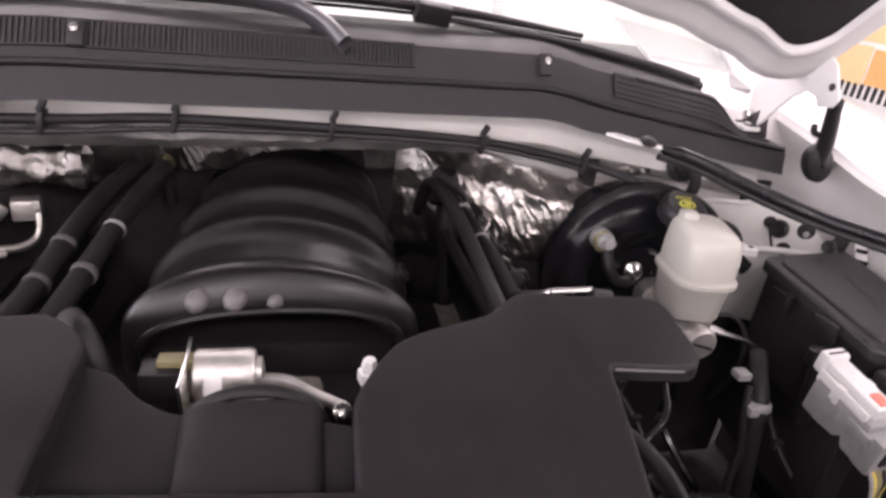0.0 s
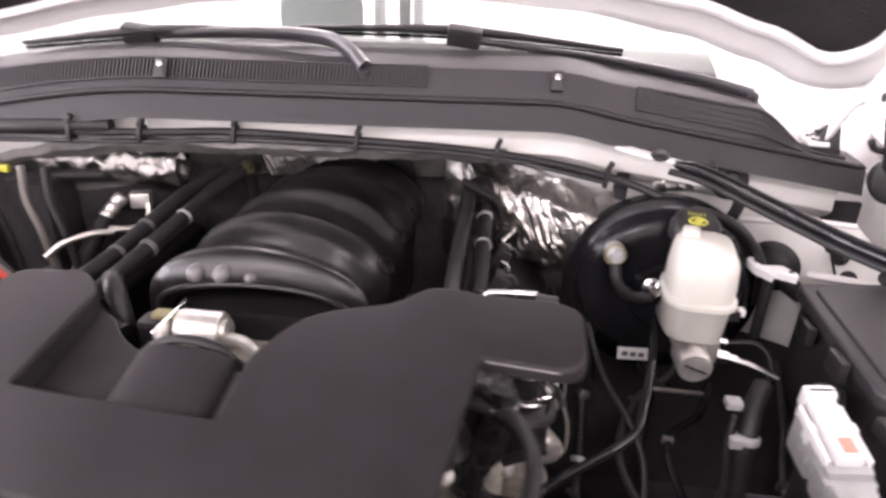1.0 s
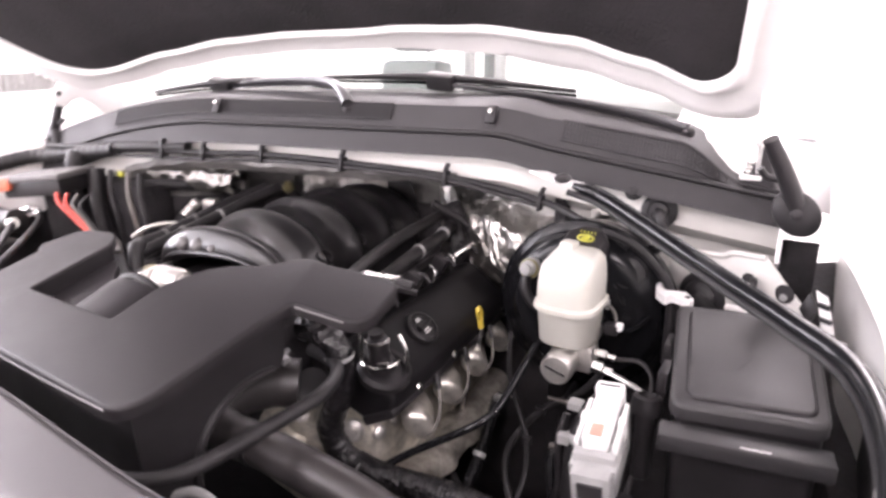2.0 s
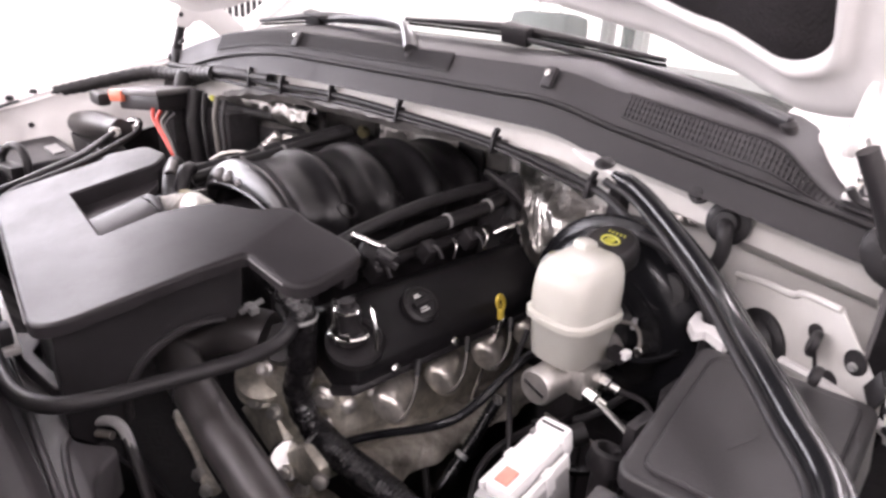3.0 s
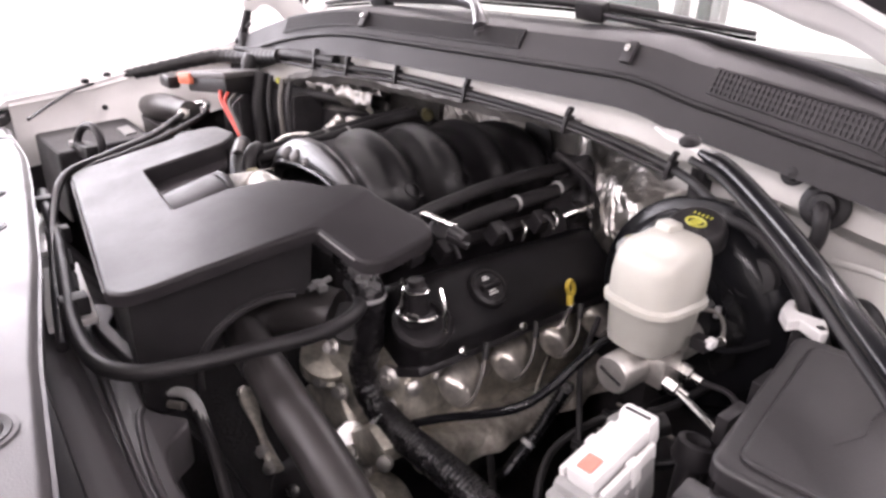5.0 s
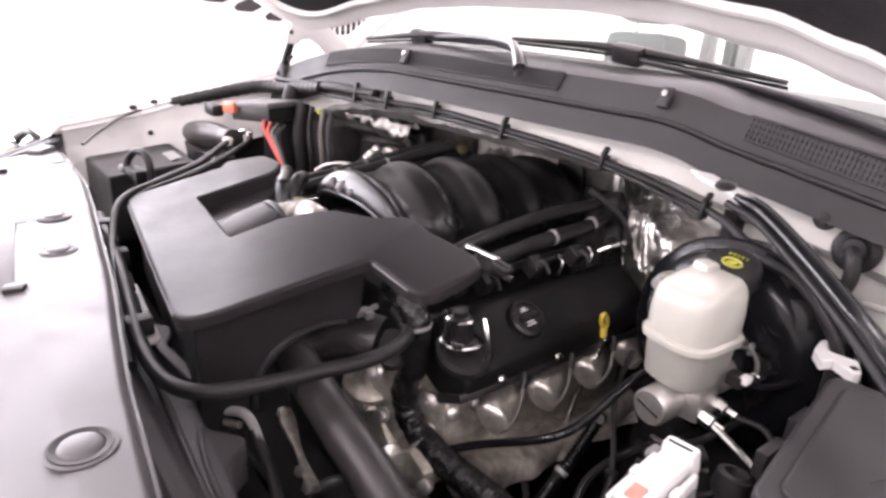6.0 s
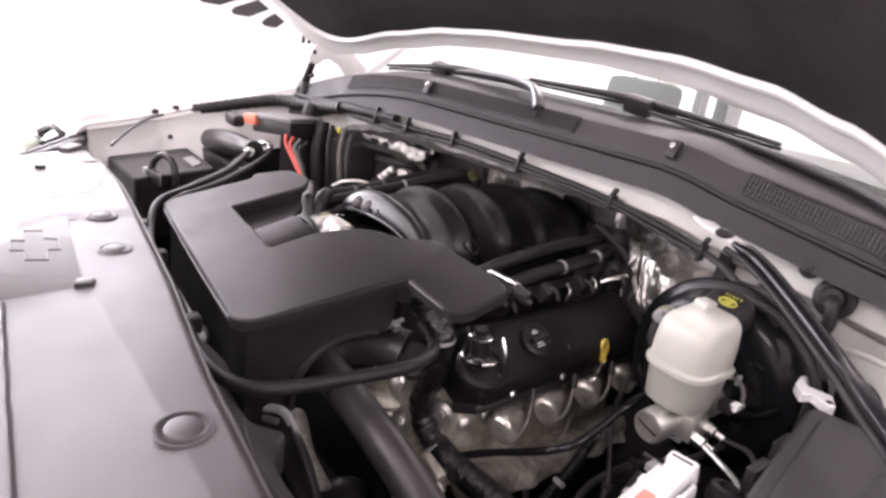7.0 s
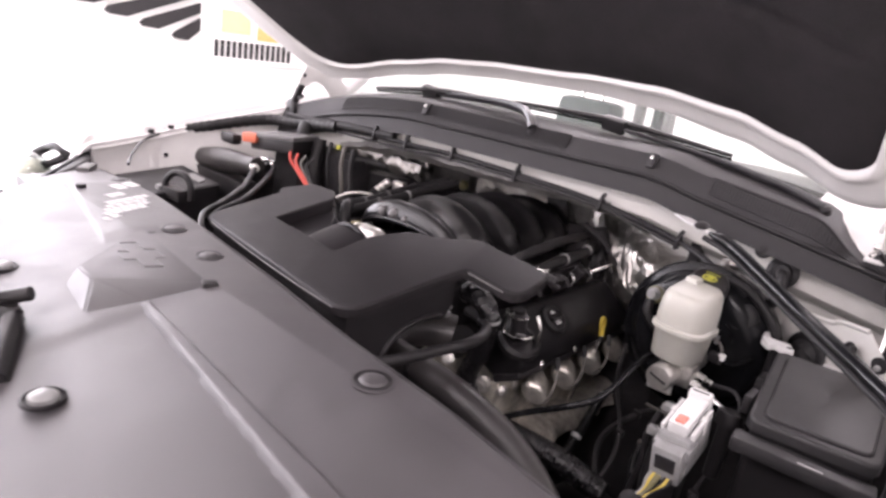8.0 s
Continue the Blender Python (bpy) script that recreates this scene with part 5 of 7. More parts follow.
def wire_connector():
    ob = thing("wire_connector", (0.75, 0.38, 0.95), "large grey and white wiring connector with a faded red tab", "connector")
    frame_ = Matrix.Translation((0.757, 0.385, 1.055)) @ Euler((radians(9), radians(-4), radians(3))).to_matrix().to_4x4() @ Matrix.Diagonal((0.78, 0.86, 0.92, 1.0))

    def lb(lo, hi, bevel=0.0):
        bm = box(lo, hi, bevel)
        bmesh.ops.transform(bm, matrix=frame_, verts=bm.verts)
        return bm
    shell = part("grey_shell", lb((-0.031, -0.062, -0.076), (0.031, 0.040, -0.012), 0.007), M_GREY, ob)
    part("front_skirt", lb((-0.028, -0.088, -0.080), (0.028, -0.055, -0.022), 0.007), M_GREY, shell)
    part("step", lb((-0.034, -0.070, -0.045), (0.034, -0.030, -0.024), 0.004), M_GREY, shell)
    for k in range(4):
        part("shell_rib", lb((-0.0335, -0.058 + 0.020 * k, -0.050), (0.0335, -0.051 + 0.020 * k, -0.026), 0.002), M_GREY, shell)
    part("window_row", lb((-0.018, -0.0905, -0.058), (0.018, -0.087, -0.034), 0.001), M_COWL, shell)
    lever = part("white_lever", lb((-0.019, -0.052, -0.014), (0.019, 0.052, 0.006), 0.005), M_WHITEPL, ob)
    part("lever_hook", lb((-0.022, 0.040, -0.020), (0.022, 0.060, 0.013), 0.006), M_WHITEPL, lever)
    part("lever_groove", lb((-0.016, 0.0475, 0.0125), (0.016, 0.0500, 0.0145)), M_BLACK, lever)
    for x in (-0.027, 0.027):
        part("side_rail", lb((x - 0.0035, -0.050, -0.022), (x + 0.0035, 0.040, -0.004), 0.002), M_WHITEPL, ob)
        part("rail_lug", lb((x - 0.006, -0.006, -0.030), (x + 0.006, 0.010, -0.002), 0.003), M_WHITEPL, ob)
    part("red_tab", lb((-0.009, -0.046, 0.004), (0.009, -0.024, 0.0085), 0.001), M_PINK, ob)
    for m, dx in ((M_YELLOW, -0.014), (M_TAN, -0.004), (M_BLACK, 0.006), (M_GREY, -0.020), (M_BLACK, 0.016), (M_TAN, -0.009), (M_YELLOW, 0.010)):
        a = frame_ @ Vector((dx, -0.080, -0.068))
        part("wire", tube([a, a + Vector((-0.002, -0.014, -0.012)), a + Vector((-0.010 - dx * 0.4, -0.020, -0.028)), Vector((0.742 + dx * 0.4, 0.290, 0.93))], 0.0024, 6, 5), m, ob)
    part("loom", tube([(0.742, 0.290, 0.945), (0.748, 0.300, 0.90), (0.78, 0.34, 0.85), (0.84, 0.38, 0.82)], 0.015, 12, 6, ridges=0.0015, pitch=0.006), M_RUBBER, ob)
    part("support", box((0.738, 0.36, 0.88), (0.775, 0.40, 1.015), 0.004), M_BLACK, ob)
    rr = thing("round_plug", (0.79, 0.47, 1.02), "round black wiring plug behind the connector", "plug")
    part("plug", lathe([(0.018, 0), (0.020, 0.006), (0.018, 0.022), (0.012, 0.024), (0.010, 0.012), (0, 0.012)], (0.790, 0.470, 1.02), (0, 0.2, 1), 20), M_BLACK, rr)
    part("stem", rod((0.790, 0.466, 0.93), (0.790, 0.470, 1.022), 0.012), M_BLACK, rr)
    vh = thing("clamped_hose", (0.71, 0.46, 0.9), "upright black hose held by a grey clamp", "hose")
    part("hose", tube([(0.735, 0.520, 1.005), (0.720, 0.495, 0.995), (0.708, 0.462, 0.965), (0.705, 0.448, 0.90), (0.712, 0.44, 0.82), (0.70, 0.43, 0.72)], 0.0125, 12, 6), M_RUBBER, vh)
    part("clamp", lathe([(0.0140, -0.006), (0.0155, -0.004), (0.0155, 0.004), (0.0140, 0.006)], (0.708, 0.461, 0.963), (0.05, 0.25, 1), 18), M_GREY, vh)
    part("clamp_ear", box((0.684, 0.446, 0.955), (0.700, 0.460, 0.970), 0.003), M_GREY, vh)
    part("thin_wire", tube([(0.690, 0.470, 0.99), (0.684, 0.455, 0.95), (0.690, 0.445, 0.90), (0.684, 0.44, 0.84), (0.692, 0.43, 0.76)], 0.005, 8, 6), M_BLACK, vh)
    part("wire_clip", box((0.684, 0.485, 0.985), (0.705, 0.505, 0.996), 0.003), M_GREY, vh)


wire_connector()


# ---- harness along the cowl, grommets, seal ----
def harness():
    ob = thing("wiring_harness", (0.1, 0.74, 1.23), "black taped wiring harness clipped along the firewall", "wiring harness")
    pts = [(-0.66, 0.630, 1.235), (-0.45, 0.655, 1.240), (-0.203, 0.694, 1.241), (-0.061, 0.722, 1.243), (0.135, 0.735, 1.239), (0.354, 0.757, 1.226), (0.531, 0.778, 1.194), (0.62, 0.745, 1.176), (0.70, 0.72, 1.150)]
    part("main_loom", tube(pts, 0.0065, 10, 8), M_RUBBER, ob)
    part("branch_loom", tube([Vector(p) + Vector((0, -0.003, -0.011 + 0.004 * math.sin(5 * p[0]))) for p in pts[:-2]], 0.0038, 8, 8), M_BLACK, ob)
    for x, y, z in ((-0.31, 0.676, 1.245), (-0.203, 0.694, 1.243), (-0.061, 0.722, 1.245), (0.135, 0.735, 1.241), (0.354, 0.757, 1.228), (0.531, 0.778, 1.196)):
        clip = part("clip", box((x - 0.0035, y - 0.010, z - 0.019), (x + 0.0035, y + 0.010, z + 0.009), 0.0015, rot=(0, 10, 0)), M_BLACK, ob)
        part("clip_tab", box((x - 0.001, y - 0.008, z + 0.007), (x + 0.007, y + 0.003, z + 0.024), 0.0025, rot=(0, 25, 0)), M_BLACK, clip)
    st = thing("fender_seal", (0.8, 0.6, 1.18), "thick glossy black rubber seal along the fender", "rubber seal")
    line = [(0.612, 0.700, 1.246), (0.66, 0.690, 1.236), (0.735, 0.650, 1.212), (0.805, 0.600, 1.192), (0.860, 0.540, 1.185), (0.93, 0.462, 1.178), (0.985, 0.395, 1.168), (1.005, 0.28, 1.155), (1.0, 0.1, 1.13)]
    part("bulb", tube(line, lambda t: 0.0105 if t > 0.06 else 0.005 + 0.09 * t, 12, 8), M_GLOSSRUB, st)
    part("lip", tube([Vector(p) + Vector((0.010, 0.008, -0.006)) for p in line[1:]], 0.0065, 10, 8), M_GLOSSRUB, st)
    part("inner_lip", tube([Vector(p) + Vector((-0.007, -0.006, -0.010)) for p in line], 0.005, 10, 8), M_RUBBER, st)
    pl = thing("white_tab", (0.58, 0.71, 1.24), "torn white insulation tab under the cowl edge", "tab")
    pts = [(0.530, 0.722), (0.560, 0.704), (0.600, 0.700), (0.642, 0.694), (0.646, 0.704), (0.610, 0.722), (0.585, 0.728), (0.555, 0.738)]
    part("sheet", prism(pts, lambda x, y: 1.260 - 0.14 * (x - 0.53), 0.004, 0.001), M_WHITEPL, pl, smooth=20)
    part("button", lathe([(0.013, 0), (0.014, 0.003), (0.010, 0.007), (0, 0.008)], (0.592, 0.708, 1.252), (0, -0.3, 1), 18), M_BLACK, pl)
    for i, (p, r) in enumerate((((0.727, 0.803, 1.191), 0.029), ((0.686, 0.792, 1.224), 0.0155))):
        g = thing("firewall_grommet", p, "round black rubber grommet in the firewall", "grommet", "firewall grommets")
        part("disc", lathe([(r, 0), (r * 1.02, 0.004), (r * 0.86, 0.007), (r * 0.62, 0.007), (r * 0.52, 0.014), (0, 0.016)], Vector(p) + Vector((0, 0.006, 0)), (0, -1, 0.15), 28), M_RUBBER, g)
        if i == 0:
            part("hose", tube([Vector(p) + Vector((0, -0.006, 0)), Vector(p) + Vector((0.008, -0.022, -0.004)), Vector(p) + Vector((0.012, -0.026, -0.03)), Vector(p) + Vector((0.0, -0.022, -0.065)), Vector(p) + Vector((-0.02, -0.01, -0.09))], 0.0095, 12, 6), M_RUBBER, g)


harness()


# ---- engine, driver side ----
def valve_cover(side, label):
    """side 1: the bank beside the brake booster, -1: the far bank."""
    def X(x):
        return x if side > 0 else 2 * XC - 0.02 - x
    ob = thing("valve_cover", (X(0.41), 0.6, 0.9), label, "valve cover", "engine valve covers")
    prof = [(0.335, 1.026), (0.368, 1.044), (0.386, 1.040), (0.446, 0.993), (0.457, 0.975), (0.452, 0.950), (0.434, 0.930), (0.402, 0.922), (0.345, 0.945)]
    part("cover", extrude_profile([(X(x), 0.408, z) for x, z in prof], (0, 0.415, 0), 0.012, 4), M_VALVE, ob, smooth=40)
    part("gasket_rail", extrude_profile([(X(x), 0.402, z) for x, z in ((0.398, 0.934), (0.452, 0.962), (0.458, 0.950), (0.404, 0.920))], (0, 0.428, 0), 0.003), M_BLACK, ob)
    for y in (0.475, 0.59, 0.70, 0.79):
        part("cover_bolt", lathe([(0.007, 0), (0.007, 0.006), (0.004, 0.008), (0, 0.008)], (X(0.452), y, 0.962), (0.8 * side, 0, 0.5), 8), M_STEEL, ob)
    return ob


cover = valve_cover(1, "black plastic valve cover above the exhaust ports")
n = Vector((0.62, -0.03, 0.79)).normalized()
cap_at = Vector((0.413, 0.551, 1.0165))
cap = part("oil_cap", lathe([(0.030, 0.0), (0.031, 0.006), (0.029, 0.012), (0.024, 0.014), (0.022, 0.011), (0, 0.011)], cap_at, n, 28), M_BLACK, cover)
u = Vector((0, 1, 0.07)).normalized()
w = n.cross(u)
part("grip", rod(cap_at + n * 0.015 - u * 0.016, cap_at + n * 0.015 + u * 0.016, 0.0055, 10), M_BLACK, cap)
for off, lo, hi in ((0.012, -0.010, 0.006), (0.0075, -0.008, 0.004), (0.0, -0.003, 0.014), (-0.011, -0.008, 0.004), (-0.0145, -0.006, 0.002)):
    part("print_bar", rod(cap_at + n * 0.0148 - w * off + u * lo, cap_at + n * 0.0148 - w * off + u * hi, 0.0013, 6), M_PRINT, cap)


def oil_neck():
    ob = thing("breather_neck", (0.405, 0.435, 0.95), "black breather neck with shiny metal spring clips", "breather neck")
    part("neck", lathe([(0.022, 0), (0.022, 0.010), (0.016, 0.014), (0.0145, 0.034), (0.0155, 0.036), (0.0155, 0.048), (0.011, 0.052), (0.011, 0.060), (0.0, 0.061)], (0.424, 0.424, 1.014), (-0.05, -0.1, 1), 22), M_BLACK, ob)
    part("upper_ring", tube([(0.421 + 0.0165 * math.cos(a), 0.420 + 0.0165 * math.sin(a), 1.060) for a in frange(-2.6, 0.6, 10)], 0.0022, 6, 2), M_STEEL, ob)
    part("lower_clip", tube([(0.424 + 0.027 * math.cos(a), 0.422 + 0.027 * math.sin(a), 1.028) for a in frange(-2.8, 0.4, 10)], 0.003, 6, 2), M_STEEL, ob)
    part("clip_tab", box((0.436, 0.396, 1.032), (0.452, 0.400, 1.040), 0.001, rot=(0, 0, 30)), M_STEEL, ob)
    for dx, dy in ((-0.028, -0.012), (0.034, 0.012)):
        part("guard", tube([(0.425 + dx, 0.424 + dy, 1.010), (0.426 + dx, 0.424 + dy, 1.042), (0.42 + dx * 0.8, 0.426 + dy, 1.066)], 0.0035, 8, 4), M_STEEL, ob)
    part("base", lathe([(0.040, 0.0), (0.041, 0.012), (0.036, 0.018), (0.029, 0.018), (0.027, 0.012), (0, 0.012)], (0.422, 0.430, 1.000), (0.35, -0.15, 0.9), 26), M_BLACK, ob)


oil_neck()


def fuel_rail():
    ob = thing("fuel_rail_loom", (0.34, 0.6, 1.06), "black taped fuel rail loom beside the manifold", "wiring loom")
    part("loom", tube([(0.352, 0.455, 1.085), (0.352, 0.52, 1.094), (0.350, 0.60, 1.104), (0.345, 0.69, 1.108), (0.342, 0.76, 1.110), (0.332, 0.81, 1.114), (0.312, 0.85, 1.10)], 0.012, 12, 8), M_RUBBER, ob)
    part("upper_hose", tube([(0.325, 0.440, 1.098), (0.318, 0.52, 1.116), (0.315, 0.65, 1.132), (0.312, 0.785, 1.134), (0.302, 0.855, 1.122), (0.295, 0.885, 1.06)], 0.0105, 12, 8), M_RUBBER, ob)
    part("rear_hose", tube([(0.322, 0.835, 1.150), (0.334, 0.845, 1.10), (0.340, 0.840, 1.04), (0.345, 0.835, 0.95), (0.345, 0.83, 0.86)], lambda t: 0.020 + 0.003 * math.sin(17 * t), 12, 7), M_RUBBER, ob)
    part("rear_lead", tube([(0.300, 0.80, 1.160), (0.355, 0.835, 1.115), (0.372, 0.840, 1.06), (0.385, 0.838, 0.99)], 0.008, 10, 6), M_BLACK, ob)
    for y in (0.665, 0.765):
        part("band", lathe([(0.0128, -0.003), (0.0134, 0), (0.0128, 0.003)], (0.350 - 0.05 * (y - 0.6), y, 1.1045 + 0.05 * (y - 0.6)), (0, 1, 0.05), 16), M_GREY, ob)
    for y, dz in ((0.50, 0.010), (0.60, 0.014), (0.69, 0.014), (0.78, 0.012)):
        part("injector_plug", box((0.362, y - 0.012, 1.052 + dz), (0.388, y + 0.012, 1.082 + dz), 0.004, rot=(0, 30, 0)), M_BLACK, ob)
        part("lead", tube([(0.372, y, 1.075 + dz), (0.392, y + 0.004, 1.078 + dz), (0.402, y + 0.006, 1.064 + dz)], 0.0035, 8, 5), M_BLACK, ob)
    for y in (0.645, 0.715):
        part("clip", tube([(0.386, y, 1.062), (0.388, y + 0.004, 1.082), (0.376, y + 0.006, 1.090)], 0.0025, 6, 4), M_STEEL, ob)
    part("crossover_pipe", tube([(0.372, 0.755, 1.075), (0.388, 0.775, 1.088), (0.386, 0.805, 1.086)], 0.006, 10, 6), M_STEEL, ob)
    part("rail_end", box((0.345, 0.430, 1.072), (0.385, 0.462, 1.092), 0.004, rot=(0, 12, 15)), M_BLACK, ob)
    part("rail_end_clip", box((0.350, 0.434, 1.092), (0.390, 0.440, 1.096), 0.001, rot=(0, 12, 25)), M_STEEL, ob)
    part("rail_bracket", join(rod((0.372, 0.465, 1.138), (0.428, 0.475, 1.135), 0.0042), rod((0.372, 0.465, 1.138), (0.362, 0.470, 1.128), 0.0045)), M_STEEL, ob)
    part("quick_coupler", join(rod((0.424, 0.470, 1.131), (0.452, 0.473, 1.126), 0.0085), box((0.430, 0.460, 1.120), (0.462, 0.468, 1.128), 0.002, rot=(0, 12, 20))), M_BLACK, ob)
    part("rail_nose", tube([(0.352, 0.520, 1.094), (0.372, 0.490, 1.110), (0.396, 0.478, 1.122)], 0.014, 12, 5), M_RUBBER, ob)
    part("rail", rod((0.335, 0.46, 1.06), (0.325, 0.79, 1.06), 0.010), M_BLACK, ob)


fuel_rail()


def dipstick():
    ob = thing("dipstick", (0.45, 0.69, 0.9), "yellow looped oil dipstick handle on a steel tube", "dipstick")
    c = Vector((0.456, 0.688, 0.997))
    part("handle", tube([c + Vector((0.0, 0.007 * math.sin(a) + 0.004 * math.cos(a), 0.002 - 0.013 * math.cos(a))) for a in frange(0.0, 2 * math.pi, 16)], 0.0038, 10, 2), M_YELLOW, ob)
    part("collar", rod(c + Vector((0.003, 0, -0.026)), c + Vector((0.001, 0, -0.009)), 0.0055), M_YELLOW, ob)
    part("tube", tube([c + Vector((0.003, 0, -0.03)), (0.455, 0.68, 0.93), (0.440, 0.67, 0.86), (0.43, 0.66, 0.78)], 0.0045, 8, 5), M_STEEL, ob)


dipstick()


def exhaust_side():
    head = thing("engine_casting", (0.36, 0.6, 0.75), "rough cast aluminium engine casting below the valve cover", "engine casting")
    part("casting", box((0.30, 0.415, 0.78), (0.405, 0.83, 0.915), 0.012), M_ALUDULL, head)
    for y in (0.43, 0.475, 0.56, 0.65, 0.75):
        part("lug", lathe([(0.012, 0), (0.012, 0.012), (0.007, 0.016), (0, 0.016)], (0.402, y, 0.895 - 0.02 * (y > 0.5)), (1, -0.2, 0.2), 12), M_ALU, head)
    for y, z in ((0.415, 0.90), (0.420, 0.845), (0.414, 0.81)):
        part("end_boss", lathe([(0.018, 0), (0.019, 0.010), (0.013, 0.015), (0.008, 0.015), (0.007, 0.020), (0, 0.020)], (0.372, y, z), (0.5, -1, 0.1), 14), M_ALU, head)
    man = thing("exhaust_manifold", (0.43, 0.6, 0.7), "dull grey cast exhaust manifold with heat shield", "exhaust manifold")
    part("log", tube([(0.425, 0.43, 0.790), (0.432, 0.52, 0.772), (0.436, 0.62, 0.772), (0.436, 0.72, 0.782), (0.432, 0.82, 0.79)], 0.030, 14, 6), M_IRON, man)

    def shield(u_, v_):
        a = math.pi * (0.05 + 0.75 * u_)
        y = 0.44 + 0.37 * v_
        r = 0.046 + 0.006 * math.sin(v_ * 26)
        return (0.420 + r * math.cos(a) * 1.1, y, 0.762 + r * math.sin(a) * 0.8)
    part("heat_shield", sheet(shield, 12, 40, 0.002), M_IRON, man)
    for k in range(4):
        y = 0.505 + 0.098 * k
        s = thing("spark_plug_shield", (0.40, y, 0.84), "shiny metal spark plug boot shield", "spark plug shield", "spark plug shields")
        part("can", lathe([(0.0, -0.004), (0.018, -0.004), (0.0255, -0.001), (0.0290, 0.004), (0.0300, 0.011), (0.0290, 0.018), (0.0285, 0.050), (0.024, 0.058), (0.018, 0.075)], (0.464, y - 0.048, 0.906 + 0.004 * k), (-0.52, 0.82, 0.1), 24, (0.72, 1.05)), M_BRIGHT, s)
        part("lead", tube([(0.474, y - 0.042, 0.890 + 0.004 * k), (0.486, y - 0.034, 0.906 + 0.004 * k), (0.486, y - 0.020, 0.934), (0.474, y - 0.004, 0.966)], 0.0024, 8, 6), M_LEAD, s)
        part("boot", rod((0.479, y - 0.010, 0.955), (0.470, y + 0.000, 0.974), 0.0050), M_RUBBER, s)
    ob = thing("steering_shaft_line", (0.47, 0.6, 0.8), "black coated fluid line below the exhaust manifold", "fluid line")
    part("line", tube([(0.420, 0.392, 0.850), (0.470, 0.424, 0.883), (0.565, 0.460, 0.942), (0.587, 0.505, 0.968), (0.600, 0.570, 1.012), (0.606, 0.64, 1.02)], 0.0062, 10, 7), M_GLOSSRUB, ob)
    part("sleeve", tube([(0.520, 0.628, 0.880), (0.520, 0.57, 0.82), (0.515, 0.50, 0.755), (0.50, 0.44, 0.70)], 0.0085, 12, 6, ridges=0.0022, pitch=0.007), M_GLOSSRUB, ob)
    part("joint", rod((0.519, 0.560, 0.812), (0.5185, 0.554, 0.806), 0.0112), M_GREY, ob)
    part("nut", lathe([(0.010, 0), (0.010, 0.012), (0, 0.013)], (0.521, 0.630, 0.880), (0.3, -1, 0.3), 6), M_STEEL, ob)


exhaust_side()


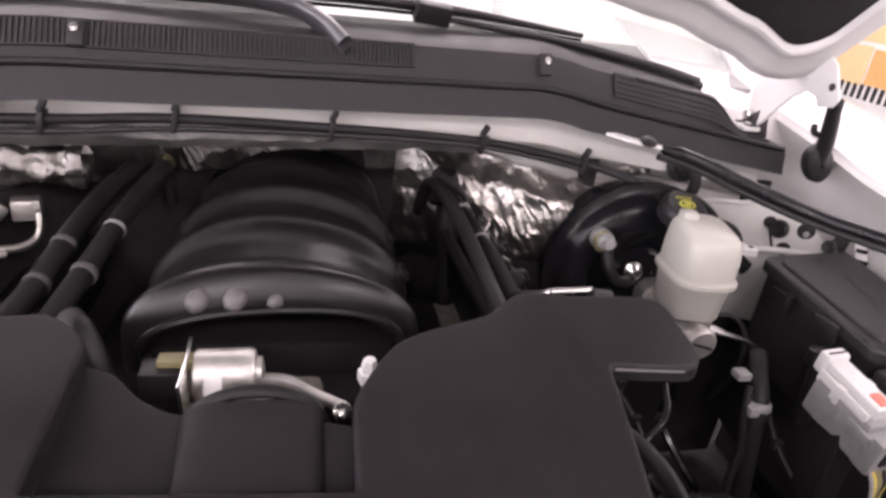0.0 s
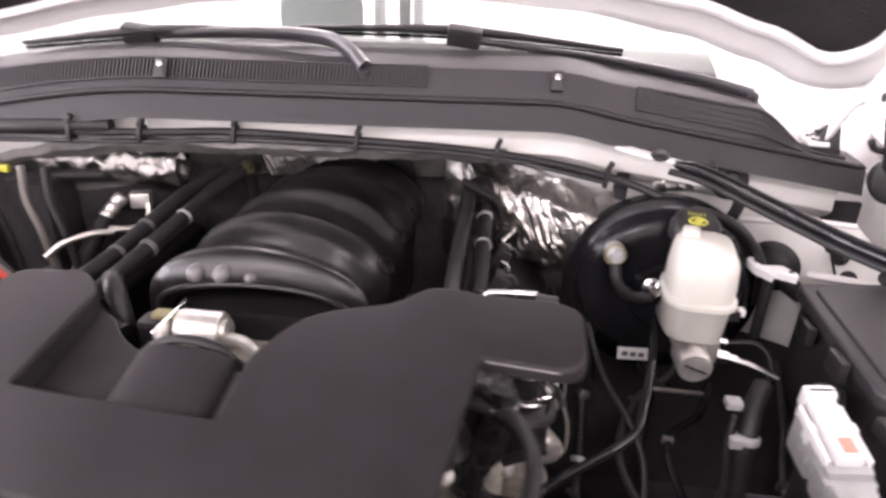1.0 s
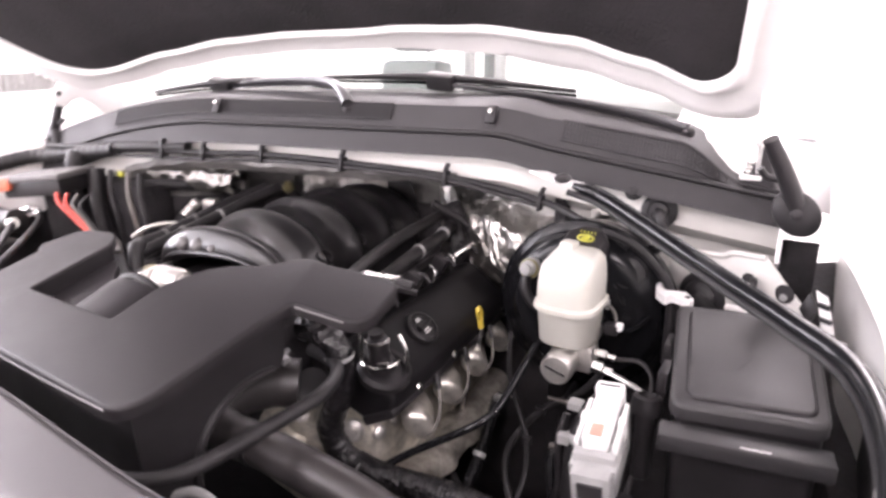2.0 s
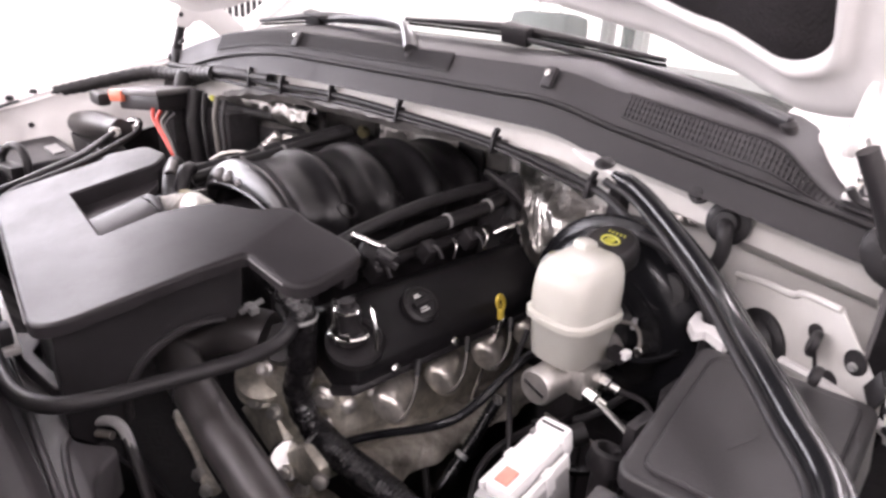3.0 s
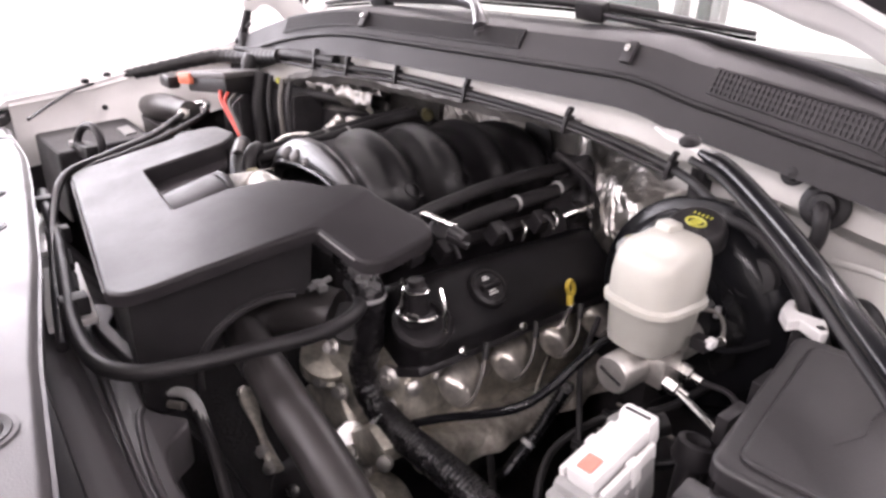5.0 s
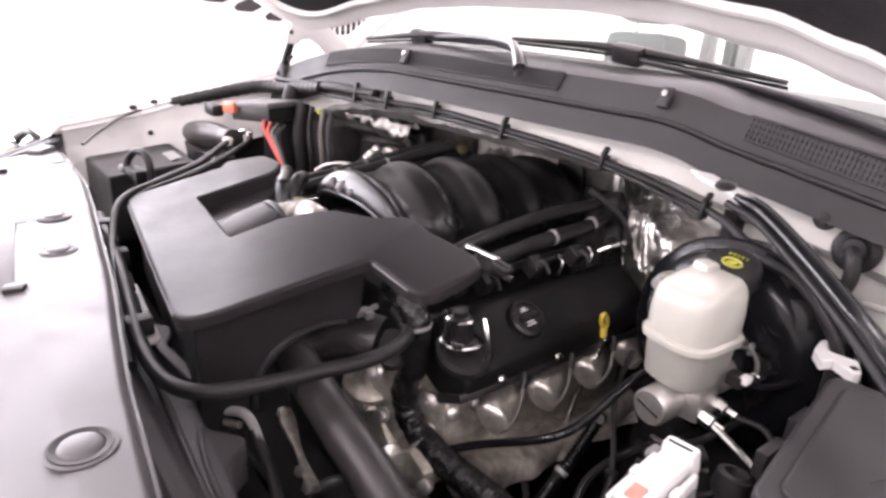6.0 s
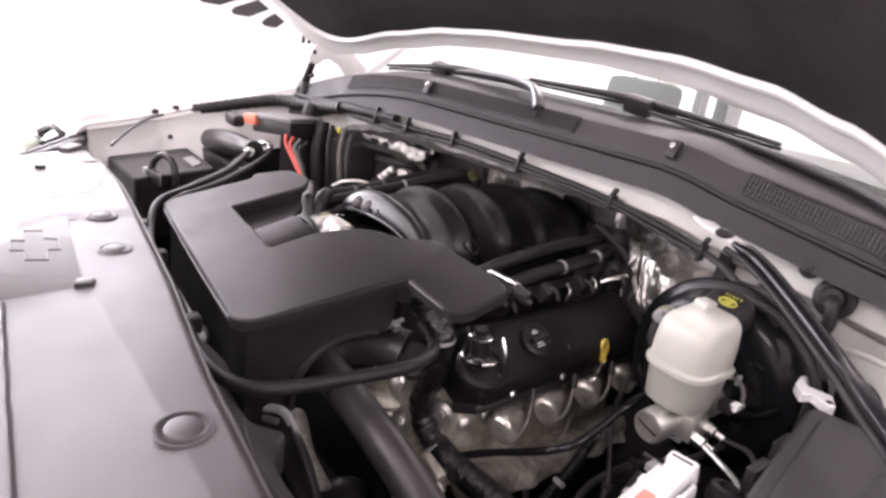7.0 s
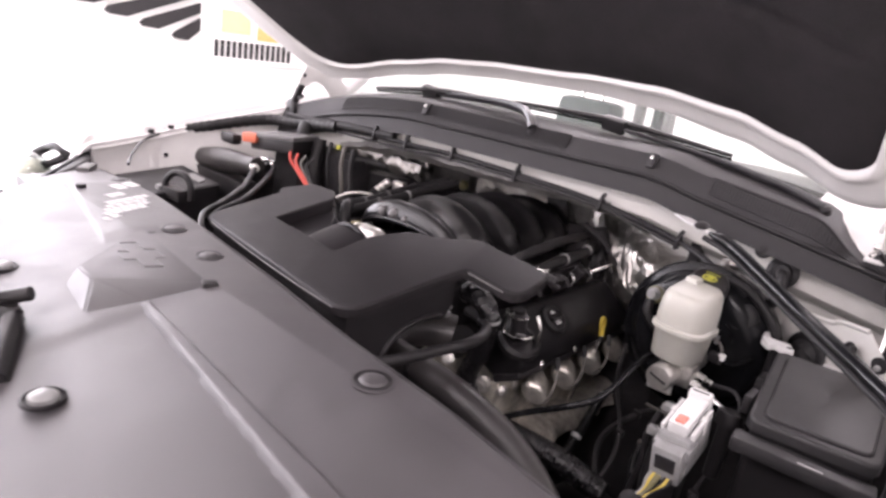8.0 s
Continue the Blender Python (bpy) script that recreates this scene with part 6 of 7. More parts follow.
def front_of_engine():
    ob = thing("engine_block", (0.1, 0.6, 0.55), "black and grey engine block deep in the bay", "engine")
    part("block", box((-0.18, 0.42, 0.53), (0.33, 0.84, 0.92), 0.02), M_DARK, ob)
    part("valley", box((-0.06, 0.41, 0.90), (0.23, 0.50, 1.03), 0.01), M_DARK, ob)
    pump = thing("water_pump", (0.30, 0.38, 0.75), "rough grey cast aluminium water pump housing", "water pump")
    part("housing", tube([(0.30, 0.392, 0.955), (0.305, 0.390, 0.90), (0.325, 0.388, 0.85), (0.350, 0.385, 0.78), (0.36, 0.38, 0.70)], lambda t: 0.036 - 0.006 * t, 14, 6), M_ALUDULL, pump)
    part("flange", lathe([(0.044, 0), (0.046, 0.004), (0.046, 0.012), (0.040, 0.014), (0.040, 0.020), (0.043, 0.022), (0.043, 0.032), (0.036, 0.036)], (0.275, 0.372, 0.885), (0.35, -0.25, 0.85), 26), M_ALUDULL, pump)
    part("column", extrude_profile([(0.212, 0.352, 0.812), (0.298, 0.352, 0.886), (0.322, 0.352, 0.876), (0.362, 0.352, 0.832), (0.340, 0.352, 0.795), (0.318, 0.352, 0.778)], (0, 0.06, 0), 0.008), M_ALUDULL, pump)
    part("outlet_block", extrude_profile([(0.343, 0.350, 0.808), (0.410, 0.350, 0.866), (0.452, 0.350, 0.852), (0.446, 0.350, 0.820), (0.400, 0.350, 0.784)], (0, 0.06, 0), 0.008), M_ALUDULL, pump)
    part("seal_ring", lathe([(0.027, -0.003), (0.030, 0.0), (0.027, 0.003)], (0.368, 0.352, 0.812), (0.75, -0.2, 0.5), 24), M_STEEL, pump)
    part("plug", lathe([(0.011, 0), (0.011, 0.010), (0.007, 0.012), (0, 0.012)], (0.455, 0.352, 0.836), (0.5, -0.8, 0.3), 10), M_ALU, pump)
    part("outlet", tube([(0.30, 0.395, 0.945), (0.325, 0.375, 0.975), (0.345, 0.362, 0.995)], 0.027, 14, 5), M_BLACK, pump)
    for x, y, z in ((0.345, 0.350, 0.885), (0.300, 0.345, 0.880), (0.375, 0.345, 0.80), (0.395, 0.36, 0.775), (0.335, 0.345, 0.955), (0.372, 0.385, 0.945)):
        part("bolt", lathe([(0.012, 0), (0.012, 0.006), (0.008, 0.007), (0.008, 0.016), (0, 0.017)], (x, y, z), (0.35, -0.9, 0.4), 8), M_ALU, pump)
    part("clip", tube([(0.365 + 0.014 * math.cos(a), 0.338, 0.79 + 0.014 * math.sin(a)) for a in frange(0, 5.2, 10)], 0.003, 6, 2), M_STEEL, pump)
    alt = thing("alternator_bracket", (0.16, 0.29, 0.7), "pale cast bracket bar bolted in front of the engine", "bracket")
    part("bar", tube([(0.095, 0.302, 0.760), (0.125, 0.297, 0.742), (0.175, 0.292, 0.722), (0.240, 0.286, 0.698)], lambda t: 0.014 + 0.005 * math.sin(7 * t), 12, 6, flat=0.6), M_ALUDULL, alt)
    for p in ((0.10, 0.298, 0.758), (0.205, 0.282, 0.712), (0.236, 0.280, 0.702)):
        part("bolt", lathe([(0.011, 0), (0.011, 0.008), (0.007, 0.010), (0, 0.010)], p, (0.3, -0.8, 0.6), 6), M_ALU, alt)
    pul = thing("idler_pulley", (0.23, 0.33, 0.62), "round black pulley cover low in the bay", "pulley")
    part("dome", lathe([(0.055, 0), (0.055, 0.02), (0.045, 0.036), (0.025, 0.046), (0, 0.048)], (0.232, 0.34, 0.625), (0.5, -0.7, 0.6), 26), M_BLACK, pul)
    part("hub", lathe([(0.012, 0), (0.012, 0.010), (0.006, 0.012), (0, 0.012)], (0.262, 0.306, 0.66), (0.5, -0.7, 0.6), 8), M_STEEL, pul)
    al2 = thing("alternator", (0.42, 0.34, 0.66), "grey finned alternator casing beside the hose", "alternator")
    part("casing", lathe([(0.05, 0), (0.06, 0.01), (0.06, 0.05), (0.045, 0.065), (0.02, 0.07), (0, 0.07)], (0.40, 0.40, 0.69), (0.2, -1, 0.15), 26), M_ALUDULL, al2)
    for k in range(8):
        a = 2 * math.pi * k / 8
        part("fin", box((0.411 + 0.05 * math.cos(a) - 0.004, 0.338, 0.70 + 0.05 * math.sin(a) - 0.004), (0.411 + 0.05 * math.cos(a) + 0.004, 0.352, 0.70 + 0.05 * math.sin(a) + 0.004), 0.001), M_ALUDULL, al2)
    # large hoses
    el = thing("air_inlet_elbow", (0.28, 0.31, 0.93), "thick dull black rubber inlet elbow with hose clamp", "elbow hose")
    part("elbow", tube([(0.330, 0.352, 1.000), (0.300, 0.330, 1.004), (0.268, 0.300, 0.996), (0.254, 0.272, 0.984), (0.264, 0.254, 0.974), (0.300, 0.243, 0.974), (0.350, 0.236, 0.980)], lambda t: 0.036 - 0.009 * t, 22, 7), M_HOSE, el)
    part("clamp_screw", join(box((0.300, 0.332, 1.034), (0.324, 0.345, 1.046), 0.002), rod((0.312, 0.322, 1.040), (0.312, 0.356, 1.048), 0.004)), M_GREY, el)
    rh = thing("radiator_hose", (0.45, 0.25, 0.9), "fat black rubber radiator hose", "radiator hose")
    part("hose", tube([(0.335, 0.238, 0.979), (0.400, 0.228, 0.984), (0.463, 0.221, 0.983), (0.538, 0.219, 0.970), (0.605, 0.218, 0.942), (0.675, 0.195, 0.905), (0.73, 0.14, 0.85)], 0.0262, 20, 8), M_HOSE, rh)
    part("clamp", lathe([(0.0268, -0.006), (0.0282, -0.005), (0.0282, 0.005), (0.0268, 0.006)], (0.362, 0.234, 0.981), (1, -0.15, 0.06), 28), M_RUBBER, rh)
    part("far_clamp", lathe([(0.0268, -0.006), (0.0282, -0.005), (0.0282, 0.005), (0.0268, 0.006)], (0.672, 0.197, 0.907), (0.8, -0.4, -0.45), 28), M_RUBBER, rh)
    hh = thing("heater_hose", (0.34, 0.39, 0.75), "black taped coolant hose with pale bands", "coolant hose")
    pts = [(0.335, 0.368, 1.085), (0.366, 0.362, 1.088), (0.394, 0.366, 1.060), (0.386, 0.370, 0.99), (0.362, 0.374, 0.925), (0.372, 0.378, 0.886), (0.402, 0.382, 0.862)]
    part("upper_run", tube(pts, lambda t: 0.0195 + 0.0008 * math.sin(40 * t) + 0.0006 * math.sin(97 * t), 16, 14), M_TAPE, hh)
    part("lower_run", tube([(0.396, 0.382, 0.866), (0.432, 0.386, 0.856), (0.482, 0.390, 0.854), (0.570, 0.394, 0.856), (0.66, 0.40, 0.84)], 0.0205, 16, 14, ridges=0.0013, pitch=0.0065), M_TAPE, hh)
    for p, d in (((0.394, 0.366, 1.055), (0, 0.1, -1)), ((0.402, 0.382, 0.862), (0.8, 0.1, -0.5))):
        part("band", lathe([(0.0212, -0.003), (0.0222, 0.0), (0.0212, 0.003)], p, d, 20), M_GREY, hh)
    th = thing("overflow_hose", (0.2, 0.08, 1.0), "slim black overflow hose looping behind the radiator", "hose")
    part("hose", tube([(-0.26, 0.104, 1.050), (-0.16, 0.096, 1.052), (-0.03, 0.088, 1.050), (0.15, 0.068, 1.050), (0.255, 0.056, 1.048), (0.345, 0.058, 1.048), (0.395, 0.083, 1.050), (0.414, 0.135, 1.050), (0.424, 0.200, 1.050), (0.433, 0.268, 1.050), (0.424, 0.318, 1.050), (0.398, 0.350, 1.052), (0.345, 0.366, 1.052)], 0.0092, 12, 8), M_RUBBER, th)
    part("second_hose", tube([(-0.498, 0.428, 1.112), (-0.450, 0.388, 1.108), (-0.368, 0.320, 1.102), (-0.272, 0.215, 1.098), (-0.215, 0.138, 1.088), (-0.110, 0.098, 1.062), (0.05, 0.070, 1.045), (0.27, 0.040, 1.030)], 0.0068, 10, 8), M_BLACK, th)
    part("third_hose", tube([(-0.555, 0.498, 1.120), (-0.505, 0.488, 1.122), (-0.462, 0.460, 1.112), (-0.330, 0.330, 1.104), (-0.258, 0.245, 1.100), (-0.232, 0.190, 1.094), (-0.215, 0.148, 1.080)], 0.0064, 10, 8), M_RUBBER, th)
    for x, y, z in ((-0.05, 0.09, 1.045), (0.20, 0.065, 1.045), (-0.19, 0.098, 1.052)):
        part("clip", box((x - 0.012, y - 0.014, z - 0.012), (x + 0.012, y + 0.018, z + 0.012), 0.003), M_COWL, th)
    for x in (0.02, 0.10):
        part("sleeve", rod((x, 0.092 - 0.12 * x, 1.040), (x + 0.055, 0.085 - 0.12 * x, 1.040), 0.008), M_COWL, th)


front_of_engine()


def fan_shroud():
    ob = thing("fan_shroud", (0.1, 0.1, 0.55), "black plastic radiator fan shroud with moulded ribs", "fan shroud")
    part("top_rail", extrude_profile([(-0.58, 0.010, 1.015), (-0.58, 0.042, 1.012), (-0.58, 0.058, 0.985), (-0.58, 0.052, 0.955), (-0.58, 0.010, 0.95)], (1.34, 0, 0), 0.004), M_SIGHT, ob)
    part("plate", box((-0.56, 0.035, 0.54), (0.76, 0.055, 0.97), 0.003), M_COWL, ob)

    def apron(u, v):
        x = -0.46 + 0.72 * u
        rib = 0.008 * max(0.0, math.cos(2 * math.pi * u * 7)) ** 3
        return (x, 0.058 + 0.20 * v + 0.02 * math.sin(math.pi * v), 0.955 - 0.34 * v ** 1.3 + rib)
    part("lower_duct", sheet(apron, 84, 14, 0.004), M_COWL, ob)
    for cx, cz, r in ((-0.22, 0.72, 0.18), (0.36, 0.70, 0.18)):
        part("fan_ring", lathe([(r, 0), (r + 0.012, 0.004), (r + 0.012, 0.060), (r + 0.004, 0.066), (r, 0.060)], (cx, 0.05, cz), (0, 1, 0), 36), M_COWL, ob)
        for j in range(5):
            a = 2 * math.pi * j / 5 + 0.4
            part("fan_strut", rod((cx + 0.03 * math.cos(a), 0.09, cz + 0.03 * math.sin(a)), (cx + r * math.cos(a), 0.085, cz + r * math.sin(a)), 0.009, 8), M_BLACK, ob)
        part("motor", lathe([(0.055, 0), (0.055, 0.03), (0.045, 0.040), (0, 0.042)], (cx, 0.07, cz), (0, 1, 0), 24), M_DARK, ob)
    flange = [(0.04, 0.046), (0.04, 0.085), (0.20, 0.100), (0.231, 0.105), (0.345, 0.100), (0.372, 0.136), (0.386, 0.132), (0.418, 0.098), (0.464, 0.091), (0.504, 0.091), (0.522, 0.100), (0.545, 0.128), (0.62, 0.130), (0.70, 0.09), (0.72, 0.046)]
    part("top_flange", prism(round_corners(flange, [0.004] * 4 + [0.012, 0.006, 0.006, 0.02, 0.02, 0.02, 0.012, 0.012] + [0.01] * 3, 3), lambda x, y: 0.967 - 0.25 * max(0.0, y - 0.09), 0.055, 0.004), M_SIGHT, ob, smooth=35)
    part("flange_rib", tube([(0.12, 0.080, 0.966), (0.255, 0.074, 0.969), (0.393, 0.066, 0.969), (0.477, 0.063, 0.969), (0.56, 0.072, 0.966)], 0.0048, 10, 6), M_SIGHT, ob)
    part("flange_rib", tube([(0.340, 0.096, 0.965), (0.363, 0.087, 0.968), (0.429, 0.077, 0.968), (0.50, 0.074, 0.967)], 0.0040, 10, 6), M_SIGHT, ob)
    part("drop_wall", box((0.05, 0.050, 0.62), (0.70, 0.070, 0.93), 0.004), M_BLACK, ob)
    clip = [(0.092, 0.090), (0.115, 0.121), (0.140, 0.118), (0.160, 0.106), (0.214, 0.115), (0.249, 0.132), (0.276, 0.134), (0.250, 0.106), (0.172, 0.090)]
    part("side_bracket", prism(round_corners(clip, [0.004] * 9, 3), lambda x, y: 0.992 - 0.08 * (x - 0.1), 0.022, 0.003), M_SIGHT, ob, smooth=35)
    part("drain_hose", tube([(0.372, 0.148, 0.958), (0.434, 0.143, 0.935), (0.513, 0.131, 0.88), (0.56, 0.125, 0.80)], 0.0068, 10, 6), M_BLACK, ob)
    part("drain_fitting", tube([(0.318, 0.133, 0.960), (0.341, 0.145, 0.966), (0.362, 0.149, 0.962), (0.390, 0.147, 0.952)], 0.0066, 10, 6), M_GREY, ob, "pale grey drain fitting")
    part("drain_barb", rod((0.324, 0.128, 0.948), (0.345, 0.140, 0.952), 0.0052), M_LEAD, ob)
    lat = thing("hood_latch", (0.10, -0.29, 1.06), "black hood latch with a stub lever", "hood latch")
    part("base", box((0.045, -0.335, 1.07), (0.135, -0.275, 1.105), 0.006), M_BLACK, lat)
    part("lever", rod((0.09, -0.300, 1.105), (0.118, -0.262, 1.118), 0.010), M_BLACK, lat)
    part("claw", tube([(0.05, -0.30, 1.10), (0.055, -0.30, 1.13), (0.085, -0.305, 1.135), (0.10, -0.31, 1.11)], 0.007, 10, 5), M_BLACK, lat)
    part("rim", tube([(0.14, -0.29, 1.095), (0.20, -0.315, 1.085), (0.25, -0.335, 1.075)], 0.014, 10, 5), M_BLACK, lat)


fan_shroud()


# ---- passenger side ----
def far_corner():
    valve_cover(-1, "black plastic valve cover on the far engine bank")
    bx = thing("battery_box", (-0.70, 0.27, 0.9), "dark grey plastic battery box with a carry loop", "battery")
    pts = [(-0.805, 0.375), (-0.575, 0.375), (-0.545, 0.175), (-0.765, 0.160)]
    part("case", prism(round_corners(pts, [0.015] * 4), lambda x, y: 1.050 + 0.05 * (y - 0.3), 0.16, 0.006), M_COWL, bx, smooth=35)
    part("lid_strip", prism([(-0.70, 0.355), (-0.62, 0.355), (-0.60, 0.325), (-0.68, 0.325)], lambda x, y: 1.056, 0.004), M_GREY, bx, smooth=20)
    part("carry_loop", tube([(-0.570, 0.217, 1.045), (-0.576, 0.224, 1.072), (-0.560, 0.238, 1.094), (-0.528, 0.250, 1.094), (-0.506, 0.254, 1.072), (-0.500, 0.252, 1.035)], 0.0085, 10, 6), M_BLACK, bx)
    part("post_clamp", box((-0.572, 0.214, 1.03), (-0.505, 0.246, 1.060), 0.006, rot=(0, 0, 12)), M_BLACK, bx)
    part("terminal", box((-0.600, 0.205, 1.04), (-0.578, 0.225, 1.058), 0.004), M_GREY, bx)
    ca = thing("canister", (-0.66, 0.417, 1.0), "ribbed dull black cylinder canister on its side", "canister")
    part("drum", tube([(-0.80, 0.438, 1.078), (-0.70, 0.446, 1.090), (-0.60, 0.454, 1.102), (-0.535, 0.458, 1.108)], lambda t: 0.026 + 0.010 * math.sin(math.pi * min(1, t * 1.2 + 0.1)), 20, 6), M_HOSE, ca)
    part("fitting", rod((-0.535, 0.446, 1.106), (-0.496, 0.430, 1.112), 0.010), M_ALU, ca)
    part("fitting_ring", rod((-0.524, 0.442, 1.108), (-0.516, 0.438, 1.109), 0.014), M_STEEL, ca)
    part("silver_pipe", tube([(-0.585, 0.492, 1.115), (-0.555, 0.500, 1.123), (-0.520, 0.494, 1.124), (-0.490, 0.480, 1.118)], 0.008, 10, 6), M_STEEL, ca)
    part("cradle", box((-0.80, 0.41, 0.98), (-0.55, 0.47, 1.060), 0.006), M_BLACK, ca)
    fb = thing("fuse_block", (-0.56, 0.55, 1.06), "black fuse block with a bright orange terminal cover", "fuse block")
    part("body", box((-0.640, 0.505, 1.148), (-0.475, 0.600, 1.185), 0.006, rot=(0, -6, 12)), M_BLACK, fb)
    part("lid", box((-0.645, 0.500, 1.182), (-0.470, 0.605, 1.196), 0.005, rot=(0, -6, 12)), M_BATT, fb)
    part("terminal_cover", box((-0.655, 0.478, 1.158), (-0.600, 0.512, 1.186), 0.006, rot=(0, -6, 12)), M_ORANGE, fb, "bright orange terminal cover")
    part("black_knob", box((-0.735, 0.452, 1.140), (-0.665, 0.485, 1.172), 0.010), M_BLACK, fb)
    part("pedestal", box((-0.62, 0.565, 0.60), (-0.50, 0.60, 1.16), 0.01), M_DARK, fb)
    for k, m in enumerate((M_RED, M_RED, M_LEAD, M_BLACK)):
        part("cable", tube([(-0.452 + 0.028 * k, 0.505 + 0.006 * k, 1.168), (-0.440 + 0.024 * k, 0.500, 1.148), (-0.395 + 0.018 * k, 0.500, 1.118), (-0.345 + 0.010 * k, 0.500, 1.086), (-0.31 + 0.010 * k, 0.51, 1.04)], 0.0042 - 0.0003 * k, 10, 6), m, fb)
    lm = thing("corrugated_loom", (-0.75, 0.52, 1.19), "thick black corrugated loom along the fender", "wiring loom")
    part("loom", tube([(-0.845, 0.40, 1.150), (-0.815, 0.46, 1.168), (-0.775, 0.54, 1.190), (-0.725, 0.61, 1.207), (-0.655, 0.635, 1.212), (-0.56, 0.645, 1.225), (-0.45, 0.655, 1.238)], 0.016, 14, 7, ridges=0.0014, pitch=0.022), M_RUBBER, lm)
    part("pale_sleeve", tube([(-0.865, 0.345, 1.142), (-0.855, 0.375, 1.148), (-0.838, 0.41, 1.155)], 0.010, 10, 5), M_GREY, lm)
    part("cross_loom", tube([(-0.66, 0.650, 1.225), (-0.55, 0.650, 1.235), (-0.40, 0.664, 1.246), (-0.25, 0.690, 1.250)], 0.012, 12, 7), M_RUBBER, lm)
    part("drop_loom", tube([(-0.565, 0.635, 1.222), (-0.563, 0.622, 1.20), (-0.556, 0.615, 1.15), (-0.548, 0.615, 1.08), (-0.54, 0.62, 1.0)], lambda t: 0.022 - 0.008 * t, 12, 6), M_RUBBER, lm)
    ht = thing("heater_box", (-0.45, 0.62, 0.6), "black moulded heater housing against the firewall", "heater housing")
    part("shell", box((-0.66, 0.63, 0.55), (-0.345, 0.71, 1.165), 0.02), M_DARK, ht)
    part("front_rib", tube([(-0.47, 0.615, 1.20), (-0.465, 0.600, 1.12), (-0.45, 0.600, 1.03), (-0.44, 0.60, 0.92)], 0.018, 12, 6), M_BLACK, ht)
    for x, m in ((-0.42, M_BLACK), (-0.36, M_LEAD), (-0.32, M_BLACK)):
        part("drop_wire", tube([(x, 0.615, 1.20), (x + 0.006, 0.603, 1.15), (x + 0.022, 0.598, 1.10), (x + 0.030, 0.60, 1.03)], 0.006, 8, 6), m, ht)
    part("yellow_tab", box((-0.400, 0.615, 1.186), (-0.384, 0.624, 1.198), 0.003), M_OLIVE, ht)
    def crumple(u, v):
        a = 2 * math.pi * u
        x = -0.47 + 0.29 * v
        q = Vector((x * 45, math.cos(a) * 1.6, math.sin(a) * 1.6))
        r = 0.027 + 0.010 * noise.noise(q) + 0.005 * abs(noise.noise(q * 2.6))
        return (x, 0.715 + 0.045 * v + r * math.cos(a), 1.188 - 0.024 * v + r * math.sin(a))
    part("foil_sleeve", sheet(crumple, 36, 90), M_FOIL_DULL_SHADED, ht, "silver foil sleeve over a pipe", smooth=50)
    ac = thing("coolant_line_fittings", (-0.2, 0.65, 1.05), "bright aluminium line fittings beside the manifold", "pipe fittings")
    part("crimp", lathe([(0.010, 0), (0.012, 0.003), (0.012, 0.012), (0.010, 0.015), (0.012, 0.018), (0.012, 0.028), (0.010, 0.031), (0.012, 0.034), (0.012, 0.046), (0.009, 0.050)], (-0.298, 0.690, 1.087), (0.5, 0.5, 0.68), 18), M_ALU, ac)
    part("block", box((-0.268, 0.722, 1.096), (-0.234, 0.745, 1.124), 0.004, rot=(0, 0, 15)), M_ALU, ac)
    part("loop_pipe", tube([(-0.246, 0.733, 1.118), (-0.236, 0.728, 1.100), (-0.238, 0.718, 1.078), (-0.252, 0.700, 1.070), (-0.285, 0.680, 1.074)], 0.0052, 10, 7), M_ALU, ac)
    part("thin_pipe", tube([(-0.318, 0.570, 1.070), (-0.300, 0.590, 1.086), (-0.270, 0.615, 1.094), (-0.245, 0.640, 1.090)], 0.0048, 10, 7), M_ALU, ac)
    part("hose", tube([(-0.296, 0.692, 1.088), (-0.300, 0.66, 1.06), (-0.290, 0.60, 1.03), (-0.26, 0.53, 0.98)], 0.014, 12, 6), M_RUBBER, ac)
    part("cross_hose", tube([(-0.42, 0.65, 1.16), (-0.34, 0.70, 1.158), (-0.26, 0.755, 1.146), (-0.17, 0.80, 1.128)], 0.011, 12, 6), M_RUBBER, ac)
    hs = thing("vent_hoses", (-0.12, 0.6, 1.05), "pair of thick black rubber vent hoses", "hoses")
    part("outer_hose", tube([(-0.19, 0.475, 1.09), (-0.18, 0.56, 1.10), (-0.17, 0.65, 1.118), (-0.155, 0.73, 1.135), (-0.13, 0.80, 1.15)], 0.0135, 14, 7), M_RUBBER, hs)
    part("inner_hose", tube([(-0.155, 0.46, 1.085), (-0.138, 0.55, 1.105), (-0.125, 0.64, 1.122), (-0.110, 0.72, 1.140), (-0.09, 0.79, 1.155)], 0.0125, 14, 7), M_RUBBER, hs)
    for p, d in (((-0.174, 0.62, 1.112), (0.1, 0.97, 0.2)), ((-0.181, 0.55, 1.098), (0.1, 0.98, 0.12)), ((-0.136, 0.56, 1.107), (0.14, 0.96, 0.2))):
        part("clamp", lathe([(0.0142, -0.004), (0.0150, 0.0), (0.0142, 0.004)], p, d, 16), M_BATT, hs)
    part("elbow", tube([(-0.215, 0.455, 1.105), (-0.185, 0.440, 1.108), (-0.150, 0.420, 1.100), (-0.110, 0.400, 1.085), (-0.070, 0.385, 1.075)], 0.015, 12, 6), M_BLACK, hs)
    part("sleeve", rod((-0.176, 0.436, 1.115), (-0.135, 0.412, 1.106), 0.010), M_LEAD, hs)
    part("drop_elbow", tube([(-0.115, 0.445, 1.12), (-0.100, 0.425, 1.115), (-0.085, 0.41, 1.08), (-0.08, 0.40, 1.03)], 0.013, 12, 6), M_BLACK, hs)
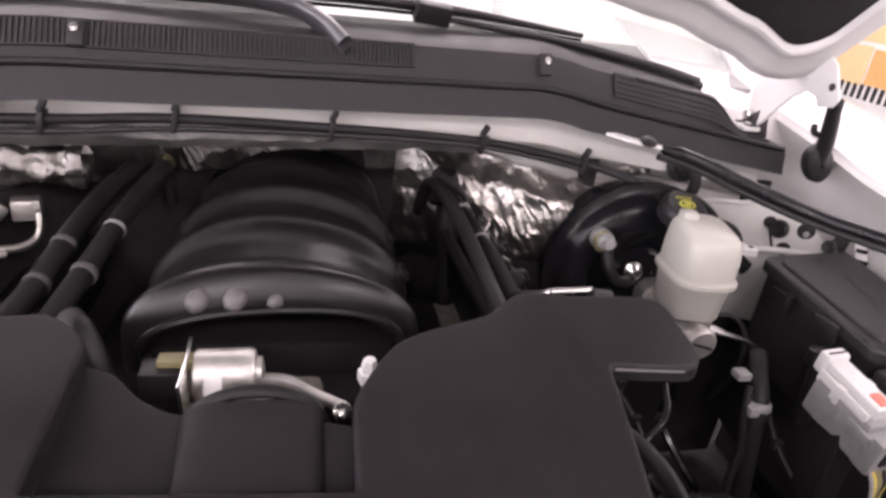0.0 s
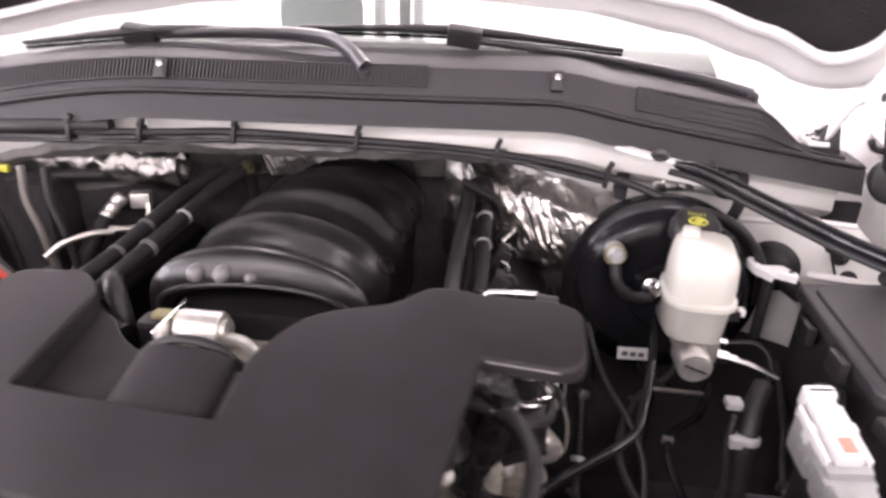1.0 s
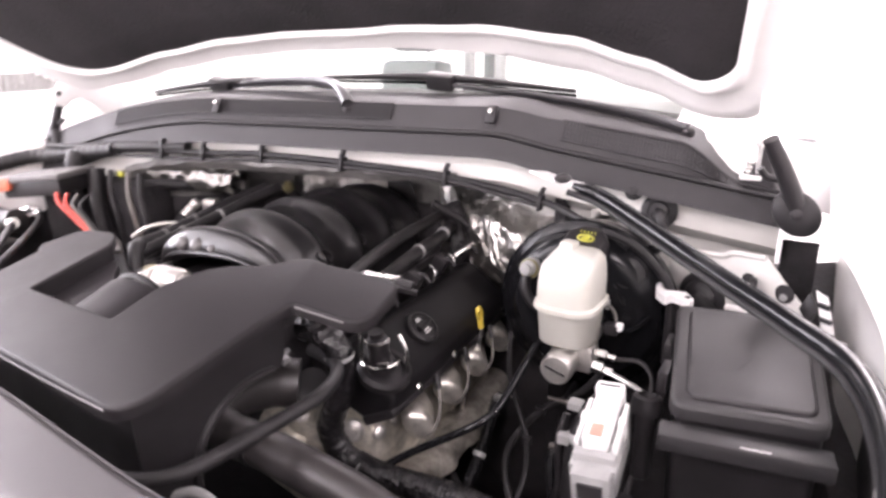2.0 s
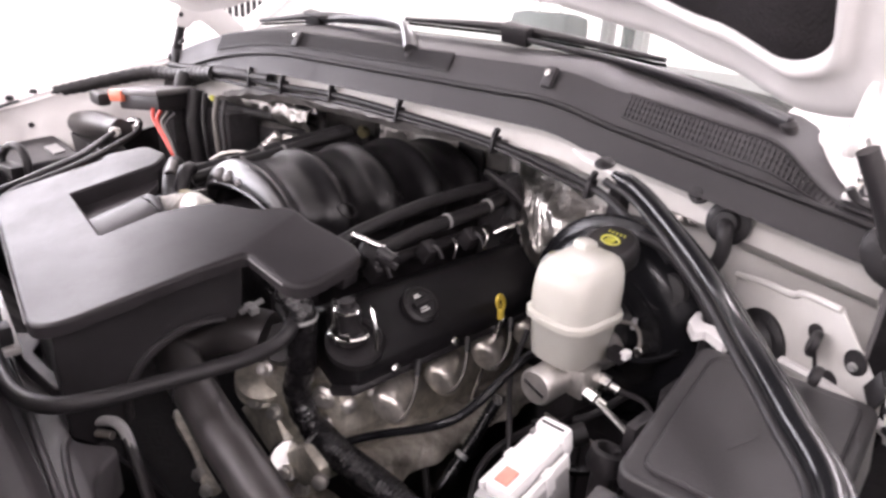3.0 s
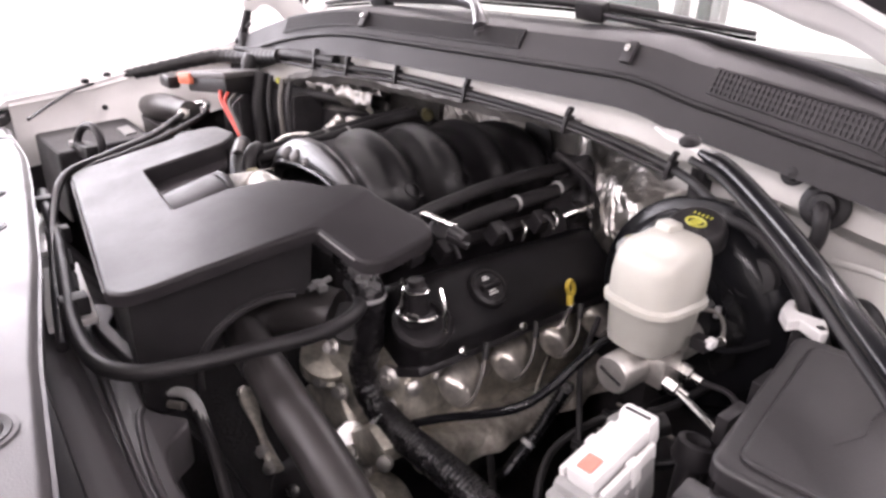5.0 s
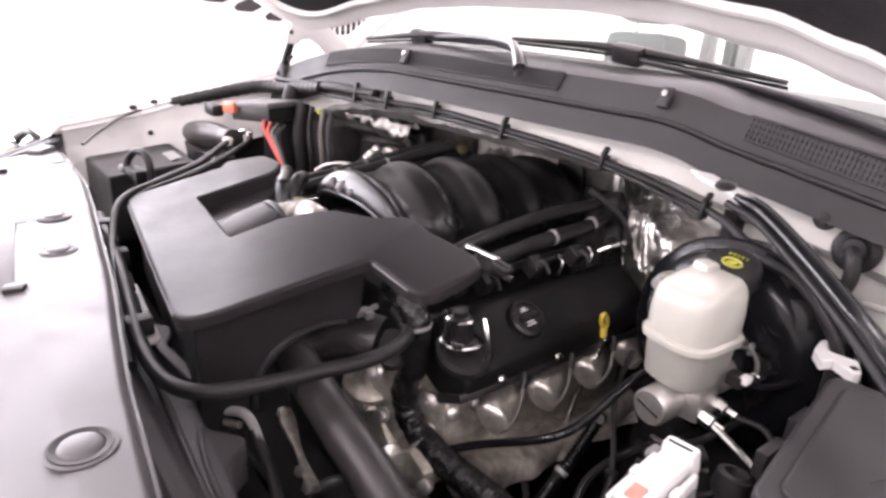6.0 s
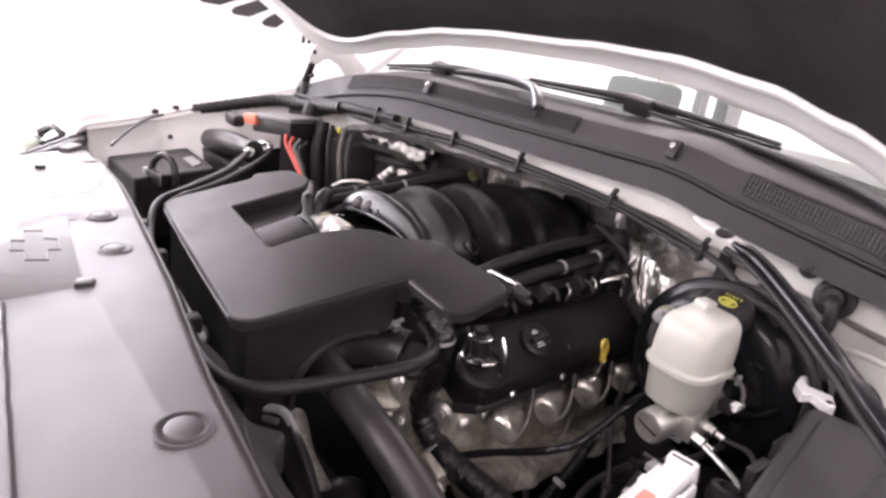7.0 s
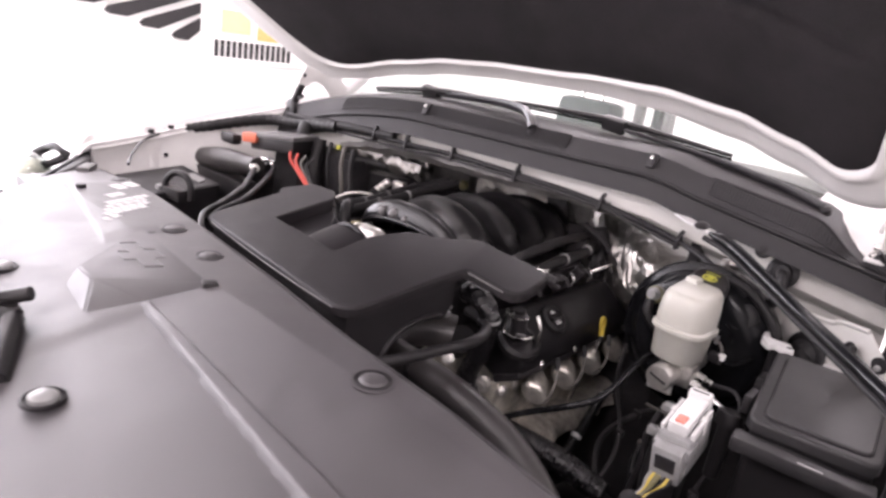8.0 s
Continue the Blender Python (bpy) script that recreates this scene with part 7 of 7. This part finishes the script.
    part("band", lathe([(0.0132, -0.003), (0.0140, 0.0), (0.0132, 0.003)], (-0.124, 0.645, 1.123), (0.15, 0.96, 0.2), 16), M_GREY, hs)
    sn = thing("pressure_sensor", (-0.065, 0.68, 1.15), "tan plastic pressure sensor behind the manifold", "sensor")
    part("bulb", lathe([(0.008, -0.012), (0.012, -0.008), (0.0135, 0.0), (0.012, 0.008), (0.008, 0.012), (0.006, 0.020), (0, 0.021)], (-0.098, 0.828, 1.147), (0.3, -0.6, 0.6), 18), M_TAN, sn)
    part("stem", rod((-0.092, 0.842, 1.08), (-0.097, 0.832, 1.142), 0.009), M_BLACK, sn)
    for x, y, z, lean in ((-0.255, 0.738, 1.203, 0.0), (-0.196, 0.752, 1.196, 0.010)):
        tab = thing("firewall_tab", (x, y, z - 0.016), "pale painted metal tab below the harness", "tab", "firewall tabs")
        part("tab", extrude_profile([(x - 0.017 - lean * 0.5, y, z + 0.016), (x + 0.016 - lean * 0.5, y, z + 0.016), (x + 0.016 + lean, y, z - 0.014), (x - 0.008 + lean, y, z - 0.016)], (0, 0.004, 0), 0.001), M_FIRE, tab)
    lamp = thing("headlamp", (-0.78, 0.02, 1.0), "clear headlamp with black rim at the front corner", "headlamp")
    part("housing", box((-1.00, -0.06, 0.86), (-0.83, 0.085, 1.005), 0.02), M_WHITE, lamp, "white painted surround")

    def dome(u, v):
        a_, b_ = math.pi * (0.02 + 0.96 * u), math.pi * (0.02 + 0.96 * v)
        return (-0.905 + 0.075 * math.cos(a_), 0.020 + 0.062 * math.cos(b_) * math.sin(a_) - 0.3 * 0.06 * math.sin(b_), 1.008 + 0.068 * math.sin(b_) * math.sin(a_) ** 0.8)
    part("reflector", sheet(lambda u, v: Vector((-0.905, 0.020, 1.0)).lerp(Vector(dome(u, v)), 0.80), 16, 12, 0.002), M_ALUDULL, lamp)
    part("lens", sheet(dome, 24, 18, 0.003), M_GLASS, lamp, "clear curved lens")
    trim = [(-0.595, -0.058), (-0.695, 0.012), (-0.805, 0.085), (-0.842, 0.134), (-0.764, 0.112), (-0.650, 0.026), (-0.553, -0.068)]
    part("trim", prism(round_corners(trim, [0.004, 0.02, 0.02, 0.008, 0.01, 0.02, 0.004], 3), lambda x, y: 1.090, 0.022, 0.005), M_COWL, lamp, "dark grey plastic trim strip")
    part("trim_stub", box((-0.682, 0.050, 1.082), (-0.622, 0.078, 1.098), 0.004, rot=(0, 0, -38)), M_BATT, lamp)
    part("rim", tube([(-0.985, 0.00, 1.010), (-0.965, 0.035, 1.055), (-0.925, 0.055, 1.082), (-0.885, 0.062, 1.094), (-0.850, 0.070, 1.088), (-0.825, 0.085, 1.075)], 0.008, 10, 6, flat=1.6), M_BLACK, lamp)
    part("lens_bar", tube([(-0.945, -0.035, 1.012), (-0.905, 0.005, 1.032), (-0.870, 0.045, 1.052), (-0.845, 0.085, 1.078), (-0.825, 0.105, 1.086)], lambda t: 0.008 + 0.005 * t, 10, 6), M_COWL, lamp)


far_corner()


def deep_wiring():
    """Leads, brackets and labels in the dark well under the brake booster."""
    random.seed(21)
    runs = [((0.52, 0.68, 0.98), (0.545, 0.62, 0.93), (0.60, 0.56, 0.86), (0.61, 0.50, 0.80), (0.57, 0.44, 0.74)),
            ((0.69, 0.70, 0.95), (0.655, 0.66, 0.91), (0.60, 0.62, 0.88), (0.575, 0.54, 0.84), (0.62, 0.47, 0.79), (0.70, 0.42, 0.76)),
            ((0.72, 0.66, 0.90), (0.70, 0.62, 0.87), (0.645, 0.56, 0.86), (0.665, 0.50, 0.81), (0.72, 0.42, 0.74)),
            ((0.79, 0.62, 0.98), (0.785, 0.54, 0.93), (0.775, 0.47, 0.88), (0.80, 0.40, 0.82)),
            ((0.50, 0.50, 0.80), (0.56, 0.46, 0.78), (0.64, 0.44, 0.78), (0.74, 0.43, 0.80))]
    for k, pts in enumerate(runs):
        w = thing("wire_lead", pts[0], "thin black lead in the dark engine bay", "wire", "engine bay leads")
        part("lead", tube(pts, 0.0045 + 0.0012 * (k % 3), 8, 7), (M_BLACK, M_RUBBER, M_GLOSSRUB)[k % 3], w)
        c = Vector(pts[2])
        part("clip", box(c - Vector((0.008, 0.004, 0.006)), c + Vector((0.008, 0.006, 0.008)), 0.002), (M_COWL, M_BLACK, M_LEAD)[k % 3], w)
    br = thing("booster_bracket", (0.62, 0.77, 0.85), "black bracket with a slim grey rail below the reservoir", "bracket")
    part("plate", box((0.56, 0.774, 0.80), (0.69, 0.782, 0.905), 0.004), M_BLACK, br)
    part("rail", box((0.612, 0.616, 0.908), (0.700, 0.622, 0.913), 0.002), M_LEAD, br)
    part("rail_stem", tube([(0.64, 0.619, 0.910), (0.63, 0.69, 0.890), (0.62, 0.775, 0.87)], 0.006, 8, 5), M_BLACK, br)
    rn = thing("wheel_well_hose", (0.60, 0.40, 0.70), "wide dark hose arched low in the engine bay", "hose")
    part("hose", tube([(0.55, 0.46, 0.70), (0.58, 0.44, 0.77), (0.64, 0.43, 0.80), (0.70, 0.42, 0.78), (0.74, 0.41, 0.72)], 0.020, 14, 7), M_RUBBER, rn)
    part("collar", lathe([(0.021, -0.005), (0.023, 0), (0.021, 0.005)], (0.64, 0.43, 0.80), (1, -0.1, 0), 18), M_LEAD, rn)


deep_wiring()


# ---- cab and showroom beyond ----
def beyond():
    seat = thing("car_seat", (-0.17, 1.55, 0.5), "dark green cloth front seat seen through the windshield", "car seat")
    part("backrest", box((-0.275, 1.46, 0.80), (-0.065, 1.58, 1.40), 0.03, rot=(-4, 0, 0)), M_SEAT, seat)
    part("headrest", box((-0.255, 1.50, 1.425), (-0.085, 1.58, 1.56), 0.03, rot=(-4, 0, 0)), M_SEAT, seat)
    for x in (-0.21, -0.13):
        part("post", rod((x, 1.53, 1.37), (x, 1.54, 1.45), 0.007), M_STEEL, seat)
    roof = single("cab_roof", sheet(lambda u_, v_: (-0.70 + 1.64 * u_, 1.55 + 1.3 * v_, 1.80 + 0.05 * math.sin(math.pi * v_) + 0.03 * math.sin(math.pi * u_)), 10, 10, 0.02), M_WHITE, (0.1, 2.1, 1.8), "white painted cab roof above the windshield", "car roof")
    part("cab_floor", box((-0.72, 1.2, 0.45), (0.95, 2.8, 0.50)), M_DARK, roof)
    part("seat_base", box((-0.275, 1.46, 0.50), (-0.065, 1.78, 0.84), 0.04), M_SEAT, seat)
    for x, m in ((-0.035, M_GREY), (0.035, M_SEAT), (0.075, M_GREY)):
        part("door_post", box((x - 0.014, 1.62, 0.50), (x + 0.014, 1.66, 1.78), 0.004), m, roof)
    for x in (-0.72, 0.94):
        part("pillar", box((x - 0.03, 2.75, 0.48), (x + 0.03, 2.83, 1.80), 0.01), M_WHITE, roof)
    b1 = thing("wall_banner", (7.4, 7.4, 0.2), "orange and white wall banner with a striped border", "banner", "showroom banners")
    part("sheet", box((7.44, 6.3, 0.30), (7.49, 8.3, 1.75)), M_WALL, b1)
    for y, z, h_, m in ((6.9, 0.75, 0.45, M_AMBER), (7.5, 0.75, 0.5, M_PEACH), (7.15, 1.25, 0.4, M_PEACH), (7.85, 1.2, 0.35, M_AMBER)):
        part("colour_block", box((7.425, y - 0.28, z - h_ / 2), (7.438, y + 0.28, z + h_ / 2)), m, b1)
    for k in range(17):
        y = 6.35 + 0.115 * k
        part("stripe", box((7.425, y, 0.33), (7.438, y + 0.055, 0.52)), M_COWL, b1)
    b2 = thing("wall_banner", (-7.4, 4.6, 0.9), "yellow and white wall banner with a striped border", "banner", "showroom banners")
    part("sheet", box((-7.49, 3.90, 0.85), (-7.44, 5.6, 2.1)), M_WALL, b2)
    for y, z, h_, m in ((4.25, 1.38, 0.3, M_PEACH), (4.80, 1.30, 0.25, M_AMBER), (4.5, 1.75, 0.3, M_PEACH)):
        part("colour_block", box((-7.438, y - 0.22, z - h_ / 2), (-7.425, y + 0.22, z + h_ / 2)), m, b2)
    for k in range(14):
        y = 4.0 + 0.088 * k
        part("stripe", box((-7.438, y - 0.06, 0.91), (-7.425, y - 0.006, 1.13)), M_COWL, b2)
    g = thing("wall_graphic", (-7.4, 3.0, 1.1), "large black slanted stripes painted on the wall", "wall graphic")
    for k in range(4):
        c = 0.41 * k
        prof = [(-7.44, 3.74, 1.21 + 0.22 * k), (-7.44, 3.74, 1.37 + 0.19 * k), (-7.44, 3.42 - c, 1.17 + 0.10 * k), (-7.44, 3.37 - c, 1.12 + 0.10 * k), (-7.44, 3.41 - c, 1.08 + 0.10 * k), (-7.44, 3.57 - c * 0.93, 1.07 + 0.10 * k)]
        part("stripe", extrude_profile(prof, (-0.04, 0, 0)), M_COWL, g)


M_SEAT = mat("dark_green_cloth", (0.045, 0.066, 0.062), 0.9, grain=0.5, grain_size=0.003, wear=0.15)
M_AMBER = mat("amber_print", (0.85, 0.42, 0.16), 0.6, wear=0.05)
M_PEACH = mat("peach_print", (0.88, 0.60, 0.32), 0.6, wear=0.05)
beyond()
